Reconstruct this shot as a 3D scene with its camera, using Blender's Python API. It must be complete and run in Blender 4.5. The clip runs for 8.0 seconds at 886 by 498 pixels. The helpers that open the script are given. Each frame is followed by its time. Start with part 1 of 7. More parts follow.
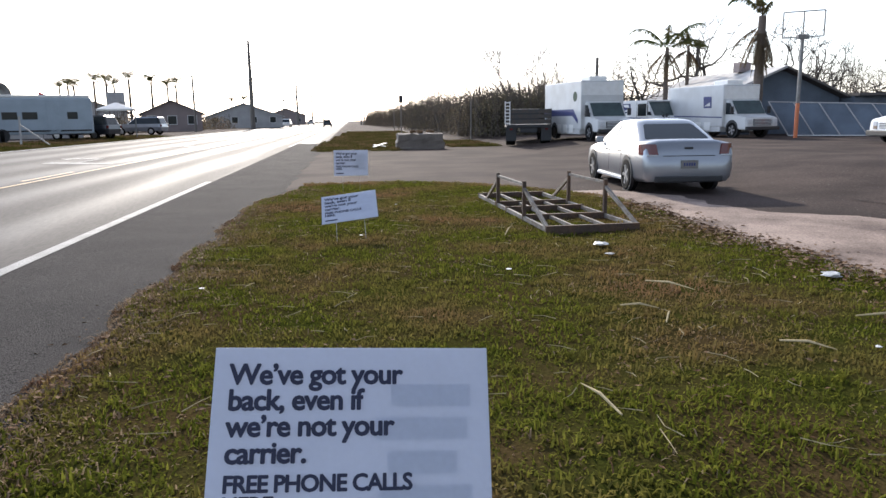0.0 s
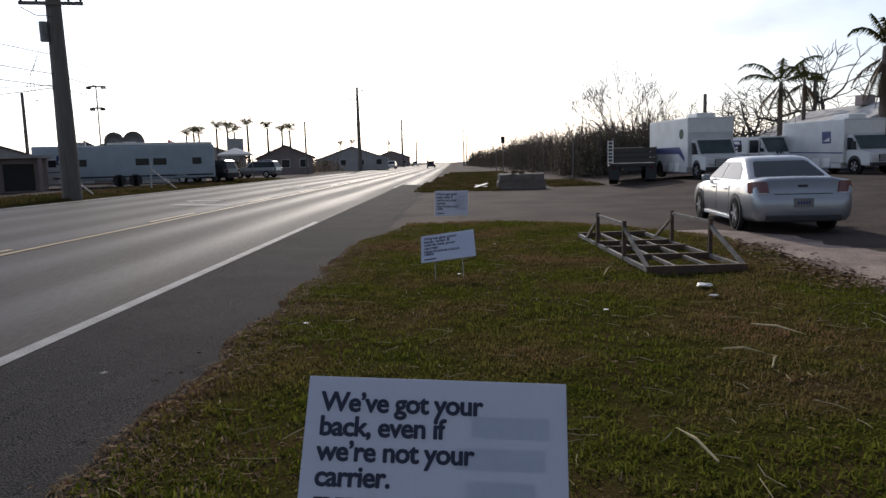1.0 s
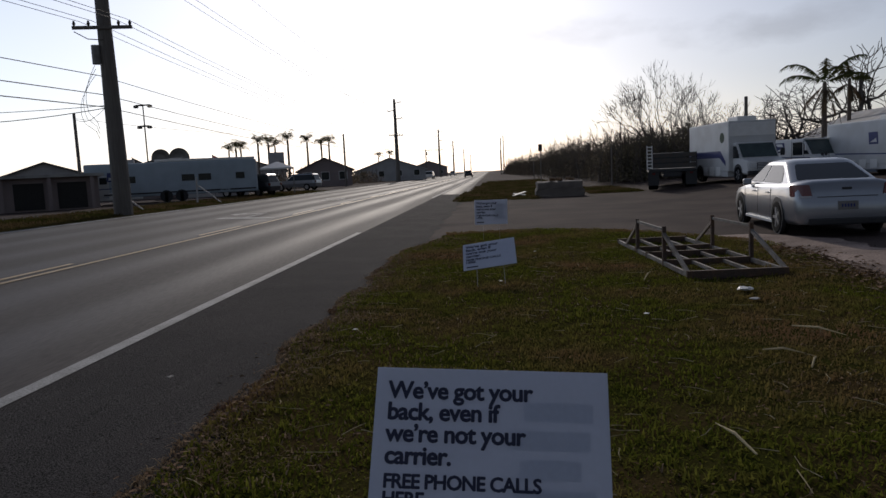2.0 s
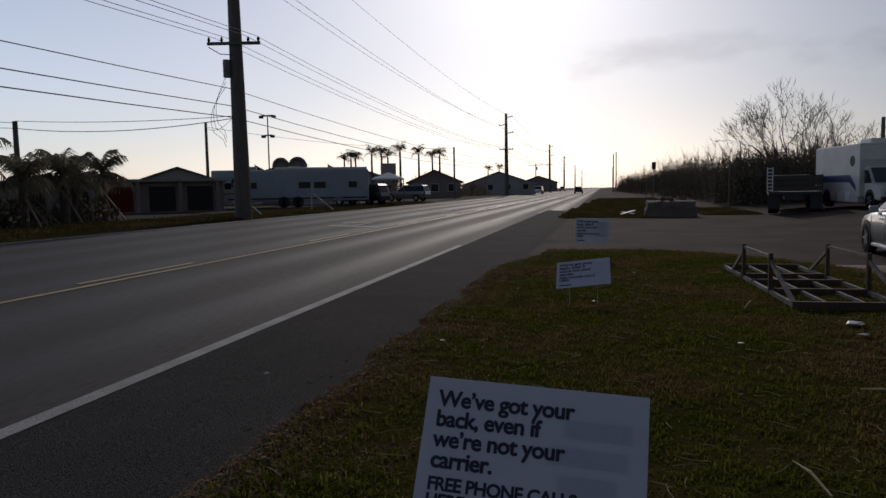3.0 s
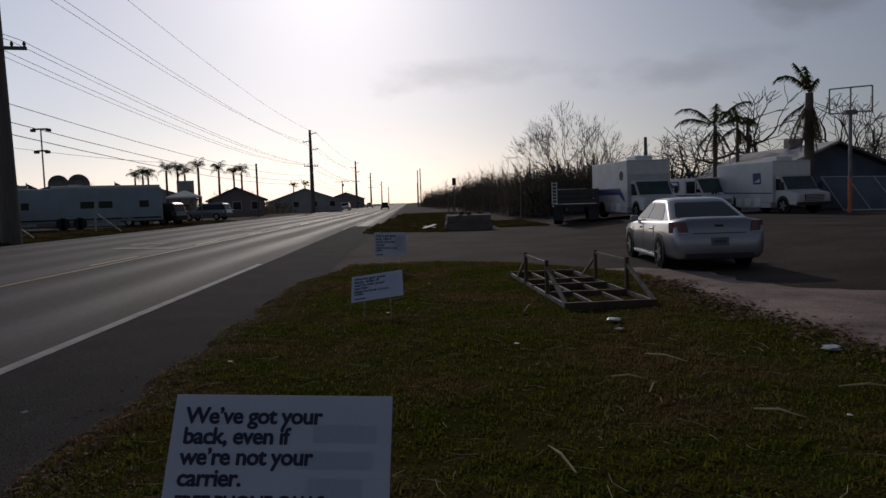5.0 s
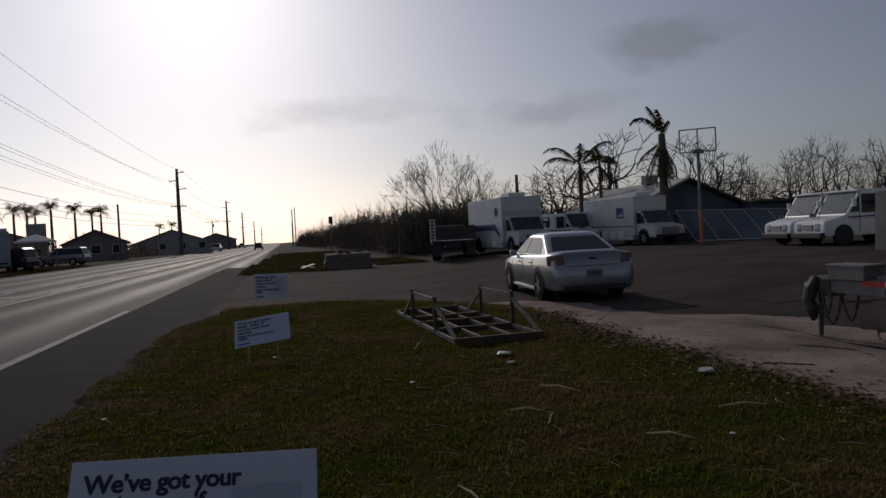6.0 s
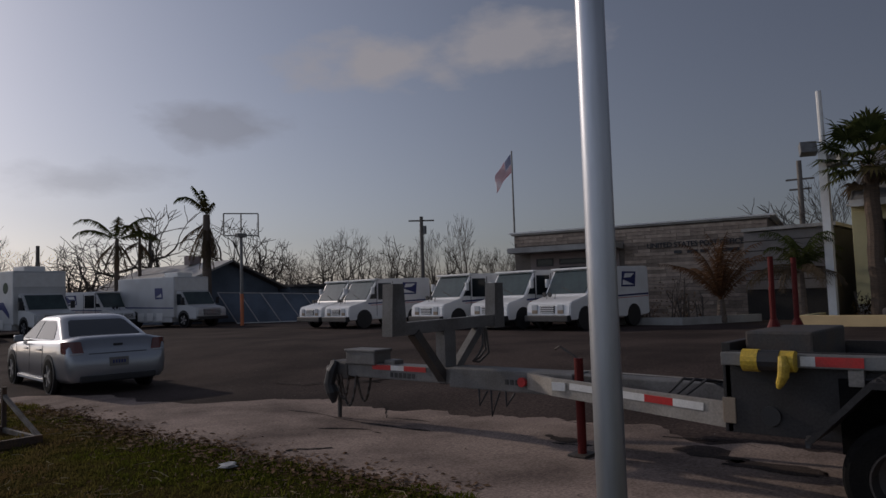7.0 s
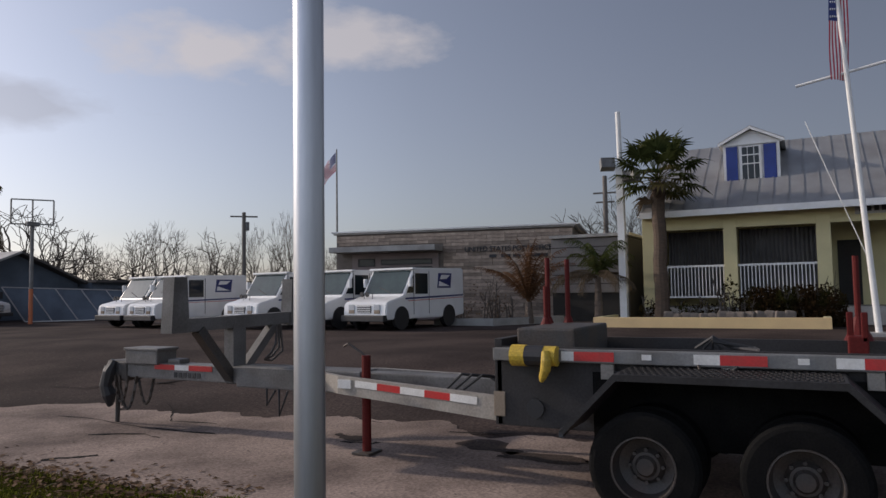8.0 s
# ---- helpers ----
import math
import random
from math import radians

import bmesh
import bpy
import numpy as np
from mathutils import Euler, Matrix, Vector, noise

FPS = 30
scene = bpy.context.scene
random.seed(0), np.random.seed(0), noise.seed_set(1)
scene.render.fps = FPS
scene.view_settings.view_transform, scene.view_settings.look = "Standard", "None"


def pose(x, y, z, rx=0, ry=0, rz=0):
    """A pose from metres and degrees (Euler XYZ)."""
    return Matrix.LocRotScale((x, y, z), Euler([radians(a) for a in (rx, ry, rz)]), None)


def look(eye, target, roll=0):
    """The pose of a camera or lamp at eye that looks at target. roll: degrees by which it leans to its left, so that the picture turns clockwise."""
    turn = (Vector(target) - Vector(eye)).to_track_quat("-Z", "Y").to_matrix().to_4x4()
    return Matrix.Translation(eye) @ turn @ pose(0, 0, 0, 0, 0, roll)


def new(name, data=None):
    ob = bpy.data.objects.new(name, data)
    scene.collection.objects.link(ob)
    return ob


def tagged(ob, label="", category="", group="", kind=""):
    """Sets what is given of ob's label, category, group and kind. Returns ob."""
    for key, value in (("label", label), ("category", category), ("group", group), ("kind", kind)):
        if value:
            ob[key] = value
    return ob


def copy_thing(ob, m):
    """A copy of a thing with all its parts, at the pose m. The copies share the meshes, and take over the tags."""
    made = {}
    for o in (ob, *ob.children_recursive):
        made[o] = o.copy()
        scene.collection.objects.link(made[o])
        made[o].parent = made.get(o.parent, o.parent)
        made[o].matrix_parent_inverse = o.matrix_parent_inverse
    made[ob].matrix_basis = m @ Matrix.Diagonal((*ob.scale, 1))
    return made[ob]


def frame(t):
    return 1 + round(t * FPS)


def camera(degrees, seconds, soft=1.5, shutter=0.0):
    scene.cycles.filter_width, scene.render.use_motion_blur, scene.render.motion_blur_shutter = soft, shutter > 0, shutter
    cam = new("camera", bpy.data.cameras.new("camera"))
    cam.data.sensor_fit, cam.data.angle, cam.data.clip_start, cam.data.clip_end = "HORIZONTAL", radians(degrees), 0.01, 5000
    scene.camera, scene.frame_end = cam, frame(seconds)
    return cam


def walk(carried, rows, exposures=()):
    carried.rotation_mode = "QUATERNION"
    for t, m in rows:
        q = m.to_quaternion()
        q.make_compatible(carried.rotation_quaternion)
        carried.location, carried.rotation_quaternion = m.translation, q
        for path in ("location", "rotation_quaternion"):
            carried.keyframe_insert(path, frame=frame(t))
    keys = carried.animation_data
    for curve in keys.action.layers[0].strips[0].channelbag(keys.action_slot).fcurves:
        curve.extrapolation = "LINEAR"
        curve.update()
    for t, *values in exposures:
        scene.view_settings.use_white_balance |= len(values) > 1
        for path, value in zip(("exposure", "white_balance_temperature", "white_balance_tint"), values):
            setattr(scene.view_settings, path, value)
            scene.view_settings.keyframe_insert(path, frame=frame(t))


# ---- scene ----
cam = camera(64.4, 8.0)
# time, eye, target, roll
ROWS = [
    (0, (0.011, -0.01, 1.541), (0.259, 1.941, 1.178), -0.8),
    (0.5, (0.048, -0.072, 1.552), (0.136, 1.909, 1.289), -0.5),
    (1, (0.06, -0.1, 1.548), (0.024, 1.884, 1.302), -1.6),
    (1.2, (0.047, -0.139, 1.556), (0.015, 1.846, 1.314), -1.6),
    (2.3, (0.023, -0.42, 1.572), (-0.24, 1.554, 1.394), -3.0),
    (2.5, (0.045, -0.453, 1.585), (-0.307, 1.51, 1.443), -2.6),
    (3, (0.21, -0.464, 1.592), (-0.232, 1.48, 1.424), -1.0),
    (3.5, (0.286, -0.521, 1.575), (-0.351, 1.37, 1.439), -0.8),
    (4, (0.376, -0.578, 1.572), (-0.205, 1.326, 1.384), -2.4),
    (4.5, (0.445, -0.589, 1.574), (0.269, 1.395, 1.396), -1.9),
    (4.7, (0.453, -0.572, 1.572), (0.398, 1.42, 1.41), -2.0),
    (5.8, (0.317, -0.478, 1.584), (0.696, 1.485, 1.526), -2.0),
    (6, (0.29, -0.47, 1.585), (0.732, 1.48, 1.542), -3.0),
    (6.2, (0.275, -0.471, 1.591), (0.851, 1.444, 1.552), -3.6),
    (6.5, (0.314, -0.403, 1.608), (1.148, 1.415, 1.597), -2.1),
    (6.6, (0.362, -0.386, 1.609), (1.329, 1.364, 1.641), -1.8),
    (6.8, (0.511, -0.315, 1.616), (1.739, 1.261, 1.711), -2.1),
    (7, (0.615, -0.271, 1.63), (2.116, 1.044, 1.763), -1.8),
    (7.2, (0.612, -0.279, 1.63), (2.231, 0.888, 1.762), -0.5),
    (7.3, (0.636, -0.295, 1.616), (2.283, 0.828, 1.77), -1.0),
    (7.5, (0.772, -0.369, 1.593), (2.43, 0.739, 1.747), -1.8),
    (8, (0.931, -0.529, 1.572), (2.702, 0.392, 1.697), -0.9),
]
EXPOSURES = [(0.0, 1.68, 6350, 9), (0.5, 1.05, 6350, 10), (1.0, 0.45, 6350, 10), (2.5, -0.8, 6320, 12), (3.5, -1.08, 6310, 12), (4.5, -1.12, 6330, 13), (6.0, -1.08, 6400, 13), (6.5, -1.05, 6450, 13), (6.8, -0.92, 6480, 15), (7.0, -0.74, 6520, 15), (7.5, -0.1, 6620, 14), (8.0, 0.26, 6620, 14)]
walk(cam, [(t, look(eye, target, roll)) for t, eye, target, roll in ROWS], EXPOSURES)

# ---- sky and sun: low hazy sun over the road ahead ----
SUN_AZ, SUN_EL = 5.0, 24.0  # degrees left of +y, degrees up
sun_way = Vector((-math.sin(radians(SUN_AZ)) * math.cos(radians(SUN_EL)), math.cos(radians(SUN_AZ)) * math.cos(radians(SUN_EL)), math.sin(radians(SUN_EL))))
world = bpy.data.worlds.new("sky")
scene.world = world
world.use_nodes = True
wn, wl = world.node_tree.nodes, world.node_tree.links
wn.clear()
w_out, w_bg = wn.new("ShaderNodeOutputWorld"), wn.new("ShaderNodeBackground")
sky = wn.new("ShaderNodeTexSky")
sky.sky_type, sky.sun_disc = "NISHITA", False
sky.sun_elevation, sky.sun_rotation = radians(SUN_EL), radians(-SUN_AZ)
sky.dust_density, sky.air_density, sky.ozone_density = 1.0, 1.0, 3.0
w_coord = wn.new("ShaderNodeTexCoord")


def w_math(op, a, b=None, c=None):
    n = wn.new("ShaderNodeMath")
    n.operation = op
    for i, v in enumerate((a, b, c)):
        if v is None:
            continue
        if isinstance(v, (int, float)):
            n.inputs[i].default_value = v
        else:
            wl.new(v, n.inputs[i])
    return n.outputs[0]


def sky_way(left, up):
    a, e = radians(left), radians(up)
    return (-math.sin(a) * math.cos(e), math.cos(a) * math.cos(e), math.sin(e))


def w_dot(way):
    n = wn.new("ShaderNodeVectorMath")
    n.operation = "DOT_PRODUCT"
    wl.new(w_coord.outputs["Generated"], n.inputs[0])
    n.inputs[1].default_value = way
    return n.outputs["Value"]


w_map = wn.new("ShaderNodeMapping")
w_map.inputs["Scale"].default_value = (1.0, 1.0, 2.2)
wl.new(w_coord.outputs["Generated"], w_map.inputs["Vector"])
w_noise = wn.new("ShaderNodeTexNoise")
w_noise.inputs["Scale"].default_value, w_noise.inputs["Detail"].default_value, w_noise.inputs["Roughness"].default_value = 7.5, 7.0, 0.56
wl.new(w_map.outputs["Vector"], w_noise.inputs["Vector"])


def cloud_mask(clouds, most):
    """Soft flat clouds: degrees left and up, half-width in degrees, flatness, strength."""
    total = None
    for left, up, wide, flat, amount in clouds:
        off, squash, far = (wn.new("ShaderNodeVectorMath") for k in range(3))
        off.operation, squash.operation, far.operation = "SUBTRACT", "MULTIPLY", "LENGTH"
        wl.new(w_coord.outputs["Generated"], off.inputs[0])
        off.inputs[1].default_value = sky_way(left, up)
        wl.new(off.outputs["Vector"], squash.inputs[0])
        squash.inputs[1].default_value = (1, 1, flat)
        wl.new(squash.outputs["Vector"], far.inputs[0])
        inner = w_math("MULTIPLY_ADD", far.outputs["Value"], -1.5 / math.sin(radians(wide)), 1.25)
        e = w_math("MULTIPLY_ADD", w_noise.outputs["Fac"], 3.8, w_math("ADD", inner, -1.9))
        e = w_math("MULTIPLY", w_math("MINIMUM", w_math("MAXIMUM", e, 0.0), 1.0), amount)
        total = e if total is None else w_math("MAXIMUM", total, e)
    return w_math("MULTIPLY", total, most)


mask = cloud_mask(((-31.5, 13.8, 8.5, 4.4, 1.0), (-20.5, 9.2, 8, 4.2, 0.65), (-4, 10.2, 8, 4.0, 0.5), (40, 30, 16, 2, 0.5), (120, 35, 22, 2, 0.6)), 0.42)
bright = cloud_mask(((-42.5, 18.2, 8.0, 2.3, 1.0), (-54.5, 20.3, 7.5, 2.4, 0.9), (-66, 31, 9, 2, 0.5), (-130, 40, 22, 2, 0.6)), 0.72)
veil = w_math("MULTIPLY", w_math("POWER", w_math("MAXIMUM", w_dot(tuple(sun_way)), 0.0), 8.0), 0.4)
w_hsv = wn.new("ShaderNodeMix")
w_hsv.data_type = "RGBA"
wl.new(mask, w_hsv.inputs["Factor"])
w_sat = wn.new("ShaderNodeHueSaturation")
w_sat.inputs["Saturation"].default_value = 0.58
wl.new(sky.outputs["Color"], w_sat.inputs["Color"])
w_fall = wn.new("ShaderNodeMix")
w_fall.data_type, w_fall.blend_type = "RGBA", "MULTIPLY"
w_fall.inputs["Factor"].default_value = 1.0
# the sky is paler to the left; an added lift behind fills shaded faces
fall = w_math("ADD", w_math("MULTIPLY", w_math("MAXIMUM", w_dot((0.45, -0.88, 0.15)), 0.0), 0.4), w_math("ADD", w_math("MAXIMUM", w_math("MULTIPLY_ADD", w_dot(tuple(sun_way)), 0.78, 0.52), 0.42), w_math("MULTIPLY", w_math("POWER", w_math("MAXIMUM", w_dot((-1, 0, 0)), 0.0), 2.0), 2.5)))
low = w_math("MAXIMUM", w_math("MULTIPLY_ADD", w_dot((0, 0, 1)), -2.6, 1.0), 0.0)
w_grey = wn.new("ShaderNodeCombineColor")
# warmer dust low over the land
for i, (k, dust) in enumerate(((0.985, 0.035), (0.985, 0.0), (1.03, -0.02))):
    wl.new(w_math("MULTIPLY", fall, w_math("MULTIPLY_ADD", low, dust, k)), w_grey.inputs[i])
wl.new(w_sat.outputs["Color"], w_fall.inputs["A"])
wl.new(w_grey.outputs["Color"], w_fall.inputs["B"])
wl.new(w_fall.outputs["Result"], w_hsv.inputs["A"])
w_hsv.inputs["B"].default_value = (3.2, 3.2, 3.5, 1)
w_lit = wn.new("ShaderNodeMix")
w_lit.data_type = "RGBA"
wl.new(bright, w_lit.inputs["Factor"])
wl.new(w_hsv.outputs["Result"], w_lit.inputs["A"])
w_lit.inputs["B"].default_value = (6.2, 5.9, 5.9, 1)
w_add = wn.new("ShaderNodeMix")
w_add.data_type, w_add.blend_type = "RGBA", "ADD"
w_add.inputs["Factor"].default_value = 1.0
wl.new(w_lit.outputs["Result"], w_add.inputs["A"])
w_glow = wn.new("ShaderNodeCombineColor")
for i, k in enumerate((0.97, 0.98, 1.0)):
    wl.new(w_math("MULTIPLY", veil, k), w_glow.inputs[i])
wl.new(w_glow.outputs["Color"], w_add.inputs["B"])
wl.new(w_add.outputs["Result"], w_bg.inputs["Color"])
w_bg.inputs["Strength"].default_value = 0.08
wl.new(w_bg.outputs["Background"], w_out.inputs["Surface"])
sun = bpy.data.lights.new("sun", "SUN")
sun.energy, sun.angle, sun.color = 2.2, radians(1.2), (1.0, 0.89, 0.77)
new("sun", sun).matrix_world = look(tuple(sun_way * 100), (0, 0, 0))


# ---- materials ----
def mat(name, base, rough=0.6, metal=0.0, vary=0.15, scale=8.0, fine=90.0, bump=0.15, second=None, patch=0.5, coat=0.0, spec=0.5, random_piece=0.0, stretch=(1, 1, 1)):
    """A surface with broad patches towards a second colour, fine grain and slight relief."""
    m = bpy.data.materials.new(name)
    m.use_nodes = True
    nt = m.node_tree
    N, L = nt.nodes, nt.links
    b = N["Principled BSDF"]
    b.inputs["Roughness"].default_value, b.inputs["Metallic"].default_value = rough, metal
    b.inputs["Coat Weight"].default_value = coat
    b.inputs["Specular IOR Level"].default_value = spec
    co, mp = N.new("ShaderNodeTexCoord"), N.new("ShaderNodeMapping")
    mp.inputs["Scale"].default_value = stretch
    L.new(co.outputs["Object"], mp.inputs["Vector"])
    big, small = N.new("ShaderNodeTexNoise"), N.new("ShaderNodeTexNoise")
    for n, s, dt in ((big, scale, 5.0), (small, fine, 3.0)):
        n.inputs["Scale"].default_value, n.inputs["Detail"].default_value = s, dt
        L.new(mp.outputs["Vector"], n.inputs["Vector"])
    ramp = N.new("ShaderNodeMapRange")
    ramp.inputs["From Min"].default_value, ramp.inputs["From Max"].default_value = 0.38, 0.66
    ramp.inputs["To Max"].default_value = patch
    L.new(big.outputs["Fac"], ramp.inputs["Value"])
    mix = N.new("ShaderNodeMix")
    mix.data_type = "RGBA"
    L.new(ramp.outputs["Result"], mix.inputs["Factor"])
    mix.inputs["A"].default_value = (*base, 1)
    mix.inputs["B"].default_value = (*(second or [c * 0.7 for c in base]), 1)
    hsv = N.new("ShaderNodeHueSaturation")
    val = N.new("ShaderNodeMapRange")
    val.inputs["From Min"].default_value, val.inputs["From Max"].default_value = 0.25, 0.75
    val.inputs["To Min"].default_value, val.inputs["To Max"].default_value = 1 - vary, 1 + vary
    L.new(small.outputs["Fac"], val.inputs["Value"])
    out = val.outputs["Result"]
    if random_piece:
        info, mul, rr = N.new("ShaderNodeObjectInfo"), N.new("ShaderNodeMath"), N.new("ShaderNodeMapRange")
        rr.inputs["To Min"].default_value, rr.inputs["To Max"].default_value = 1 - random_piece, 1 + random_piece
        L.new(info.outputs["Random"], rr.inputs["Value"])
        mul.operation = "MULTIPLY"
        L.new(out, mul.inputs[0]), L.new(rr.outputs["Result"], mul.inputs[1])
        out = mul.outputs[0]
    L.new(out, hsv.inputs["Value"])
    L.new(mix.outputs["Result"], hsv.inputs["Color"])
    L.new(hsv.outputs["Color"], b.inputs["Base Color"])
    if bump:
        bp = N.new("ShaderNodeBump")
        bp.inputs["Strength"].default_value, bp.inputs["Distance"].default_value = bump, 0.01
        L.new(small.outputs["Fac"], bp.inputs["Height"])
        L.new(bp.outputs["Normal"], b.inputs["Normal"])
    return m


def leaf_mat(name, low, high, dry, dry_amount=0.35, scale=0.7):
    """Blades and leaves: colour by place in patches, and by each island."""
    m = bpy.data.materials.new(name)
    m.use_nodes = True
    N, L = m.node_tree.nodes, m.node_tree.links
    b = N["Principled BSDF"]
    b.inputs["Roughness"].default_value = 0.6
    b.inputs["Specular IOR Level"].default_value = 0.0
    geo, co, nz = N.new("ShaderNodeNewGeometry"), N.new("ShaderNodeTexCoord"), N.new("ShaderNodeTexNoise")
    nz.inputs["Scale"].default_value, nz.inputs["Detail"].default_value = scale, 6.0
    L.new(co.outputs["Object"], nz.inputs["Vector"])
    a, c = N.new("ShaderNodeMix"), N.new("ShaderNodeMix")
    a.data_type = c.data_type = "RGBA"
    L.new(geo.outputs["Random Per Island"], a.inputs["Factor"])
    a.inputs["A"].default_value, a.inputs["B"].default_value = (*low, 1), (*high, 1)
    rg = N.new("ShaderNodeMapRange")
    rg.inputs["From Min"].default_value, rg.inputs["From Max"].default_value = 0.58 - dry_amount * 0.3, 0.74 - dry_amount * 0.2
    L.new(nz.outputs["Fac"], rg.inputs["Value"])
    L.new(rg.outputs["Result"], c.inputs["Factor"])
    L.new(a.outputs["Result"], c.inputs["A"])
    c.inputs["B"].default_value = (*dry, 1)
    L.new(c.outputs["Result"], b.inputs["Base Color"])
    tr, mx = N.new("ShaderNodeBsdfTranslucent"), N.new("ShaderNodeMixShader")
    L.new(c.outputs["Result"], tr.inputs["Color"])
    mx.inputs["Fac"].default_value = 0.35
    o = N["Material Output"]
    L.new(b.outputs["BSDF"], mx.inputs[1]), L.new(tr.outputs["BSDF"], mx.inputs[2]), L.new(mx.outputs["Shader"], o.inputs["Surface"])
    return m


M_ASPHALT = mat("road_asphalt", (0.036, 0.031, 0.030), 0.8, 0, 0.5, 0.5, 45, 0.5, (0.050, 0.044, 0.042), 0.8, stretch=(1.6, 0.12, 1), spec=0.16)


def wheel_tracks(m, first, apart, polished, coarse):
    """Polished bands along the lanes, broken up by wear."""
    N, L = m.node_tree.nodes, m.node_tree.links
    co, sep, nz = N.new("ShaderNodeTexCoord"), N.new("ShaderNodeSeparateXYZ"), N.new("ShaderNodeTexNoise")
    mp = N.new("ShaderNodeMapping")
    mp.inputs["Scale"].default_value = (1.3, 0.06, 1)
    nz.inputs["Scale"].default_value, nz.inputs["Detail"].default_value = 1.0, 5.0
    L.new(co.outputs["Object"], sep.inputs["Vector"]), L.new(co.outputs["Object"], mp.inputs["Vector"]), L.new(mp.outputs["Vector"], nz.inputs["Vector"])
    a, c, d = N.new("ShaderNodeMath"), N.new("ShaderNodeMath"), N.new("ShaderNodeMath")
    a.operation, c.operation, d.operation = "MULTIPLY_ADD", "COSINE", "MULTIPLY_ADD"
    a.inputs[1].default_value, a.inputs[2].default_value = 6.2832 / apart, -first * 6.2832 / apart
    L.new(sep.outputs["X"], a.inputs[0]), L.new(a.outputs[0], c.inputs[0]), L.new(nz.outputs["Fac"], d.inputs[0])
    d.inputs[1].default_value = 3.0
    L.new(c.outputs[0], d.inputs[2])
    r = N.new("ShaderNodeMapRange")
    r.inputs["From Min"].default_value, r.inputs["From Max"].default_value = 0.6, 2.5
    r.inputs["To Min"].default_value, r.inputs["To Max"].default_value = coarse, polished
    L.new(d.outputs[0], r.inputs["Value"])
    L.new(r.outputs["Result"], N["Principled BSDF"].inputs["Roughness"])


wheel_tracks(M_ASPHALT, -4.65, 1.8, 0.66, 0.82)
M_SHOULDER = mat("worn_asphalt", (0.032, 0.030, 0.030), 0.95, 0, 1.6, 0.9, 110, 1.0, (0.047, 0.043, 0.042), 0.8, spec=0.06)
M_LOT = mat("dusty_lot", (0.069, 0.052, 0.046), 0.95, 0, 0.5, 0.45, 26, 0.7, (0.034, 0.026, 0.0235), 1.0, spec=0.05)
M_SAND = mat("pale_marl", (0.30, 0.235, 0.20), 0.95, 0, 0.4, 0.8, 40, 0.5, (0.135, 0.104, 0.09), 1.0, spec=0.08)
M_SOIL = mat("verge_soil", (0.05, 0.036, 0.016), 0.95, 0, 0.4, 1.3, 60, 0.8, (0.028, 0.034, 0.006), 0.9, spec=0.0)
M_LINE = mat("white_road_paint", (0.25, 0.25, 0.245), 0.8, 0, 0.5, 3, 60, 0.3, (0.15, 0.15, 0.145), 0.7)
M_YELLOW = mat("yellow_road_paint", (0.36, 0.24, 0.09), 0.6, 0, 0.3, 3, 60, 0.3, (0.2, 0.14, 0.06), 0.5)
M_GRASS = leaf_mat("grass_blades", (0.055, 0.069, 0.009), (0.163, 0.166, 0.028), (0.205, 0.125, 0.064), 0.42, 0.55)
M_VERGEGRASS = leaf_mat("dry_verge_grass", (0.030, 0.034, 0.008), (0.075, 0.072, 0.022), (0.12, 0.08, 0.045), 0.5, 0.5)
M_STRAW = mat("dry_straw", (0.40, 0.33, 0.20), 0.9, 0, 0.2, 20, 90, 0, spec=0.05)
M_LITTER = mat("leaf_litter", (0.10, 0.055, 0.03), 0.9, 0, 0.5, 9, 70, 0.2, (0.20, 0.14, 0.09), 0.8, spec=0.05)
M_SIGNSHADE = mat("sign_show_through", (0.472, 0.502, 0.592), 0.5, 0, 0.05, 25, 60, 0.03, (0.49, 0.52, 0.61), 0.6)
M_SIGN = mat("white_sign_plastic", (0.49, 0.52, 0.61), 0.5, 0, 0.03, 6, 60, 0.03, (0.45, 0.48, 0.565), 0.5)


def let_through(m, share, colour):
    """Thin plastic that lets some daylight through."""
    N, L = m.node_tree.nodes, m.node_tree.links
    tr, mx, o = N.new("ShaderNodeBsdfTranslucent"), N.new("ShaderNodeMixShader"), N["Material Output"]
    tr.inputs["Color"].default_value = (*colour, 1)
    mx.inputs["Fac"].default_value = share
    L.new(N["Principled BSDF"].outputs["BSDF"], mx.inputs[1]), L.new(tr.outputs["BSDF"], mx.inputs[2]), L.new(mx.outputs["Shader"], o.inputs["Surface"])


let_through(M_SIGN, 0.24, (0.66, 0.70, 0.82))
let_through(M_SIGNSHADE, 0.24, (0.63, 0.67, 0.79))
M_INK = mat("navy_ink", (0.012, 0.015, 0.045), 0.6, 0, 0.1, 9, 90, 0)
M_WIRE = mat("galvanised_wire", (0.35, 0.35, 0.36), 0.4, 0.8, 0.1, 9, 90, 0)
M_WHITE = mat("white_vehicle_paint", (0.78, 0.78, 0.77), 0.35, 0, 0.04, 2, 60, 0.02, (0.68, 0.67, 0.65), 0.5, coat=0.3)
M_TRUCKWHITE = mat("dusty_white_truck_paint", (0.56, 0.56, 0.55), 0.45, 0, 0.05, 1.5, 60, 0.03, (0.46, 0.45, 0.43), 0.6)
M_SILVER = mat("silver_car_paint", (0.29, 0.305, 0.33), 0.3, 0.6, 0.04, 2, 60, 0.01, (0.26, 0.275, 0.30), 0.5, coat=0.6)
M_GLASS = mat("dark_vehicle_glass", (0.02, 0.026, 0.030), 0.08, 0, 0.1, 3, 40, 0.0, spec=0.25)
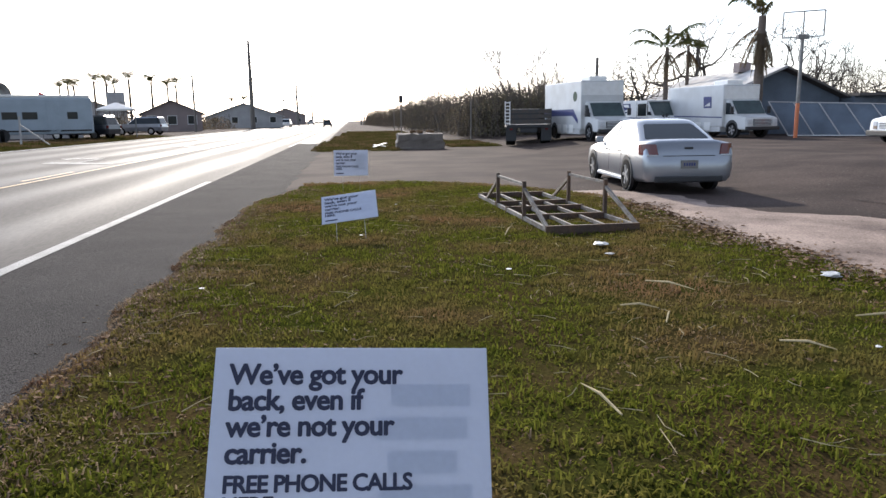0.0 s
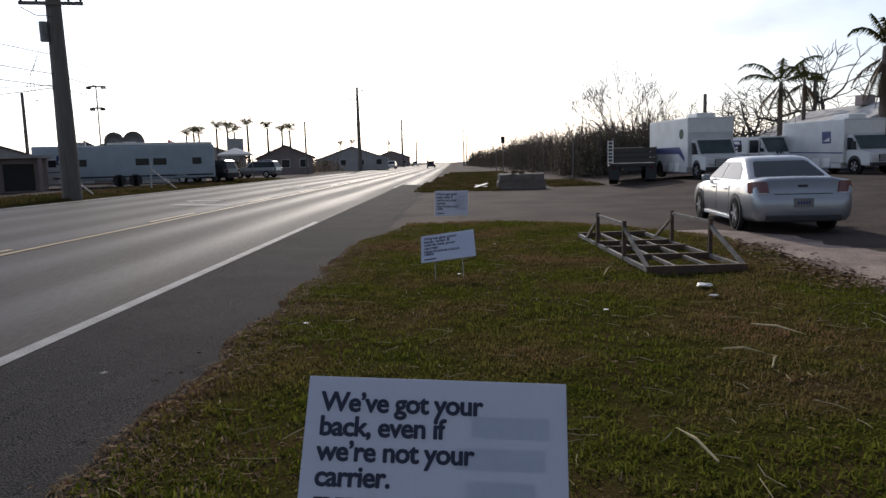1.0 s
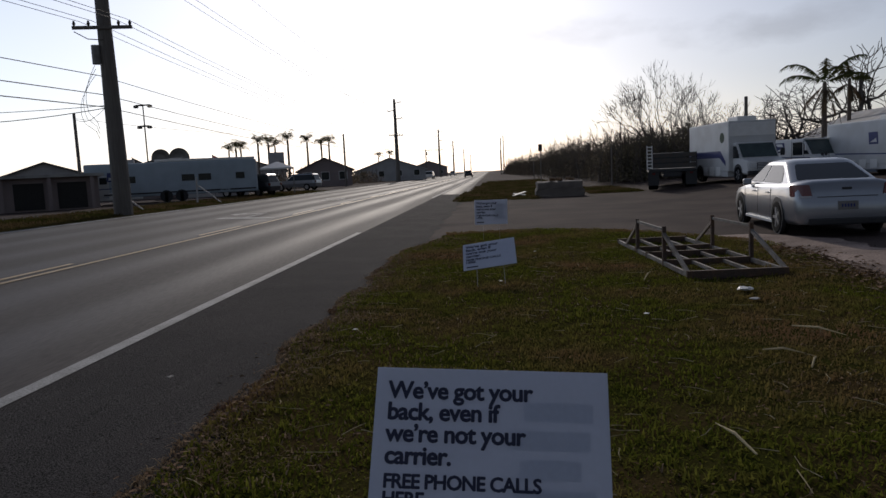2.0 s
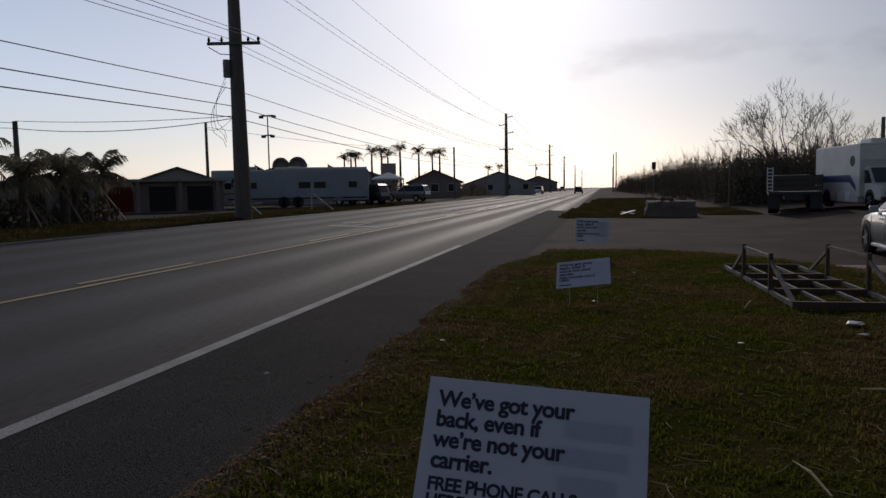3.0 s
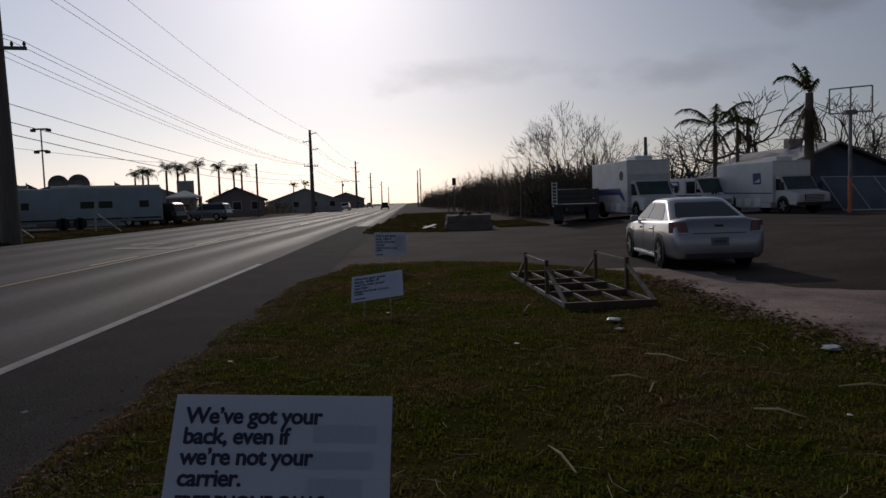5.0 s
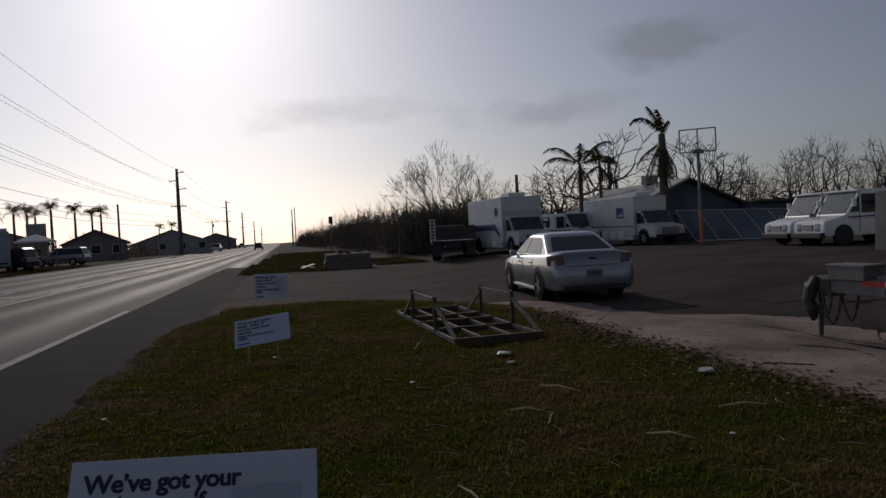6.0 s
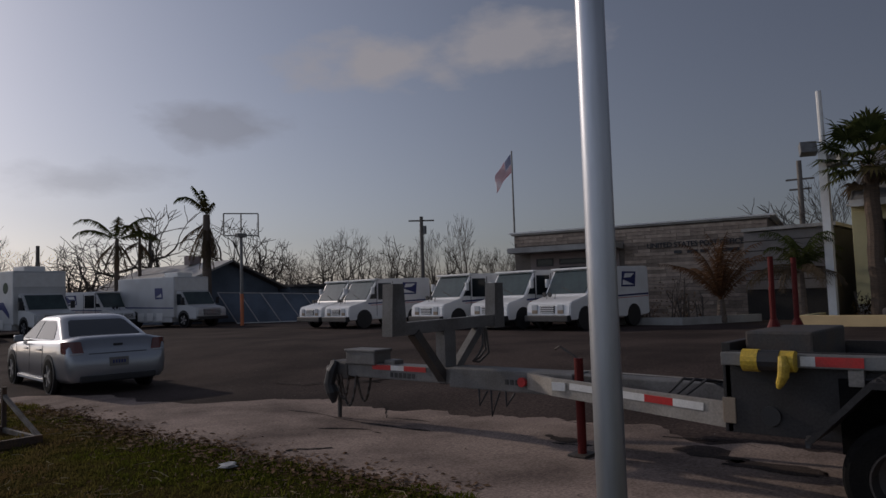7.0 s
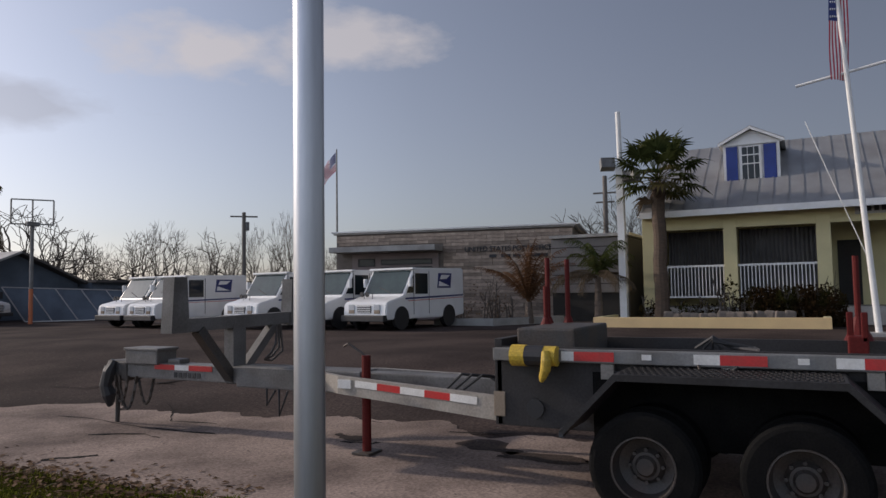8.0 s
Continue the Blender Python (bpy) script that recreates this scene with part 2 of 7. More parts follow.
M_RUBBER = mat("black_rubber", (0.008, 0.008, 0.008), 0.85, 0, 0.3, 6, 70, 0.2, (0.015, 0.014, 0.013), 0.5, spec=0.05)
# grimy steel, its colour darkened for the shade on the trailer body
M_BODYSTEEL = mat("grimy_shaded_grey_steel", (0.042, 0.040, 0.040), 0.6, 0.2, 0.2, 3, 50, 0.2, (0.03, 0.027, 0.025), 0.7, spec=0.25)
M_WINDSCREEN = mat("green_tinted_windscreen", (0.055, 0.078, 0.076), 0.08, 0, 0.1, 2, 40, 0.0, (0.03, 0.04, 0.042), 0.6, spec=0.45)
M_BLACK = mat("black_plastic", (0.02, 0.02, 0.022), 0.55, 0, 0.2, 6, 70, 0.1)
M_DARKRIM = mat("rusted_dark_rim", (0.06, 0.056, 0.053), 0.6, 0.4, 0.25, 6, 70, 0.15, (0.09, 0.06, 0.045), 0.5)
M_RIM = mat("alloy_rim", (0.5, 0.5, 0.51), 0.35, 0.8, 0.1, 6, 70, 0.05)
M_RED = mat("red_lens", (0.11, 0.008, 0.008), 0.2, 0, 0.1, 6, 70, 0, coat=0.25)
M_AMBER = mat("amber_lens", (0.30, 0.24, 0.18), 0.2, 0, 0.1, 6, 70, 0)
M_CLEAR = mat("clear_lens", (0.6, 0.62, 0.64), 0.12, 0.2, 0.1, 12, 70, 0)
M_BLUE = mat("blue_decal", (0.02, 0.03, 0.14), 0.45, 0, 0.1, 6, 70, 0)
M_REDTAPE = mat("red_reflective_tape", (0.5, 0.03, 0.03), 0.35, 0, 0.15, 9, 70, 0.05, (0.35, 0.05, 0.04), 0.5)
M_WHITETAPE = mat("white_reflective_tape", (0.7, 0.69, 0.66), 0.4, 0, 0.1, 9, 70, 0.05, (0.5, 0.48, 0.44), 0.5)
M_TRAILER = mat("weathered_trailer_steel", (0.060, 0.060, 0.061), 0.6, 0.3, 0.25, 2.5, 50, 0.2, (0.05, 0.043, 0.04), 0.8)
M_CRADLE = mat("worn_grey_trailer_paint", (0.15, 0.145, 0.14), 0.55, 0.2, 0.2, 2.5, 50, 0.2, (0.085, 0.078, 0.07), 0.8)
# weathered paint, its colour lifted for the daylight on the trailer's drawbar
M_LEGPAINT = mat("lit_pale_weathered_paint", (0.30, 0.275, 0.24), 0.6, 0.1, 0.2, 3, 50, 0.2, (0.19, 0.165, 0.14), 0.7)
M_WRAP = mat("dirty_clear_plastic", (0.42, 0.42, 0.41), 0.35, 0, 0.3, 30, 90, 0.2, (0.25, 0.24, 0.22), 0.7)
# yellow planter stucco with the sunlight on its front mixed into the colour
M_PLANTER = mat("sunlit_peach_stucco", (0.72, 0.52, 0.26), 0.85, 0, 0.1, 1.2, 60, 0.2, (0.60, 0.42, 0.22), 0.6)
M_FANTRUNK = mat("brown_palm_trunk", (0.10, 0.068, 0.046), 0.9, 0, 0.3, 4, 40, 0.6, (0.055, 0.04, 0.03), 0.7, stretch=(1, 1, 6))
M_STEEL = mat("grey_painted_steel", (0.20, 0.20, 0.195), 0.55, 0.3, 0.15, 3, 50, 0.15, (0.11, 0.10, 0.09), 0.7)
M_DARKSTEEL = mat("dark_weathered_steel", (0.06, 0.058, 0.056), 0.6, 0.4, 0.25, 4, 50, 0.25, (0.10, 0.07, 0.05), 0.6)
M_RUSTPOST = mat("rusty_brown_steel", (0.075, 0.055, 0.045), 0.75, 0.2, 0.3, 6, 60, 0.3, (0.13, 0.075, 0.045), 0.7, spec=0.2)
M_STANDBAR = mat("weathered_grey_bar", (0.19, 0.175, 0.155), 0.7, 0.15, 0.25, 5, 60, 0.25, (0.09, 0.07, 0.055), 0.8, spec=0.25)
M_GALV = mat("galvanised_pipe", (0.44, 0.45, 0.475), 0.38, 0.85, 0.08, 2, 40, 0.06, (0.5, 0.51, 0.53), 0.6, stretch=(1, 1, 0.12))
M_REDPAINT = mat("red_paint", (0.105, 0.013, 0.011), 0.55, 0, 0.2, 5, 60, 0.1, (0.10, 0.012, 0.010), 0.6, spec=0.15)
M_YELLOWPL = mat("yellow_plastic", (0.60, 0.40, 0.035), 0.65, 0, 0.25, 9, 60, 0.15, (0.30, 0.21, 0.04), 0.6)
M_WOODPOLE = mat("weathered_pole", (0.17, 0.15, 0.13), 0.85, 0, 0.25, 3, 60, 0.4, (0.10, 0.09, 0.08), 0.7, stretch=(6, 6, 0.4))
M_TIMBER = mat("weathered_timber", (0.23, 0.18, 0.13), 0.85, 0, 0.25, 5, 60, 0.4, (0.13, 0.10, 0.08), 0.7, stretch=(4, 4, 0.5))
M_CONCRETE = mat("weathered_concrete", (0.34, 0.33, 0.31), 0.85, 0, 0.2, 1.5, 50, 0.35, (0.19, 0.18, 0.17), 0.7)
M_BARK = mat("grey_bark", (0.105, 0.09, 0.078), 0.9, 0, 0.3, 5, 60, 0.5, (0.065, 0.055, 0.047), 0.7, spec=0.1)
M_CAMPER = mat("faded_camper_panel", (0.36, 0.42, 0.47), 0.55, 0, 0.08, 1.2, 60, 0.05, (0.27, 0.32, 0.36), 0.6)
M_PALMBARK = mat("palm_bark", (0.13, 0.10, 0.08), 0.9, 0, 0.3, 4, 40, 0.6, (0.075, 0.06, 0.05), 0.7, stretch=(1, 1, 6))
M_FROND = leaf_mat("palm_fronds", (0.032, 0.042, 0.014), (0.065, 0.078, 0.028), (0.10, 0.075, 0.035), 0.3, 0.5)
M_YOUNGFROND = leaf_mat("dusty_palm_fronds", (0.14, 0.135, 0.095), (0.26, 0.24, 0.175), (0.25, 0.20, 0.14), 0.4, 0.5)
M_RUSTFROND = leaf_mat("rust_brown_fronds", (0.085, 0.045, 0.025), (0.16, 0.085, 0.045), (0.12, 0.075, 0.045), 0.3, 0.5)
M_DRYFROND = leaf_mat("dry_fronds", (0.08, 0.062, 0.042), (0.13, 0.10, 0.07), (0.10, 0.08, 0.05), 0.3, 0.5)
M_BRUSH = leaf_mat("thicket_leaves", (0.08, 0.075, 0.052), (0.14, 0.122, 0.085), (0.17, 0.13, 0.105), 0.5, 0.15)
M_YELLOWWALL = mat("pale_yellow_stucco", (0.56, 0.50, 0.28), 0.85, 0, 0.06, 1.2, 60, 0.2, (0.47, 0.42, 0.24), 0.6)
M_WHITETRIM = mat("white_trim", (0.74, 0.73, 0.70), 0.6, 0, 0.05, 4, 60, 0.05, (0.62, 0.6, 0.56), 0.5)
M_STORM = mat("grey_storm_panel", (0.17, 0.165, 0.16), 0.6, 0.3, 0.12, 1.0, 40, 0.2, (0.11, 0.105, 0.10), 0.8)
M_SHUTTER = mat("blue_shutter_paint", (0.004, 0.028, 0.21), 0.45, 0, 0.08, 4, 60, 0.05)
M_METALROOF = mat("grey_metal_roof", (0.33, 0.33, 0.33), 0.45, 0.35, 0.08, 0.8, 40, 0.1, (0.22, 0.21, 0.2), 0.7)
M_STONE = mat("ledge_stone", (0.36, 0.285, 0.225), 0.9, 0, 0.25, 3, 30, 0.6, (0.22, 0.17, 0.135), 0.9, random_piece=0.38)
M_MORTAR = mat("dark_mortar", (0.16, 0.135, 0.115), 0.95, 0, 0.2, 3, 30, 0.4)
M_HEDGE = leaf_mat("dark_red_hedge", (0.02, 0.014, 0.008), (0.05, 0.03, 0.014), (0.035, 0.04, 0.012), 0.3, 1.5)
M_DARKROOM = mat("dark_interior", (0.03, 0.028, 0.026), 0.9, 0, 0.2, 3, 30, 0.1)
M_GREYWALL = mat("grey_plank_wall", (0.16, 0.15, 0.145), 0.85, 0, 0.15, 2, 40, 0.3, (0.11, 0.10, 0.10), 0.6, random_piece=0.15)
M_BLUEWALL = mat("blue_grey_stucco", (0.11, 0.135, 0.17), 0.85, 0, 0.2, 1.2, 50, 0.2, (0.06, 0.072, 0.09), 0.6)
M_TARPROOF = mat("pale_damaged_roof", (0.42, 0.41, 0.40), 0.8, 0, 0.12, 1.0, 40, 0.2, (0.27, 0.26, 0.25), 0.8)
M_HOUSEWALL = mat("weathered_house_wall", (0.40, 0.39, 0.385), 0.85, 0, 0.15, 0.8, 40, 0.2, (0.28, 0.27, 0.27), 0.6)
M_PINKWALL = mat("faded_wall", (0.25, 0.20, 0.19), 0.85, 0, 0.1, 0.8, 40, 0.2, (0.18, 0.15, 0.145), 0.6)
M_DARKROOF = mat("brown_shingle_roof", (0.09, 0.08, 0.075), 0.9, 0, 0.2, 1.0, 40, 0.3, (0.13, 0.115, 0.10), 0.7)
M_FLAGRED = mat("flag_red", (0.42, 0.03, 0.05), 0.8, 0, 0.05, 5, 90, 0.02)
M_FLAGWHITE = mat("flag_white", (0.72, 0.72, 0.72), 0.8, 0, 0.05, 5, 90, 0.02)
M_FLAGBLUE = mat("flag_blue", (0.03, 0.045, 0.16), 0.8, 0, 0.05, 5, 90, 0.02)
M_ORANGE = mat("orange_pole_paint", (0.55, 0.16, 0.06), 0.6, 0, 0.15, 5, 60, 0.1, (0.4, 0.14, 0.07), 0.6)
M_GREENHOSE = mat("olive_canvas", (0.09, 0.11, 0.07), 0.8, 0, 0.2, 6, 60, 0.2)
M_CABLE = mat("black_cable", (0.03, 0.03, 0.032), 0.7, 0, 0.05, 5, 60, 0)


# ---- building helpers ----
def obj(name, bm, material, parent=None, smooth=False):
    me = bpy.data.meshes.new(name)
    bm.to_mesh(me)
    bm.free()
    me.materials.append(material)
    if smooth:
        for p in me.polygons:
            p.use_smooth = True
    ob = new(name, me)
    ob.parent = parent
    return ob


def part(name, bm, material, parent, label="", smooth=False):
    ob = obj(name, bm, material, parent, smooth)
    if label:
        ob["label"] = label
    return ob


def again(name, mesh_ob, parent, m):
    """Another object on the same mesh."""
    ob = new(name, mesh_ob.data)
    ob.parent = parent
    ob.matrix_local = m
    return ob


def thing(name, m, label, category, group=""):
    ob = new(name)
    ob.empty_display_size = 0.2
    ob.matrix_world = m
    return tagged(ob, label, category, group)


def B():
    return bmesh.new()


def box(bm, x0, x1, y0, y1, z0, z1, bevel=0.0, m=None):
    t = bm if not bevel else bmesh.new()
    vs = [t.verts.new((x, y, z)) for x in (x0, x1) for y in (y0, y1) for z in (z0, z1)]
    for f in ((0, 1, 3, 2), (4, 6, 7, 5), (0, 4, 5, 1), (2, 3, 7, 6), (0, 2, 6, 4), (1, 5, 7, 3)):
        t.faces.new([vs[i] for i in f])
    if bevel:
        bmesh.ops.bevel(t, geom=list(t.edges), offset=bevel, segments=2, affect="EDGES", profile=0.6)
        me = bpy.data.meshes.new("tmp")
        if m is not None:
            t.transform(m)
        t.to_mesh(me)
        t.free()
        bm.from_mesh(me)
        bpy.data.meshes.remove(me)
    elif m is not None:
        for v in vs:
            v.co = m @ v.co
    return bm


def beam(bm, p, q, w, h, up=(0, 0, 1)):
    """A bar of section w by h from p to q."""
    p, q = Vector(p), Vector(q)
    d = (q - p).normalized()
    u = Vector(up)
    if abs(d.dot(u)) > 0.98:
        u = Vector((0, 1, 0))
    s = d.cross(u).normalized() * w / 2
    u = s.cross(d).normalized() * h / 2
    vs = [bm.verts.new(e + a * s + b * u) for e in (p, q) for a, b in ((-1, -1), (1, -1), (1, 1), (-1, 1))]
    for f in ((3, 2, 1, 0), (4, 5, 6, 7), (0, 1, 5, 4), (1, 2, 6, 5), (2, 3, 7, 6), (3, 0, 4, 7)):
        bm.faces.new([vs[i] for i in f])
    return bm


def tube(bm, pts, radii, seg=8, cap=True):
    """A round tube along points with a radius at each."""
    pts = [Vector(p) for p in pts]
    if isinstance(radii, (int, float)):
        radii = [radii] * len(pts)
    rings, n = [], len(pts)
    ref = None
    for i, p in enumerate(pts):
        d = (pts[min(i + 1, n - 1)] - pts[max(i - 1, 0)]).normalized()
        if ref is None:
            ref = Vector((1, 0, 0)) if abs(d.x) < 0.8 else Vector((0, 1, 0))
        s = (ref - d * ref.dot(d)).normalized()
        ref = s
        t = d.cross(s)
        rings.append([bm.verts.new(p + (s * math.cos(2 * math.pi * k / seg) + t * math.sin(2 * math.pi * k / seg)) * radii[i]) for k in range(seg)])
    for a, b in zip(rings, rings[1:]):
        for k in range(seg):
            bm.faces.new((a[k], a[(k + 1) % seg], b[(k + 1) % seg], b[k]))
    if cap:
        bm.faces.new(rings[0][::-1]), bm.faces.new(rings[-1])
    return bm


def prism(bm, outline, a, b, axis="x"):
    """An outline of (u, v) pairs drawn out along an axis from a to b: x takes (y, z), y takes (x, z), z takes (x, y)."""
    def at(u, v, w):
        return {"x": (w, u, v), "y": (u, w, v), "z": (u, v, w)}[axis]
    lo, hi = [bm.verts.new(at(u, v, a)) for u, v in outline], [bm.verts.new(at(u, v, b)) for u, v in outline]
    n = len(outline)
    bm.faces.new(lo[::-1]), bm.faces.new(hi)
    for i in range(n):
        bm.faces.new((lo[i], lo[(i + 1) % n], hi[(i + 1) % n], hi[i]))
    bmesh.ops.recalc_face_normals(bm, faces=bm.faces)
    return bm


def loft(bm, rings, close=True, cap=True):
    vs = [[bm.verts.new(p) for p in r] for r in rings]
    n = len(vs[0])
    for a, b in zip(vs, vs[1:]):
        for k in range(n if close else n - 1):
            bm.faces.new((a[k], a[(k + 1) % n], b[(k + 1) % n], b[k]))
    if close and cap:
        bm.faces.new(vs[0][::-1]), bm.faces.new(vs[-1])
    bmesh.ops.recalc_face_normals(bm, faces=bm.faces)
    return bm


def quadpatch(bm, pts):
    bm.faces.new([bm.verts.new(p) for p in pts])
    return bm


def wheel(parent, x, y, z, r, w, out=1, rim=None, dished=False):
    """A wheel on an axle along x, its outer face to the side 'out': tyre with a rim and spokes under it."""
    seg = 44
    bead = 0.58 if dished else 0.62
    prof = [(-w / 2, r * bead), (-w / 2, r * 0.88), (-w * 0.46, r * 0.95), (-w * 0.36, r), (w * 0.36, r), (w * 0.46, r * 0.95), (w / 2, r * 0.88), (w * 0.52, r * 0.74), (w / 2, r * bead), (w * 0.2, r * (bead - 0.02)), (-w * 0.2, r * (bead - 0.02))]
    bm = B()
    loft(bm, [[(px_, math.cos(2 * math.pi * k / seg) * rr, math.sin(2 * math.pi * k / seg) * rr) for k in range(seg)] for px_, rr in prof + prof[:1]], True, False)
    ty = part("tyre", bm, M_RUBBER, parent, smooth=False)
    ty.matrix_local = pose(x, y, z)
    bm = B()
    rr = r * (bead + 0.01)
    d0, hub = (-0.2, 0.02) if dished else (0.28, 0.3)
    tube(bm, [(out * w * d0, 0, 0), (out * w * (d0 + 0.04), 0, 0)], [rr, rr], seg)
    tube(bm, [(out * w * hub, 0, 0), (out * w * (hub + 0.16), 0, 0)], [rr * 0.36, rr * 0.26], 14)
    if dished:
        loft(bm, [[(out * px_, math.cos(2 * math.pi * k / seg) * q * rr, math.sin(2 * math.pi * k / seg) * q * rr) for k in range(seg)] for px_, q in ((w * 0.5, 1.0), (w * 0.5, 0.93), (w * -0.02, 0.84), (w * -0.14, 0.55), (w * 0.04, 0.42), (w * 0.06, 0.28))], True, False)
        for k in range(8):
            a = 2 * math.pi * k / 8
            tube(bm, [(out * w * -0.1, math.cos(a) * rr * 0.5, math.sin(a) * rr * 0.5), (out * w * 0.05, math.cos(a) * rr * 0.5, math.sin(a) * rr * 0.5)], 0.014, 6)
    for k in range(0 if dished else 5):
        a = 2 * math.pi * k / 5
        beam(bm, (out * w * 0.37, 0, 0), (out * w * 0.4, math.cos(a) * rr * 0.97, math.sin(a) * rr * 0.97), rr * 0.24, 0.04, (1, 0, 0))
    rm = part("rim", bm, rim or M_RIM, ty)
    return ty


def lettering(text, size, material, parent, m, depth=0.002, bold=0.0, name="lettering", spacing=1.0):
    cu = bpy.data.curves.new(name, "FONT")
    cu.body, cu.size, cu.extrude, cu.space_character = text, size, depth, spacing
    cu.resolution_u = 3
    tmp = bpy.data.objects.new("tmp", cu)
    scene.collection.objects.link(tmp)
    bpy.context.view_layer.update()
    me = bpy.data.meshes.new_from_object(tmp.evaluated_get(bpy.context.evaluated_depsgraph_get()))
    bpy.data.objects.remove(tmp)
    if bold:
        # heavier strokes: the same letters laid over one another, each a hair further out and to one side
        bm = B()
        for k in range(9):
            a = 2 * math.pi * k / 8
            first = len(bm.verts)
            bm.from_mesh(me)
            bm.verts.ensure_lookup_table()
            for v in bm.verts[first:]:
                v.co += Vector((bold * math.cos(a), bold * math.sin(a), 0.00003 * k)) if k < 8 else Vector((0, 0, 0.00003 * k))
        bm.to_mesh(me)
        bm.free()
    me.materials.clear()
    me.materials.append(material)
    ob = new(name, me)
    ob.parent = parent
    ob.matrix_local = m
    return ob


def smoothstep(a, b, v):
    t = min(1.0, max(0.0, (v - a) / (b - a)))
    return t * t * (3 - 2 * t)


def gz(x, y=0.0):
    """The height of the ground: the road is banked up to one side, the lot lies a little above the verge."""
    if x < -1.8:
        return 0.031 * (-1.8 - max(x, -14.9)) + 0.08 * smoothstep(-15.0, -17.5, x)
    return 0.38 * smoothstep(7.6, 13.5, x)


# ---- ground, road, verge ----
def breaks(*spans):
    out = []
    for a, b, n in spans:
        out += [a + (b - a) * i / n for i in range(n)]
    return out + [spans[-1][1]]


def sheet(name, xs, ys, lift, material, rough=0.0, keep=None):
    bm = B()
    g = {}
    for i, x in enumerate(xs):
        for j, y in enumerate(ys):
            g[i, j] = bm.verts.new((x, y, gz(x, y) + lift + rough * noise.noise((x * 0.9, y * 0.9, 3.0))))
    for i in range(len(xs) - 1):
        for j in range(len(ys) - 1):
            if keep is None or keep((xs[i] + xs[i + 1]) / 2, (ys[j] + ys[j + 1]) / 2):
                bm.faces.new((g[i, j], g[i + 1, j], g[i + 1, j + 1], g[i, j + 1]))
    loose = [v for v in bm.verts if not v.link_faces]
    bmesh.ops.delete(bm, geom=loose, context="VERTS")
    return obj(name, bm, material, smooth=True)


tagged(sheet("ground", breaks((-1500, -60, 8), (-60, -18, 6), (-18, -14.8, 8), (-14.8, -1.8, 4), (-1.8, 7.6, 4), (7.6, 13.5, 12), (13.5, 60, 6), (60, 1500, 8)), breaks((-300, -10, 6), (-10, 80, 18), (80, 1800, 10)), 0.0, M_LOT), "dusty grey-brown parking lot and open ground", "ground", kind="structure")
road = tagged(sheet("road", [-14.9, -11.0, -7.3, -3.4, -1.75], breaks((-60, 120, 30), (120, 1500, 20)), 0.016, M_ASPHALT), "grey asphalt highway with worn, shiny wheel tracks", "road", kind="structure")


def edge_wobble(y, k):
    return 0.14 * noise.noise((0.9 * y, k, 0)) + 0.07 * noise.noise((3.1 * y, k, 5))


def strip(name, x, w, y0, y1, material, step=2.0, lift=0.026):
    bm = B()
    n = max(1, int((y1 - y0) / step))
    rows = []
    for i in range(n + 1):
        y = y0 + (y1 - y0) * i / n
        rows.append([bm.verts.new((xx, y, gz(xx) + lift)) for xx in (x - w / 2, x + w / 2)])
    for a, b in zip(rows, rows[1:]):
        bm.faces.new((a[0], a[1], b[1], b[0]))
    return part(name, bm, material, road)


strip("edge_line", -3.55, 0.15, -40, 18.2, M_LINE)
strip("edge_line", -3.55, 0.14, 42, 600, M_LINE)
strip("edge_line", -14.55, 0.15, -40, 600, M_LINE)
strip("yellow_line", -7.55, 0.11, -40, 600, M_YELLOW)
for k in range(-6, 60):
    strip("yellow_dash", -7.85, 0.11, k * 9.0, k * 9.0 + 3.2, M_YELLOW)
for y in (25.0, 41.0):
    bm = B()
    for outline in (((-10.1, y - 0.3), (-8.0, y - 0.3), (-8.0, y + 0.5), (-10.1, y + 0.5)), ((-9.35, y + 0.5), (-9.2, y + 0.5), (-9.2, y + 3.2), (-9.35, y + 3.2)), ((-10.1, y + 2.4), (-9.2, y + 2.7), (-9.2, y + 3.2), (-10.1, y + 2.9)), ((-10.1, y + 1.9), (-10.1, y + 3.4), (-10.6, y + 2.6))):
        quadpatch(bm, [(x, yy, gz(x) + 0.026) for x, yy in outline])
    part("turn_arrow", bm, M_LINE, road)
# the worn shoulder between the edge line and the grass
bm = B()
rows = []
for i in range(121):
    y = -12 + 60 * i / 120
    rows.append([bm.verts.new((x, y, gz(x) + 0.021)) for x in (-3.473, -2.5, -1.72 + edge_wobble(y, 1.0))])
    rows[-1].append(bm.verts.new((-1.52 + 1.6 * edge_wobble(y, 2.0), y, 0.004)))
for a, b in zip(rows, rows[1:]):
    for k in range(3):
        bm.faces.new((a[k], a[k + 1], b[k + 1], b[k]))
tagged(obj("shoulder", bm, M_SHOULDER), "rough grey asphalt road shoulder", "road shoulder", kind="structure")

VERGE = [(-8, 5.0), (3.0, 5.02), (5.2, 4.9), (6.7, 4.92), (8.8, 4.78), (10.5, 4.88), (12.0, 5.0), (13.0, 4.95), (14.5, 4.3), (15.6, 3.5), (16.5, 2.8), (17.0, 2.0), (17.4, 0.6), (17.5, -0.4)]


def verge_right(y):
    for (y0, a), (y1, b) in zip(VERGE, VERGE[1:]):
        if y <= y1:
            return a + (b - a) * (y - y0) / (y1 - y0)
    return -9.0


def verge_left(y):
    return -1.85 + (0.75 * smoothstep(12.5, 17.4, y))


def on_verge(x, y, pad=0.0):
    return -8 < y < 17.35 and verge_left(y) + edge_wobble(y, 7.0) + pad < x < verge_right(y) + edge_wobble(y, 3.0) - pad


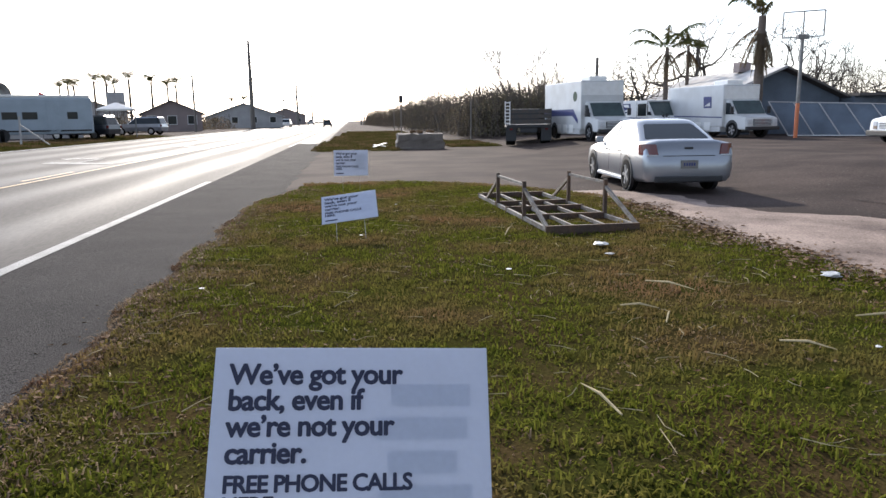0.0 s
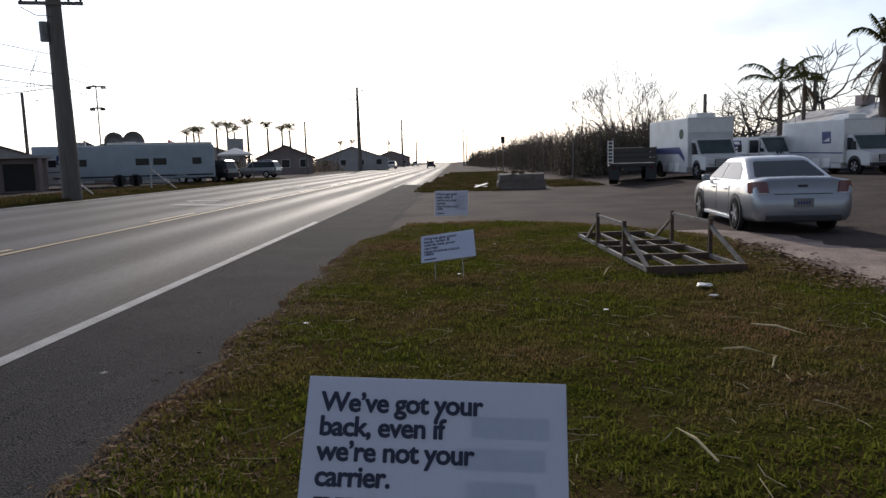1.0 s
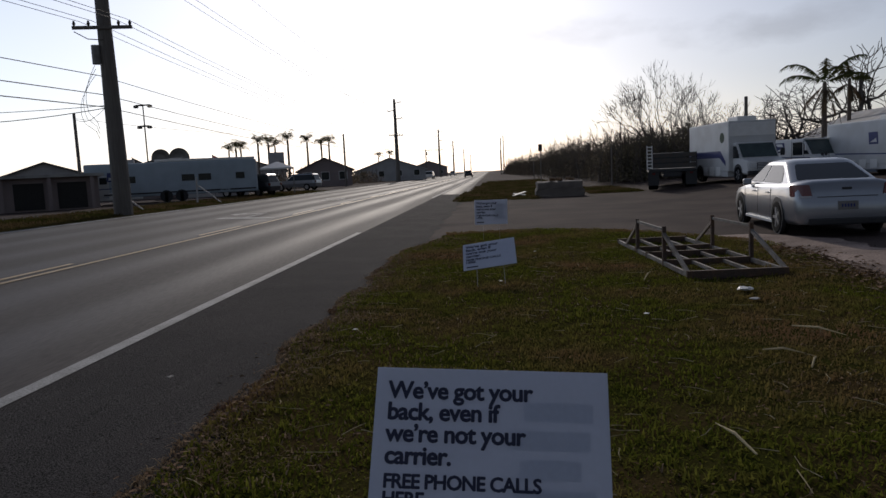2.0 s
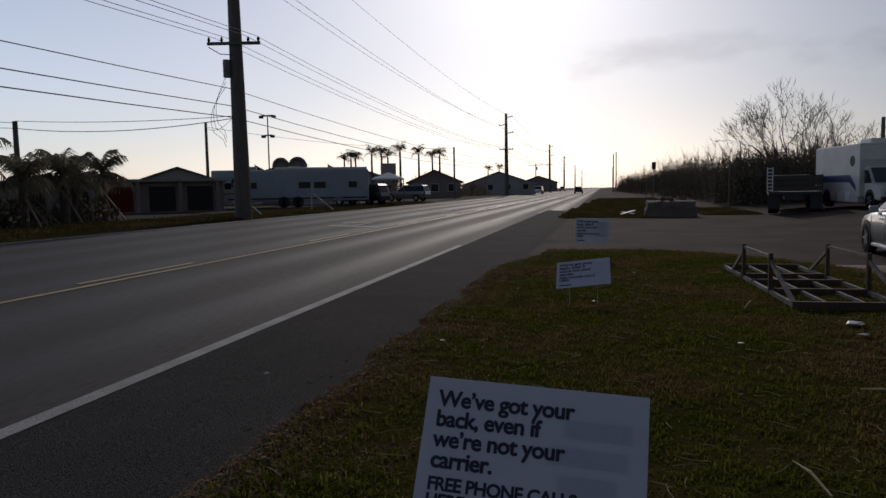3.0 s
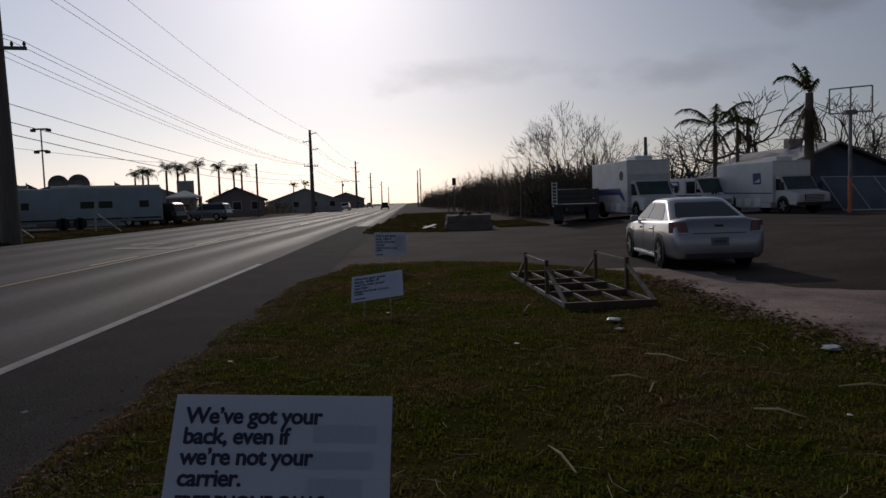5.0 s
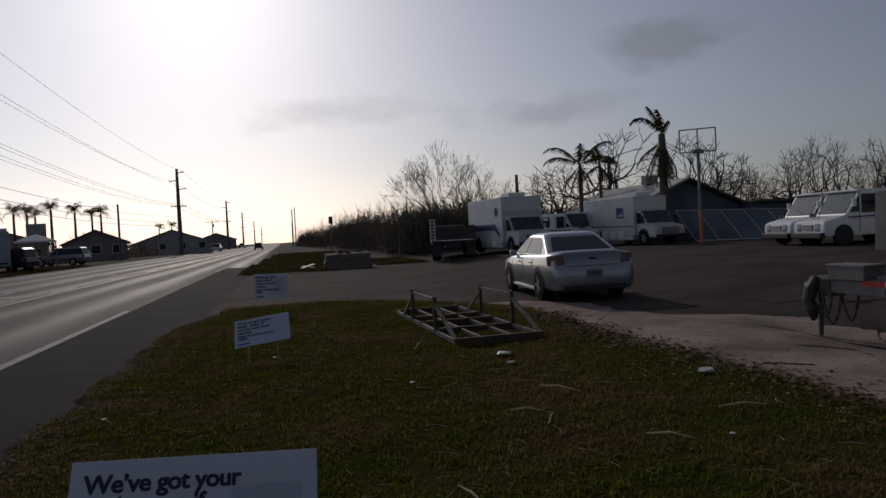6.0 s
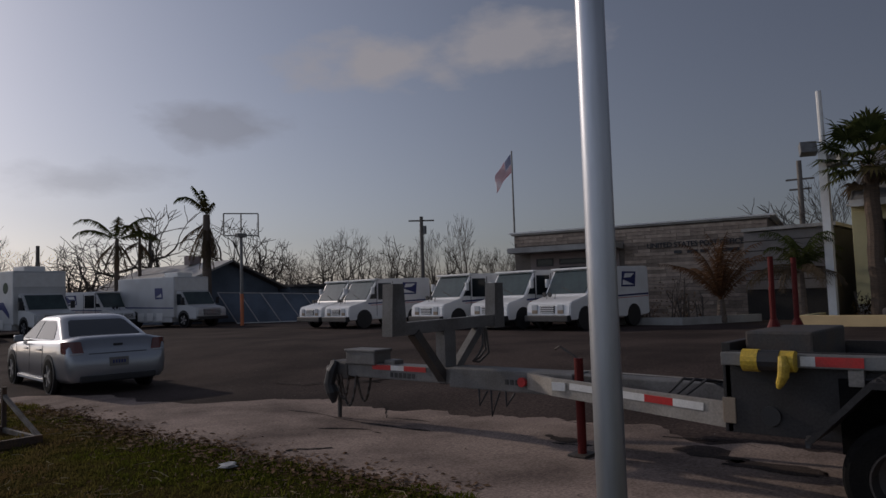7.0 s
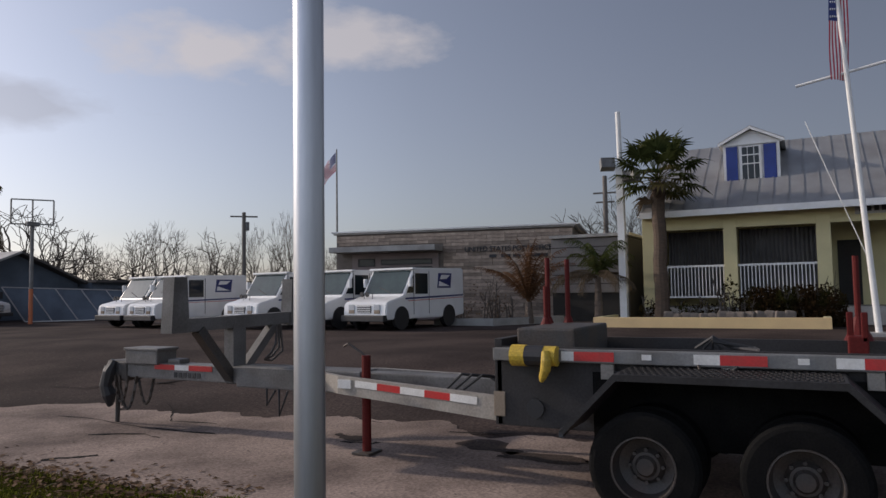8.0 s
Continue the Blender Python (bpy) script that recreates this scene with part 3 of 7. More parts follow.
def verge_z(x, y):
    return 0.03 + 0.03 * noise.noise((x * 0.9, y * 0.9, 3.0)) + 0.02


def patch_sheet(name, cells, material, label, category, height=verge_z, step=0.25):
    bm = B()
    g = {}
    for i, j in cells:
        for di, dj in ((0, 0), (1, 0), (1, 1), (0, 1)):
            k = (i + di, j + dj)
            if k not in g:
                x, y = k[0] * step, k[1] * step
                g[k] = bm.verts.new((x + 0.08 * noise.noise((x * 3, y * 3, 1)), y + 0.08 * noise.noise((x * 3, y * 3, 9)), height(x, y)))
        bm.faces.new([g[i + di, j + dj] for di, dj in ((0, 0), (1, 0), (1, 1), (0, 1))])
    for v in bm.verts:
        if len(v.link_faces) < 4:
            v.co.z = gz(v.co.x) + 0.006
    return tagged(obj(name, bm, material, smooth=True), label, category, kind="structure")


patch_sheet("verge", [(i, j) for i in range(-10, 24) for j in range(-32, 70) if on_verge((i + 0.5) * 0.25, (j + 0.5) * 0.25)], M_SOIL, "grassy roadside verge with bare brown patches", "verge")
# pale marl along the lot's edge
bm = B()
rows = []
for i in range(281):
    y = -8 + i * 0.08
    xr = verge_right(min(y, 17.4)) if y < 16.9 else 1.5
    wide = 1.1 + 0.7 * noise.noise((y * 0.35, 2, 0)) + 2.1 * smoothstep(12.0, 8.5, y)
    rows.append([bm.verts.new((x, y, gz(x) + 0.011)) for x in (xr - 0.5, xr + wide * 0.6, xr + wide + 0.4 * noise.noise((y * 1.3, 8, 0)) + 0.14 * noise.noise((y * 5.0, 8, 3)) + 0.06 * noise.noise((y * 13.0, 8, 6)))])
for a, b in zip(rows, rows[1:]):
    for k in range(2):
        bm.faces.new((a[k], a[k + 1], b[k + 1], b[k]))
tagged(obj("marl_edge", bm, M_SAND), "pale sandy edge of the parking lot", "ground", kind="structure")


def blades(name, count, place, low, high, material, label, seed, width=0.006, flat=0.5, category="grass"):
    """Short blades of grass, each a bent strip of two faces."""
    rng = np.random.default_rng(seed)
    vs, fs = [], []
    while len(fs) < 2 * count:
        p = place(rng)
        if p is None:
            continue
        x, y, z = p
        h, a, lean, w = rng.uniform(low, high) * (1.0 + 0.9 * noise.noise((x * 5.0, y * 5.0, 7.0))), rng.uniform(0, 6.283), rng.uniform(0.1, flat + 0.5), width * rng.uniform(0.7, 1.5)
        ca, sa = math.cos(a), math.sin(a)
        k = len(vs)
        vs += [(x - sa * w, y + ca * w, z), (x + sa * w, y - ca * w, z), (x + ca * h * lean * 0.4 + sa * w * 0.7, y + sa * h * lean * 0.4 - ca * w * 0.7, z + h * 0.6), (x + ca * h * lean * 0.4 - sa * w * 0.7, y + sa * h * lean * 0.4 + ca * w * 0.7, z + h * 0.6), (x + ca * h * lean, y + sa * h * lean, z + h * (1 - 0.3 * lean))]
        fs += [(k, k + 1, k + 2, k + 3), (k + 3, k + 2, k + 4)]
    me = bpy.data.meshes.new(name)
    me.from_pydata(vs, [], fs)
    me.materials.append(material)
    return tagged(new(name, me), label, category, kind="stuff")


def verge_place(rng):
    y = -3.0 + 20.4 * rng.random() ** 1.35
    x = rng.uniform(-2.0, 5.5)
    if not on_verge(x, y, 0.05) or noise.noise((x * 0.8, y * 0.8, 4.0)) + 0.5 * noise.noise((x * 3.1, y * 3.1, 4.0)) < rng.uniform(-1.0, -0.1):
        return None
    return x, y, verge_z(x, y) - 0.01


blades("grass", 200000, verge_place, 0.018, 0.06, M_GRASS, "short patchy green grass going brown", 3, 0.0062, 0.9)


def back_place(rng):
    x, y = rng.uniform(-2.0, 5.5), rng.uniform(-8.0, -3.0)
    if not on_verge(x, y, 0.05) or noise.noise((x * 0.8, y * 0.8, 4.0)) + 0.5 * noise.noise((x * 3.1, y * 3.1, 4.0)) < rng.uniform(-1.0, -0.1):
        return None
    return x, y, verge_z(x, y) - 0.01


blades("grass", 32000, back_place, 0.018, 0.06, M_GRASS, "short patchy grass further back along the verge", 4, 0.009, 0.9)
M_DEADGRASS = leaf_mat("dead_grass", (0.13, 0.085, 0.05), (0.34, 0.26, 0.17), (0.11, 0.06, 0.04), 0.4, 1.5)


def dead_place(rng):
    y = -2.0 + 18 * rng.random() ** 1.4
    x = rng.uniform(-2.1, 5.3) if rng.random() < 0.6 else verge_left(y) + rng.exponential(0.35) - 0.12
    if not on_verge(x, y, -0.06):
        return None
    edge = math.exp(-max(0.0, x - verge_left(y)) * 2.2)
    if noise.noise((x * 0.8, y * 0.8, 4.0)) + 0.6 * noise.noise((x * 3.1, y * 3.1, 4.0)) > rng.uniform(-0.75, 0.15) + edge * 1.2:
        return None
    return x, y, (verge_z(x, y) if on_verge(x, y, 0.1) else gz(x) + 0.024)


blades("dead_grass", 30000, dead_place, 0.012, 0.04, M_DEADGRASS, "flattened pale dead grass in the bare patches", 5, 0.0045, 2.2)


# ---- lawn signs on the verge ----
def lawn_sign(m, label):
    t = thing("lawn_sign", m, label, "sign", "free calls signs on the verge")
    w, h = 0.72, 0.54
    bm = B()
    box(bm, -w / 2, w / 2, -0.003, 0.003, 0, h, 0.0015)
    part("panel", bm, M_SIGN, t)
    flat = pose(0, 0, 0, 90, 0, 0)
    for k, line in enumerate(("We\u2019ve got your", "back, even if", "we\u2019re not your", "carrier.")):
        lettering(line, 0.0745, M_INK, t, pose(-w / 2 + 0.040, -0.0042, h - 0.095 - 0.0658 * k) @ flat, 0.0006, 0.0024, spacing=0.94)
    for k, line in enumerate(("FREE PHONE CALLS", "HERE.")):
        lettering(line, 0.0575, M_INK, t, pose(-w / 2 + 0.040, -0.0042, h - 0.362 - 0.051 * k) @ flat, 0.0006, 0.0020, spacing=0.93)
    bm = B()
    box(bm, -w / 2 + 0.043, -w / 2 + 0.2, -0.0048, -0.0035, 0.04, 0.062)
    part("printed_mark", bm, M_INK, t)
    for k, (x0, x1) in enumerate(((0.10, 0.31), (0.06, 0.30), (0.09, 0.27), (0.07, 0.31))):
        bm = B()
        box(bm, x0, x1, -0.0036, -0.0030, h - 0.155 - 0.085 * k, h - 0.098 - 0.085 * k)
        part("show_through", bm, M_SIGNSHADE, t, "faint print showing through from the back")
    for x in (-0.18, 0.18):
        bm = B()
        tube(bm, [(x, 0.008, -0.36), (x, 0.008, h * 0.6)], 0.0025, 6)
        part("wire_leg", bm, M_WIRE, t)
    return t


near_sign = lawn_sign(pose(-0.03, 1.565, 0.463, -28, 3.0, -1.0), "white plastic lawn sign leaning back, offering free calls")
second = copy_thing(near_sign, pose(-0.036, 8.95, 0.286, -56, -7, -2.9))
second["label"] = "white lawn sign tilted sideways and leaning far back"
third = copy_thing(near_sign, pose(-0.01, 15.12, 0.385, 3, 0.7, 3.3))
third["label"] = "upright white lawn sign beside the driveway"


# ---- the silver pole beside the camera ----
t = thing("flagpole_mast", pose(2.69, 0.859, 0.0), "smooth galvanised silver metal pole standing in the verge", "pole")
bm = B()
tube(bm, [(0, 0, -0.3), (0, 0, 9.0)], 0.0485, 40, False)
part("pipe", bm, M_GALV, t, smooth=True)
bm = B()
tube(bm, [(0, 0, -0.1), (0, 0, 0.09)], [0.14, 0.11], 20)
part("footing", bm, M_CONCRETE, t)


# ---- metal stand lying on the grass ----
def metal_stand():
    t = thing("metal_stand", pose(3.08, 10.9, 0.03, 0, 0, 1.5), "rusty grey metal frame lying on its back in the grass", "metal frame")
    w, a, b = 0.62, -2.05, 2.27
    for x in (-w, w):
        part("side_rail", beam(B(), (x, a, 0.07), (x, b, 0.07), 0.04, 0.06), M_STANDBAR, t)
    for x in (-0.22, 0.22):
        part("inner_rail", beam(B(), (x, a, 0.075), (x, b, 0.075), 0.035, 0.045), M_STANDBAR, t)
    for y, mt in ((a, M_RUSTPOST), (-0.9, M_RUSTPOST), (0.1, M_RUSTPOST), (0.85, M_RUSTPOST), (b, M_RUSTPOST)):
        part("crossbar", beam(B(), (-w - 0.025, y, 0.06), (w + 0.025, y, 0.06), 0.05, 0.12), mt, t)
    for x in (-w, w):
        for y in (-0.9, 0.75):
            part("post", beam(B(), (x, y, 0.0), (x, y, 0.61), 0.052, 0.052), M_RUSTPOST, t)
        part("top_rail", beam(B(), (x, -0.9, 0.56), (x, 0.75, 0.56), 0.028, 0.04), M_STANDBAR, t)
        part("brace", beam(B(), (x, -0.9, 0.5), (x, a, 0.09), 0.04, 0.05), M_STANDBAR, t)
        part("brace", beam(B(), (x, 0.75, 0.5), (x, 1.6, 0.09), 0.04, 0.05), M_TIMBER, t)
    return t


metal_stand()


# ---- cars ----
def rounded(hw, y0, y1, z, r=0.16, n=3, bow=0.0):
    """A rounded rectangle in a level plane."""
    pts = []
    for cx, cy, a0 in ((hw - r, y1 - r, 0), (-hw + r, y1 - r, 90), (-hw + r, y0 + r, 180), (hw - r, y0 + r, 270)):
        for k in range(n + 1):
            a = radians(a0 + 90 * k / n)
            pts.append((cx + r * math.cos(a), cy + r * math.sin(a), z))
    return pts


def sedan(m, label, paint, group=""):
    t = thing("sedan", m, label, "car", group)
    st = [(-2.56, 0.36, 0.70, 0.58, 0.60), (-2.54, 0.30, 0.82, 0.66, 0.69), (-2.50, 0.26, 0.88, 0.80, 0.83), (-2.46, 0.25, 0.895, 0.95, 1.02), (-2.36, 0.24, 0.905, 1.01, 1.075), (-1.9, 0.22, 0.92, 1.01, 1.085), (-1.3, 0.20, 0.93, 0.99, 1.04), (0.0, 0.18, 0.93, 0.96, 0.99), (0.95, 0.18, 0.93, 0.93, 0.98), (1.35, 0.18, 0.92, 0.90, 0.97), (2.0, 0.20, 0.90, 0.82, 0.87), (2.4, 0.22, 0.83, 0.68, 0.73), (2.55, 0.30, 0.68, 0.50, 0.55)]
    rings = []
    for y, zb, hw, zs, zt in st:
        half = [(0.0, zb), (hw * 0.88, zb), (hw * 0.97, zb + 0.09), (hw, zb + (zs - zb) * 0.5), (hw * 0.985, zs - (zs - zb) * 0.14), (hw * 0.93, zs), (hw * 0.62, zt - 0.008), (0.0, zt)]
        rings.append([(x, y, z) for x, z in half] + [(-x, y, z) for x, z in half[-2:0:-1]])
    part("body", loft(B(), rings), paint, t, smooth=True)
    # greenhouse: a smooth painted shell with flush dark panes
    def at_z(z):
        u = (z - 0.97) / 0.43
        return 0.835 - 0.19 * u, -2.04 + 0.90 * u, 1.20 - 0.86 * u

    rings = [rounded(*at_z(z), z, 0.17, 5) for z in (0.90, 1.0, 1.1, 1.2, 1.3, 1.38)]
    rings += [rounded(0.635, -1.12, 0.33, 1.415, 0.19, 5), rounded(0.585, -1.04, 0.22, 1.45, 0.19, 5), rounded(0.47, -0.88, 0.04, 1.478, 0.19, 5), rounded(0.25, -0.65, -0.2, 1.49, 0.15, 5)]
    part("cabin_shell", loft(B(), rings), paint, t, smooth=True)

    def pane(name, corners):
        """A thin glass panel from outline points, thickened inwards."""
        bm = B()
        f = bm.faces.new([bm.verts.new(c) for c in corners])
        ext = bmesh.ops.extrude_face_region(bm, geom=[f])["geom"]
        mid = Vector((0, -0.4, 1.1))
        for v in ext:
            if isinstance(v, bmesh.types.BMVert):
                v.co += (mid - v.co).normalized() * 0.02
        bmesh.ops.recalc_face_normals(bm, faces=bm.faces)
        return part(name, bm, M_GLASS, t, "dark tinted glass")

    out = 0.008

    def rear(k, z):
        w, r, f = at_z(z)
        return (k * (w - 0.12), r - out, z)

    def front(k, z):
        w, r, f = at_z(z)
        return (k * (w - 0.12), f + out, z)

    def side(s, y, z):
        return (s * (at_z(z)[0] + out), y, z)

    pane("rear_window", [rear(k, z) for k, z in ((-0.95, 1.075), (0.95, 1.075), (1, 1.1), (0.98, 1.35), (0.9, 1.38), (-0.9, 1.38), (-0.98, 1.35), (-1, 1.1))])
    pane("windscreen", [front(k, z) for k, z in ((-1, 1.02), (1, 1.02), (1, 1.37), (-1, 1.37))])
    for s in (-1, 1):
        pane("front_side_window", [side(s, y, z) for y, z in ((-0.06, 1.02), (0.92, 1.02), (0.86, 1.06), (0.27, 1.37), (-0.15, 1.37))])
        pane("rear_side_window", [side(s, y, z) for y, z in ((-0.14, 1.02), (-0.23, 1.37), (-0.92, 1.37), (-1.2, 1.24), (-1.36, 1.05), (-1.3, 1.02))])
        bm = B()
        box(bm, 0.90 * s - 0.02, 0.90 * s + 0.03, -1.05, 1.05, 0.19, 0.26, 0.015)
        part("sill", bm, M_CLEAR, t)
        for y in (-0.98, -0.02, 1.08):
            part("door_gap", beam(B(), (0.932 * s, y, 0.34), (0.922 * s, y, 0.9), 0.006, 0.012), M_BLACK, t)
        for y in (-0.75, 0.25):
            bm = B()
            box(bm, 0.925 * s - 0.02, 0.925 * s + 0.025, y - 0.1, y + 0.1, 0.80, 0.835, 0.01)
            part("door_handle", bm, paint, t)
        bm = B()
        box(bm, 0.95 * s - 0.09, 0.95 * s + 0.09, 0.72, 0.84, 0.94, 1.08, 0.03)
        part("mirror", bm, paint, t)
        # tail lamps round the corners
        bm = B()
        prism(bm, [(0.60 * s, -2.522), (0.78 * s, -2.512), (0.86 * s, -2.475), (0.915 * s, -2.40), (0.93 * s, -2.24), (0.80 * s, -2.30), (0.62 * s, -2.40)], 0.775, 1.0, "z")
        for v in bm.verts:
            if v.co.z > 0.9:
                v.co.x += s * 0.05 * (abs(v.co.x) < 0.7)
                v.co.y += 0.03
        bmesh.ops.bevel(bm, geom=list(bm.edges), offset=0.012, segments=2, affect="EDGES")
        lamp = part("tail_lamp", bm, M_RED, t)
        # thin pale bar modelled for the glint along the lamp's lower edge
        bm = B()
        box(bm, 0.74 * s - 0.11, 0.74 * s + 0.11, -2.53, -2.49, 0.765, 0.79, 0.008)
        part("lamp_glint", bm, M_CLEAR, lamp)
        bm = B()
        prism(bm, [(0.48 * s, 2.46), (0.75 * s, 2.36), (0.86 * s, 2.15), (0.80 * s, 2.1), (0.5 * s, 2.3)], 0.6, 0.74, "z")
        part("headlamp", bm, M_CLEAR, t)
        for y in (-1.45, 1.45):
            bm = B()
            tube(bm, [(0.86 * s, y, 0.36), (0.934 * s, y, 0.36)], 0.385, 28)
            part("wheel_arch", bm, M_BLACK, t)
            wheel(t, 0.845 * s, y, 0.335, 0.335, 0.21, s)
    bm = B()
    box(bm, -0.68, 0.68, -2.575, -2.35, 0.24, 0.37, 0.03)
    part("bumper_insert", bm, M_BLACK, t)
    part("trunk_gap", beam(B(), (-0.52, -2.52, 0.765), (0.52, -2.52, 0.765), 0.02, 0.012), M_BLACK, t)
    bm = B()
    box(bm, -0.085, 0.085, -2.505, -2.47, 0.895, 0.935, 0.012)
    part("badge", bm, M_BLACK, t)
    bm = B()
    box(bm, -0.17, 0.17, -2.585, -2.53, 0.52, 0.68, 0.006)
    plate = part("number_plate", bm, M_STEEL, t)
    bm = B()
    for k in range(5):
        box(bm, -0.12 + k * 0.05, -0.09 + k * 0.05, -2.5875, -2.584, 0.57, 0.63)
    part("plate_bars", bm, M_BLUE, plate)
    return t


sedan(pose(6.86, 15.75, 0.0, 0, 0, -5.5), "silver four-door sedan parked on the dusty lot", M_SILVER)


# ---- small white mail vans ----
def mail_van(m, label):
    t = thing("mail_van", m, label, "van", "parked mail vans")
    hw = 0.93
    prof = [(2.22, 0.36), (2.25, 0.55), (2.22, 0.86), (2.12, 0.94), (1.36, 1.12), (1.30, 1.16), (0.78, 1.98), (0.70, 2.06), (-2.15, 2.10), (-2.2, 2.04), (-2.22, 0.42), (-1.7, 0.36)]
    bm = B()
    prism(bm, prof, -hw, hw, "x")
    bmesh.ops.bevel(bm, geom=[e for e in bm.edges], offset=0.035, segments=2, affect="EDGES")
    part("body", bm, M_WHITE, t)
    bm = B()
    prism(bm, [(1.285, 1.20), (0.80, 1.955), (0.81, 1.97), (1.30, 1.21)], -0.82, 0.82, "x")
    part("windscreen", bm, M_WINDSCREEN, t)
    bm = B()
    box(bm, -0.96, 0.96, 0.70, 0.88, 2.0, 2.07, 0.02)
    part("visor", bm, M_WHITE, t)
    bm = B()
    box(bm, -0.92, 0.92, 2.16, 2.38, 0.30, 0.51, 0.03)
    part("bumper", bm, M_BLACK, t)
    bm = B()
    box(bm, -0.3, 0.3, 2.235, 2.262, 0.58, 0.82, 0.01)
    g = part("grille", bm, M_BLACK, t)
    for k in range(4):
        bm = B()
        box(bm, -0.28, 0.28, 2.255, 2.275, 0.60 + k * 0.06, 0.625 + k * 0.06)
        part("slat", bm, M_WHITE, g)
    for s in (-1, 1):
        for z, h, mt in ((0.76, 0.09, M_CLEAR), (0.62, 0.06, M_AMBER)):
            bm = B()
            box(bm, 0.55 * s - 0.12, 0.55 * s + 0.12, 2.23, 2.268, z - h, z + h, 0.01)
            part("headlamp", bm, mt, t)
        bm = B()
        prism(bm, [(1.18, 1.22), (0.82, 1.82), (0.82, 1.22)], s * (hw - 0.01), s * (hw + 0.012), "x")
        part("quarter_glass", bm, M_GLASS, t)
        bm = B()
        box(bm, s * (hw + 0.004) - 0.008, s * (hw + 0.004) + 0.008, 0.02, 0.72, 1.18, 1.88, 0.006)
        part("door_window", bm, M_GLASS, t)
        for y in (-0.06, 0.8):
            part("door_gap", beam(B(), (s * (hw + 0.003), y, 0.5), (s * (hw + 0.003), y, 1.95), 0.012, 0.02), M_BLACK, t)
        part("blue_stripe", beam(B(), (s * (hw + 0.004), -2.15, 1.12), (s * (hw + 0.004), 1.25, 1.03), 0.008, 0.055), M_BLUE, t)
        part("red_stripe", beam(B(), (s * (hw + 0.004), -2.15, 1.04), (s * (hw + 0.004), 1.1, 0.955), 0.008, 0.018), M_REDTAPE, t)
        bm = B()
        prism(bm, [(-0.55, 1.38), (-0.62, 1.9), (-1.42, 1.9), (-1.35, 1.38)], s * (hw - 0.004), s * (hw + 0.010), "x")
        e = part("emblem", bm, M_BLUE, t)
        bm = B()
        prism(bm, [(-0.62, 1.44), (-0.66, 1.62), (-1.30, 1.44)], s * (hw - 0.002), s * (hw + 0.014), "x")
        prism(bm, [(-0.70, 1.68), (-0.78, 1.84), (-1.33, 1.84), (-1.1, 1.7)], s * (hw - 0.002), s * (hw + 0.014), "x")
        part("emblem_stripe", bm, M_WHITE, e)
        bm = B()
        box(bm, s * 1.0 - 0.05, s * 1.0 + 0.05, 0.98, 1.12, 1.42, 1.72, 0.03)
        part("mirror", bm, M_WHITE, t)
        part("mirror_arm", tube(B(), [(s * 0.92, 1.05, 1.35), (s * 1.0, 1.05, 1.45)], 0.012, 6), M_BLACK, t)
        bm = B()
        tube(bm, [(s * 0.18 + 0.30, 1.72, 0.98), (s * 0.18 + 0.30, 1.68, 1.24)], 0.012, 6)
        mi = part("hood_mirror", bm, M_BLACK, t)
        bm = B()
        tube(bm, [(s * 0.12 + 0.45, 1.70, 1.18), (s * 0.12 + 0.45, 1.74, 1.18)], 0.085, 14)
        part("mirror_disc", bm, M_BLACK, mi)
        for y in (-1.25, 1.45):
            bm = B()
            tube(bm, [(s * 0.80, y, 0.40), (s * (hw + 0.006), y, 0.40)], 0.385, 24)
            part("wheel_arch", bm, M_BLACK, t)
            wheel(t, s * 0.83, y, 0.34, 0.34, 0.2, s, M_STEEL, True)
    part("wiper", beam(B(), (-0.3, 1.29, 1.24), (0.25, 1.17, 1.42), 0.02, 0.02), M_BLACK, t)
    return t


vans = [(20.9, 11.9, 82), (20.9, 14.35, 82), (20.8, 17.2, 82), (20.6, 22.2, 83), (20.8, 24.2, 83)]
first_van = None
for k, (x, y, a) in enumerate(vans):
    m = pose(x + 1.5, y + 0.2, gz(x), 0, 0, a)
    if first_van is None:
        first_van = mail_van(m, "white boxy mail van with blue and red stripes")
    else:
        copy_thing(first_van, m)


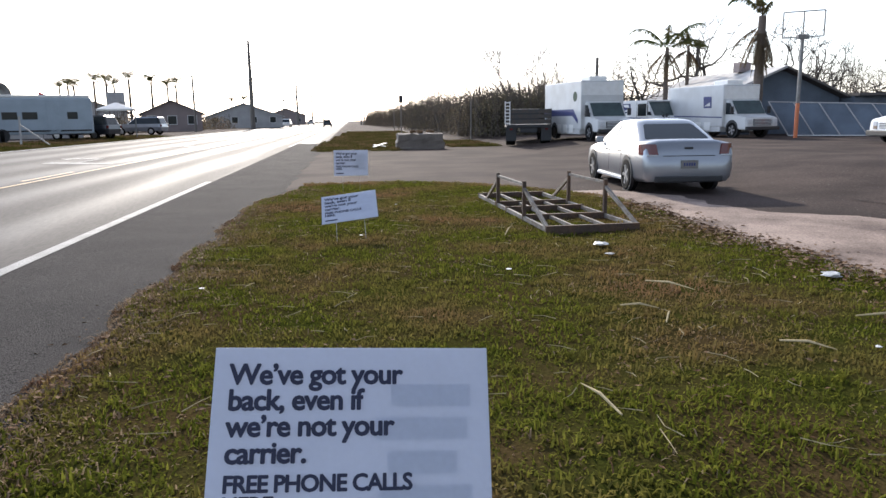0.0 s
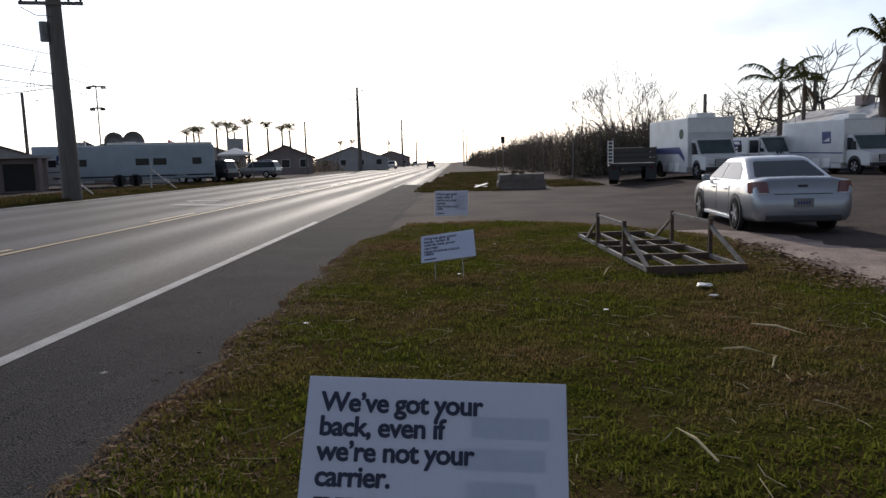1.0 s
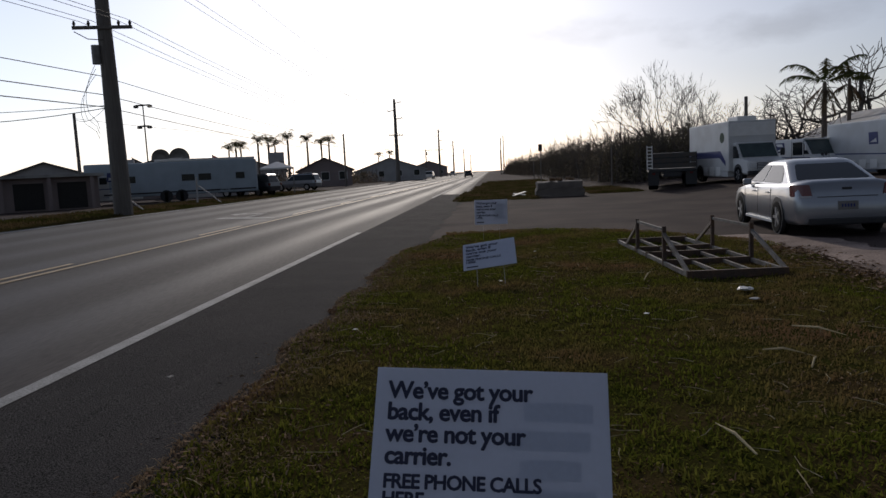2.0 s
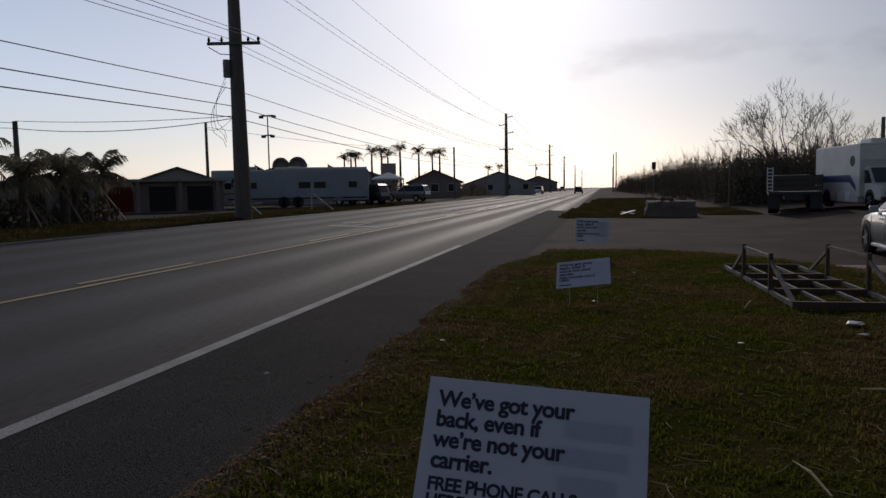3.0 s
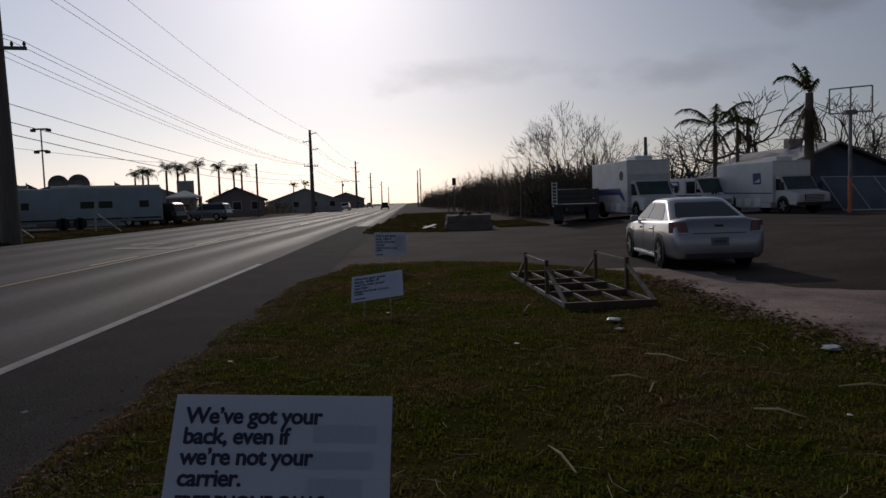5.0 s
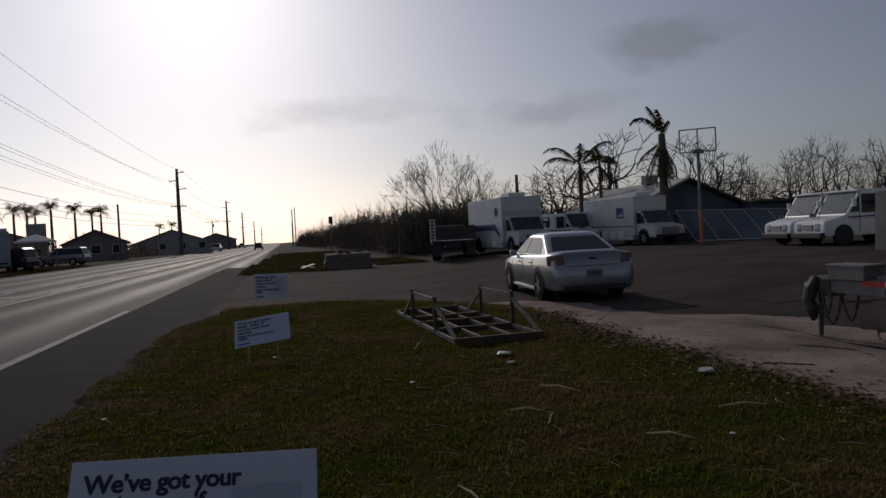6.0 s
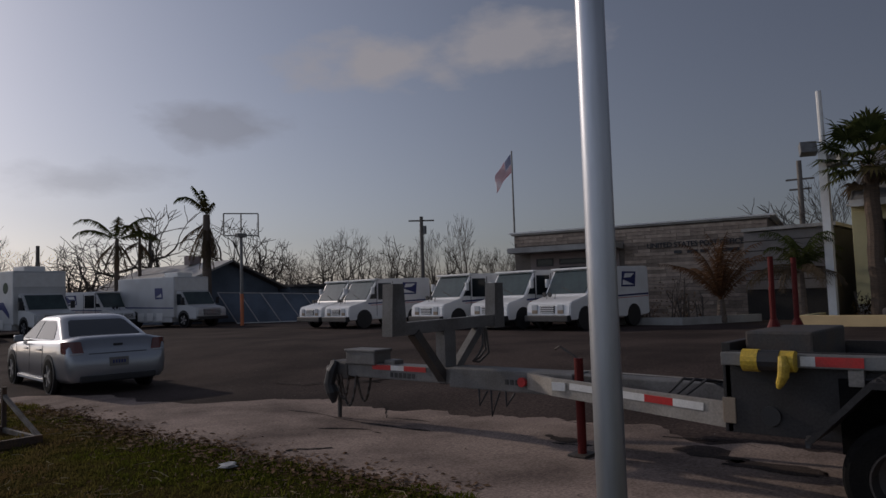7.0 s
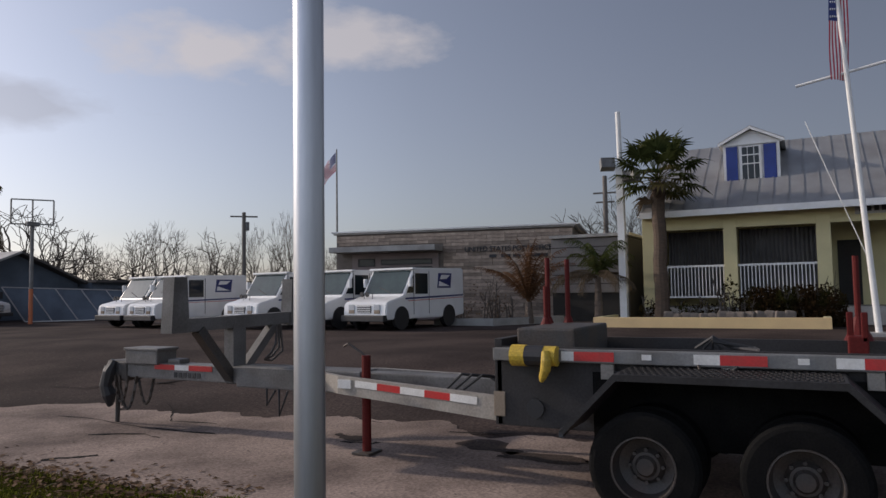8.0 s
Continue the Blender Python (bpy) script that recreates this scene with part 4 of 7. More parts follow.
# ---- pole trailer in the lot ----
def trailer():
    t = thing("utility_trailer", pose(7.0, 0, 0), "long grey steel utility trailer with red-and-white reflective tape", "trailer")
    bm = B()
    box(bm, -0.11, 0.11, 1.6, 7.05, 0.60, 0.785, 0.012)
    tongue = part("tongue", bm, M_CRADLE, t)
    bm = B()
    box(bm, -0.16, 0.16, 3.5, 5.15, 0.57, 0.80, 0.015)
    part("tongue_sleeve", bm, M_CRADLE, t)
    for s in (-1, 1):
        bm = B()
        loft(bm, [[(s * 0.10, 4.05, 0.62), (s * 0.17, 4.05, 0.62), (s * 0.17, 4.05, 0.785), (s * 0.10, 4.05, 0.785)], [(s * 0.34, 3.6, 0.61), (s * 0.40, 3.6, 0.61), (s * 0.40, 3.6, 0.78), (s * 0.34, 3.6, 0.78)], [(s * 0.58, 1.79, 0.515), (s * 0.66, 1.79, 0.515), (s * 0.66, 1.79, 0.71), (s * 0.58, 1.79, 0.71)]])
        leg = part("drawbar_leg", bm, M_LEGPAINT, t, "weathered drawbar leg, its paint paled for the light on it")
        for k in range(5):
            a, b = 3.37 - 0.275 * k, 3.37 - 0.275 * (k + 1)
            xo = [0.405 + 0.26 * (3.6 - y) / 1.81 for y in (a, b)]
            zo = [0.728 - 0.075 * (3.6 - y) / 1.81 for y in (a, b)]
            bm = B()
            beam(bm, (s * xo[0], a, zo[0]), (s * xo[1], b, zo[1]), 0.008, 0.062)
            part("tape", bm, M_WHITETAPE if k % 2 == 0 else M_REDTAPE, leg)
        bm = B()
        box(bm, s * 0.43 - 0.012, s * 0.43 + 0.012, 3.42, 3.57, 0.67, 0.75)
        part("label_plate", bm, M_WHITETAPE, leg)
    for y0, y1, mt in ((6.16, 6.5, M_REDTAPE), (5.93, 6.16, M_WHITETAPE), (5.56, 5.93, M_REDTAPE)):
        bm = B()
        box(bm, -0.118, -0.112, y0, y1, 0.715, 0.775)
        part("tape", bm, mt, tongue)
    bm = B()
    for k in range(6):
        box(bm, -0.117, -0.112, 6.12 - k * 0.075, 6.12 - k * 0.075 + 0.05, 0.63, 0.69)
    part("number_bars", bm, M_BLACK, tongue)
    bm = B()
    for k in range(7):
        box(bm, -0.167, -0.162, 4.3 - k * 0.07, 4.3 - k * 0.07 + 0.045, 0.65, 0.705)
    part("lettering_bars", bm, M_BLACK, tongue)
    # coupler with chains and a covered plug
    bm = B()
    box(bm, -0.13, 0.13, 6.98, 7.34, 0.55, 0.80, 0.03)
    tube(bm, [(0, 7.3, 0.66), (0, 7.52, 0.66)], [0.07, 0.05], 10)
    part("coupler", bm, M_DARKSTEEL, t)
    bm = B()
    tube(bm, [(-0.13, 7.2, 0.80), (-0.17, 7.24, 0.66), (-0.19, 7.27, 0.5), (-0.17, 7.24, 0.38), (-0.16, 7.22, 0.24)], [0.05, 0.085, 0.075, 0.085, 0.03], 9)
    tube(bm, [(-0.12, 7.32, 0.72), (-0.16, 7.33, 0.52), (-0.15, 7.29, 0.36)], [0.04, 0.06, 0.025], 8)
    for v in bm.verts:
        v.co += 0.018 * noise.noise_vector(v.co * 14)
    part("canvas_cover", bm, M_BLACK, t)
    for a, b, low in (((-0.14, 7.1), (-0.14, 6.78), 0.22), ((-0.15, 7.16), (-0.15, 6.92), 0.30), ((0.14, 7.1), (0.14, 6.8), 0.24)):
        bm = B()
        for k in range(16):
            u, v = k / 16, (k + 1) / 16
            p = [(a[0] + (b[0] - a[0]) * w, a[1] + (b[1] - a[1]) * w, 0.62 - (0.62 - low) * 4 * w * (1 - w)) for w in (u, v)]
            beam(bm, p[0], p[1], 0.034 if k % 2 else 0.014, 0.014 if k % 2 else 0.034)
        part("safety_chain", bm, M_DARKSTEEL, t)
    bm = B()
    tube(bm, [(0, 7.28, 0.58), (0, 7.3, 0.02)], [0.035, 0.028], 8)
    part("coupler_stand", bm, M_DARKSTEEL, t)
    bm = B()
    box(bm, -0.15, 0.15, 6.42, 6.98, 0.765, 0.95, 0.02)
    bx = part("tool_box", bm, M_CRADLE, t)
    bm = B()
    box(bm, -0.16, 0.16, 6.40, 7.0, 0.93, 0.965, 0.01)
    part("lid", bm, M_CRADLE, bx)
    bm = B()
    box(bm, -0.08, 0.08, 6.12, 6.32, 0.765, 0.84, 0.02)
    part("junction_box", bm, M_CRADLE, t)
    # Y-shaped pole cradle across the tongue
    cr = part("cradle_beam", beam(B(), (-0.93, 5.35, 1.27), (1.1, 5.35, 1.30), 0.13, 0.14), M_CRADLE, t)
    for x in (-0.84, 1.02):
        bm = B()
        prism(bm, [(x - 0.11, 1.2), (x + 0.13 if x < 0 else x + 0.1, 1.2), (x + 0.09, 1.78), (x - 0.08, 1.78)], 5.27, 5.43, "y")
        part("cradle_upright", bm, M_CRADLE, t)
    part("cradle_post", beam(B(), (0.03, 5.35, 0.7), (0.03, 5.35, 1.25), 0.2, 0.14), M_CRADLE, t)
    part("cradle_strut", beam(B(), (-0.05, 5.3, 0.62), (-0.55, 5.33, 1.22), 0.13, 0.10), M_DARKSTEEL, t)
    part("cradle_strut", beam(B(), (0.16, 5.35, 0.72), (0.7, 5.35, 1.24), 0.10, 0.10), M_CRADLE, t)
    bm = B()
    for k in range(3):
        tube(bm, [(0.62 + 0.03 * k, 5.24, 1.22), (0.55 + 0.06 * k, 5.2, 1.0 - 0.05 * k), (0.5, 5.22, 0.9 - 0.05 * k), (0.4, 5.24, 0.82)], 0.014, 6)
    part("hanging_chain", bm, M_DARKSTEEL, t)
    bm = B()
    for k, (y, low) in enumerate(((4.72, 0.40), (4.55, 0.30), (4.35, 0.42))):
        tube(bm, [(-0.15, y, 0.58), (-0.18, y - 0.03, low), (-0.15, y - 0.12, 0.56)], 0.012, 6)
    part("hanging_cable", bm, M_CABLE, t)
    bm = B()
    tube(bm, [(-0.17, 4.1, 0.69), (-0.21, 4.1, 0.69)], 0.05, 16)
    part("side_lamp", bm, M_REDTAPE, t)
    # landing jack
    bm = B()
    tube(bm, [(-0.2, 3.4, 0.03), (-0.2, 3.4, 0.97)], 0.045, 12)
    jk = part("jack_leg", bm, M_REDPAINT, t)
    bm = B()
    box(bm, -0.32, -0.08, 3.3, 3.5, 0.016, 0.04, 0.004)
    part("foot_plate", bm, M_DARKSTEEL, jk)
    bm = B()
    tube(bm, [(-0.2, 3.4, 0.95), (-0.2, 3.45, 0.99), (-0.2, 3.61, 1.08), (-0.2, 3.67, 1.05)], 0.012, 8)
    part("crank", bm, M_DARKSTEEL, jk)
    # body
    y1, y0 = 1.79, -5.8
    for s in (-1, 1):
        bm = B()
        box(bm, s * 0.66 - 0.02, s * 0.66 + 0.02, y0, y1, 0.49, 1.13, 0.006)
        part("side_panel", bm, M_BODYSTEEL, t)
        bm = B()
        box(bm, s * 0.71 - 0.05, s * 0.71 + 0.05, y0, y1, 1.02, 1.12, 0.008)
        rail = part("top_rail", bm, M_STEEL, t)
        for y in (0.86, 0.0, -0.88):
            bm = B()
            box(bm, s * 0.71 - 0.03, s * 0.71 + 0.03, y - 0.05, y + 0.05, 0.90, 1.018, 0.006)
            part("rail_bracket", bm, M_LEGPAINT, t)
        for ya, yb, mt in ((1.11, 1.21, M_WHITETAPE), (0.80, 1.11, M_REDTAPE), (0.055, 0.23, M_WHITETAPE), (-0.25, 0.055, M_REDTAPE), (-0.82, -0.66, M_WHITETAPE), (-1.25, -0.82, M_REDTAPE), (-2.3, -1.9, M_REDTAPE), (-3.3, -2.9, M_REDTAPE)):
            bm = B()
            box(bm, s * 0.763 - 0.003, s * 0.763 + 0.003, ya, yb, 1.035, 1.105)
            part("tape", bm, mt, rail)
        for y in (0.56, -0.47):
            bm = B()
            box(bm, s * 0.763 - 0.003, s * 0.763 + 0.003, y - 0.035, y + 0.035, 1.055, 1.095)
            part("label_plate", bm, M_WHITETAPE, rail)
    bm = B()
    box(bm, -0.68, 0.68, y1 - 0.05, y1 + 0.02, 0.49, 1.19, 0.008)
    part("front_panel", bm, M_BODYSTEEL, t)
    bm = B()
    box(bm, -0.64, 0.64, y0, y1 - 0.06, 0.66, 0.72)
    part("deck", bm, M_DARKSTEEL, t)
    bm = B()
    box(bm, -0.5, 0.55, 1.18, 1.68, 0.73, 1.27, 0.02)
    part("deck_box", bm, M_DARKSTEEL, t)
    bm = B()
    box(bm, -0.69, -0.66, 1.72, 1.82, 0.56, 0.76, 0.005)
    part("corner_reflector", bm, M_AMBER, t)
    bm = B()
    tube(bm, [(-0.685, 1.46, 0.64), (-0.70, 1.46, 0.64)], 0.075, 18)
    part("side_port", bm, M_BLACK, t)
    # fender of tread plate with slanted ends
    for s in (-1, 1):
        bm = B()
        prism(bm, [(1.05, 0.57), (0.675, 0.955), (-0.70, 0.955), (-1.14, 0.52), (-1.17, 0.55), (-0.71, 1.0), (0.69, 1.0), (1.08, 0.59)], s * 1.25, s * 0.70, "x")
        part("fender", bm, M_BODYSTEEL, t)
        bm = B()
        for i in range(58):
            for j in range(7):
                y, x = -0.68 + i * 0.0235, s * (0.74 + j * 0.078)
                a = 0.6 if (i + j) % 2 else -0.6
                beam(bm, (x - 0.02 * math.cos(a), y - 0.014 * math.sin(a), 1.006), (x + 0.02 * math.cos(a), y + 0.014 * math.sin(a), 1.006), 0.006, 0.006)
        tagged(part("tread_pattern", bm, M_BODYSTEEL, t), kind="stuff")
        bm = B()
        beam(bm, (s * 0.70, 1.2, 0.5), (s * 1.24, 1.07, 0.57), 0.03, 0.05)
        part("fender_brace", bm, M_TRAILER, t)
        for y in (0.512, -0.455):
            wheel(t, s * 1.115, y, 0.375, 0.375, 0.23, s, M_DARKRIM, True)
            wheel(t, s * 0.85, y, 0.375, 0.375, 0.23, s, M_DARKRIM, True)
        # panel coloured near-black to carry the shade behind the wheels
        bm = B()
        box(bm, s * 0.70 - 0.015, s * 0.70 + 0.015, -0.95, 0.98, 0.42, 0.95)
        part("wheel_well_shade", bm, M_RUBBER, t)
    for y in (0.512, -0.455):
        part("axle", tube(B(), [(-1.1, y, 0.375), (1.1, y, 0.375)], 0.05, 10), M_DARKSTEEL, t)
    # rolled yellow straps hung on the rail
    bm = B()
    tube(bm, [(-0.80, 1.60, 1.07), (-0.80, 1.48, 1.07)], 0.085, 16)
    tube(bm, [(-0.80, 1.33, 1.07), (-0.80, 1.23, 1.07)], 0.078, 20)
    tube(bm, [(-0.87, 1.30, 1.11), (-0.885, 1.29, 1.04), (-0.88, 1.30, 0.97), (-0.865, 1.33, 0.91), (-0.85, 1.345, 0.88)], [0.03, 0.042, 0.04, 0.03, 0.016], 12)
    part("strap_roll", bm, M_YELLOWPL, t)
    bm = B()
    tube(bm, [(-0.805, 1.48, 1.07), (-0.805, 1.33, 1.07)], 0.08, 14)
    part("strap_core", bm, M_BLACK, t)
    # red stakes and jaws
    for y, x, h in ((1.75, 0.52, 1.90), (1.56, 0.55, 1.88), (1.66, 0.2, 1.62), (-0.86, 0.5, 1.82)):
        bm = B()
        tube(bm, [(x, y, 1.14), (x, y, h)], 0.024, 10)
        tube(bm, [(x, y, 1.14), (x, y, 1.20), (x, y, 1.33)], [0.11, 0.08, 0.03], 12)
        part("stake", bm, M_REDPAINT, t, "red painted steel stake")
    for y in (-0.80,):
        bm = B()
        box(bm, -0.62, -0.46, y - 0.06, y + 0.06, 1.10, 1.24, 0.01)
        box(bm, -0.62, -0.58, y - 0.06, y - 0.02, 1.2, 1.40, 0.008)
        box(bm, -0.50, -0.46, y + 0.02, y + 0.06, 1.2, 1.40, 0.008)
        part("jaw", bm, M_REDPAINT, t)
    bm = B()
    for k in range(3):
        tube(bm, [(-0.5, 2.35 - 0.08 * k, 0.73), (-0.4, 2.25 - 0.1 * k, 0.85), (-0.25, 2.05 - 0.04 * k, 0.82), (-0.3, 1.86, 0.75)], 0.013, 6)
    part("cable_coil", bm, M_CABLE, t)
    bm = B()
    for k in range(4):
        tube(bm, [(-0.5, 0.25 - 0.06 * k, 1.13), (-0.55, 0.12, 1.22 - 0.01 * k), (-0.5, 0.0 - 0.05 * k, 1.14), (-0.62, -0.2, 1.13)], 0.014, 6)
    part("rope", bm, M_CABLE, t)
    part("lamp_wire", tube(B(), [(-0.66, 0.94, 0.98), (-0.73, 0.86, 0.95), (-0.73, 0.6, 0.97)], 0.008, 6), M_CABLE, t)
    bm = B()
    tube(bm, [(-0.76, -0.06, 1.03), (-0.78, 0.02, 0.96), (-0.78, 0.1, 1.0), (-0.8, 0.17, 0.96), (-0.76, 0.2, 1.03)], 0.011, 6)
    part("shackle", bm, M_DARKSTEEL, t)
    return t


trailer()


# ---- trucks at the back of the lot ----
def box_truck(m, label, length=4.6, high=3.0, wide=2.4, stripe=True, group="service trucks"):
    """A cab-over-chassis van with a tall white body; forward is +y, origin under the front axle."""
    t = thing("service_truck", m, label, "truck", group)
    hw = wide / 2
    bm = B()
    box(bm, -hw, hw, -length - 0.6, -0.55, 0.55, high, 0.06)
    b = part("body", bm, M_TRUCKWHITE, t)
    bm = B()
    box(bm, -hw + 0.03, hw - 0.03, -length - 0.4, -0.75, 0.30, 0.56, 0.02)
    part("skirt", bm, M_TRUCKWHITE, t)
    bm = B()
    prism(bm, [(-0.6, 0.45), (1.02, 0.42), (1.08, 0.62), (1.04, 1.02), (0.25, 1.18), (-0.25, 1.92), (-0.6, 1.98)], -0.98, 0.98, "x")
    bmesh.ops.bevel(bm, geom=list(bm.edges), offset=0.05, segments=2, affect="EDGES")
    part("cab", bm, M_TRUCKWHITE, t)
    bm = B()
    prism(bm, [(0.25, 1.22), (-0.22, 1.88), (-0.2, 1.90), (0.28, 1.23)], -0.86, 0.86, "x")
    part("windscreen", bm, M_WINDSCREEN, t)
    bm = B()
    box(bm, -0.55, 0.55, 1.04, 1.10, 0.62, 0.95, 0.01)
    g = part("grille", bm, M_BLACK, t)
    for k in range(4):
        bm = B()
        box(bm, -0.53, 0.53, 1.09, 1.115, 0.66 + 0.075 * k, 0.69 + 0.075 * k)
        part("slat", bm, M_CLEAR, g)
    bm = B()
    box(bm, -1.0, 1.0, 1.02, 1.2, 0.40, 0.58, 0.03)
    part("bumper", bm, M_BLACK, t)
    for s in (-1, 1):
        bm = B()
        box(bm, s * 0.75 - 0.16, s * 0.75 + 0.16, 1.03, 1.105, 0.70, 0.93, 0.02)
        part("headlamp", bm, M_CLEAR, t)
        bm = B()
        prism(bm, [(0.15, 1.2), (-0.2, 1.78), (-0.52, 1.8), (-0.52, 1.2)], s * 0.972, s * 0.992, "x")
        part("side_window", bm, M_GLASS, t)
        bm = B()
        box(bm, s * 1.16 - 0.1, s * 1.16 + 0.1, 0.12, 0.2, 1.25, 1.6, 0.03)
        part("mirror", bm, M_BLACK, t)
        part("mirror_arm", tube(B(), [(s * 0.97, 0.12, 1.35), (s * 1.1, 0.15, 1.42)], 0.02, 6), M_BLACK, t)
        if stripe:
            bm = B()
            prism(bm, [(-length - 0.55, 1.25), (-1.6, 1.25), (-0.9, 0.85), (-0.9, 1.05), (-1.5, 1.6), (-length - 0.55, 1.6)], s * (hw - 0.01), s * (hw + 0.008), "x")
            part("blue_band", bm, M_BLUE, t)
            bm = B()
            tube(bm, [(s * hw, -1.3, 2.25), (s * (hw + 0.008), -1.3, 2.25)], 0.26, 20)
            part("round_emblem", bm, M_GREENHOSE, t)
        else:
            bm = B()
            prism(bm, [(-1.45, 1.55), (-1.5, 2.15), (-2.15, 2.15), (-2.1, 1.55)], s * (hw - 0.01), s * (hw + 0.008), "x")
            e = part("emblem", bm, M_BLUE, t)
            bm = B()
            prism(bm, [(-1.55, 1.65), (-1.6, 1.85), (-2.05, 1.65)], s * (hw - 0.005), s * (hw + 0.012), "x")
            part("emblem_stripe", bm, M_TRUCKWHITE, e)
            part("stripe", beam(B(), (s * (hw + 0.003), -length - 0.5, 1.15), (s * (hw + 0.003), -0.6, 1.05), 0.008, 0.06), M_BLUE, t)
        for k in range(3):
            bm = B()
            box(bm, s * (hw + 0.005) - 0.01, s * (hw + 0.005) + 0.01, -3.6 + 0.8 * k, -3.1 + 0.8 * k, 0.36, 0.8, 0.01)
            part("locker_door", bm, M_WHITETRIM, t)
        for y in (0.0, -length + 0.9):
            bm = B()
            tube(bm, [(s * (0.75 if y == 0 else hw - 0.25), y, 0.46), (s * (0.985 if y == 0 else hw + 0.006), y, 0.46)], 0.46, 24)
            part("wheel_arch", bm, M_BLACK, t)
            wheel(t, s * (0.87 if y == 0 else hw - 0.12), y, 0.40, 0.40, 0.25, s)
    bm = B()
    box(bm, -0.5, 0.5, -2.2, -1.1, high, high + 0.25, 0.06)
    part("roof_unit", bm, M_WHITETRIM, t)
    bm = B()
    box(bm, -hw + 0.05, hw - 0.05, -0.56, -0.53, high - 0.75, high - 0.1)
    part("front_cap", bm, M_WHITETRIM, t)
    return t


box_truck(pose(13.1, 35.4, 0.36, 0, 0, 186), "white service truck with a blue band and round emblem", 5.0, 3.05)
box_truck(pose(20.6, 35.0, 0.38, 0, 0, 190), "white camper-style mail truck with a blue emblem", 4.8, 2.75, 2.3, False)
copy_thing(first_van, pose(17.6, 40.5, 0.38, 0, 0, 200))


def flatbed():
    t = thing("stake_truck", pose(9.55, 37.6, gz(9.3), 0, 0, -11), "dark stake-bed truck parked with its tail to the lot", "truck")
    bm = B()
    box(bm, -1.2, 1.2, 0, 4.2, 0.95, 1.12, 0.02)
    part("bed", bm, M_BLACK, t)
    for z in (1.28, 1.55, 1.82):
        for x in (-1.17, 1.17):
            part("side_board", beam(B(), (x, 0.05, z), (x, 4.15, z), 0.03, 0.20), M_DARKSTEEL, t)
        part("tail_board", beam(B(), (-1.2, 0.03, z), (1.2, 0.03, z), 0.03, 0.215, (0, 0, 1)), M_DARKSTEEL, t)
    for x in (-1.19, 1.19):
        for y in (0.06, 1.4, 2.8, 4.1):
            part("stake", beam(B(), (x, y, 1.1), (x, y, 1.95), 0.06, 0.06), M_BLACK, t)
    for x in (-0.95, 0.95):
        bm = B()
        box(bm, x - 0.28, x + 0.28, 0.1, 0.12, 0.25, 0.95)
        part("mud_flap", bm, M_BLACK, t)
        wheel(t, x, 0.9, 0.45, 0.45, 0.5, 1 if x > 0 else -1)
        wheel(t, x, 4.9, 0.45, 0.45, 0.28, 1 if x > 0 else -1)
        bm = B()
        box(bm, x - 0.08, x + 0.08, -0.03, 0.02, 0.82, 0.92, 0.01)
        part("tail_lamp", bm, M_RED, t)
    bm = B()
    box(bm, -1.0, 1.0, 4.25, 6.2, 0.6, 1.2, 0.08)
    box(bm, -0.95, 0.95, 4.3, 5.4, 1.2, 2.0, 0.12)
    part("cab", bm, M_BLACK, t)
    bm = B()
    box(bm, -0.45, 0.45, 0.05, 4.2, 0.7, 0.94)
    part("chassis", bm, M_BLACK, t)
    lad = part("ladder_rail", beam(B(), (-1.27, -0.03, 1.12), (-1.27, -0.03, 2.35), 0.05, 0.05), M_WHITETRIM, t)
    part("ladder_rail", beam(B(), (-1.02, -0.03, 1.12), (-1.02, -0.03, 2.35), 0.05, 0.05), M_WHITETRIM, t)
    for k in range(7):
        part("ladder_rung", beam(B(), (-1.27, -0.03, 1.2 + 0.18 * k), (-1.02, -0.03, 1.2 + 0.18 * k), 0.04, 0.05), M_WHITETRIM, t)
    return t


flatbed()

# ---- concrete remains on the island ----
t = thing("concrete_block", pose(3.65, 37.6, 0), "weathered grey concrete sign base with debris on top", "concrete block")
bm = B()
box(bm, -1.25, 1.25, -0.55, 0.95, -0.05, 0.80, 0.05)
bmesh.ops.subdivide_edges(bm, edges=[e for e in bm.edges if e.calc_length() > 0.3], cuts=6, use_grid_fill=True)
for v in bm.verts:
    v.co += 0.10 * noise.noise_vector(v.co * 1.6) + 0.03 * noise.noise_vector(v.co * 7.0)
    if v.co.z > 0.4:
        v.co.x *= 0.93
part("block", bm, M_MORTAR, t)
bm = B()
for k in range(9):
    x, y = random.uniform(-0.9, 0.9), random.uniform(-0.3, 0.6)
    box(bm, x - 0.12, x + 0.12, y - 0.1, y + 0.1, 0.84, 0.9 + 0.1 * random.random(), 0.02, pose(0, 0, 0, 0, 0, random.uniform(-20, 20)))
tagged(part("rubble", bm, M_LITTER, t), kind="stuff")


t = thing("fallen_board", pose(1.55, 38.6, 0.12, 0, 0, 62), "white painted board lying on the island grass", "board")
part("plank", beam(B(), (-0.75, 0, 0.02), (0.75, 0, 0.16), 0.16, 0.04), M_WHITETRIM, t)
part("plank", beam(B(), (-0.1, -0.4, 0.02), (0.2, 0.45, 0.1), 0.12, 0.04), M_WHITETRIM, t)


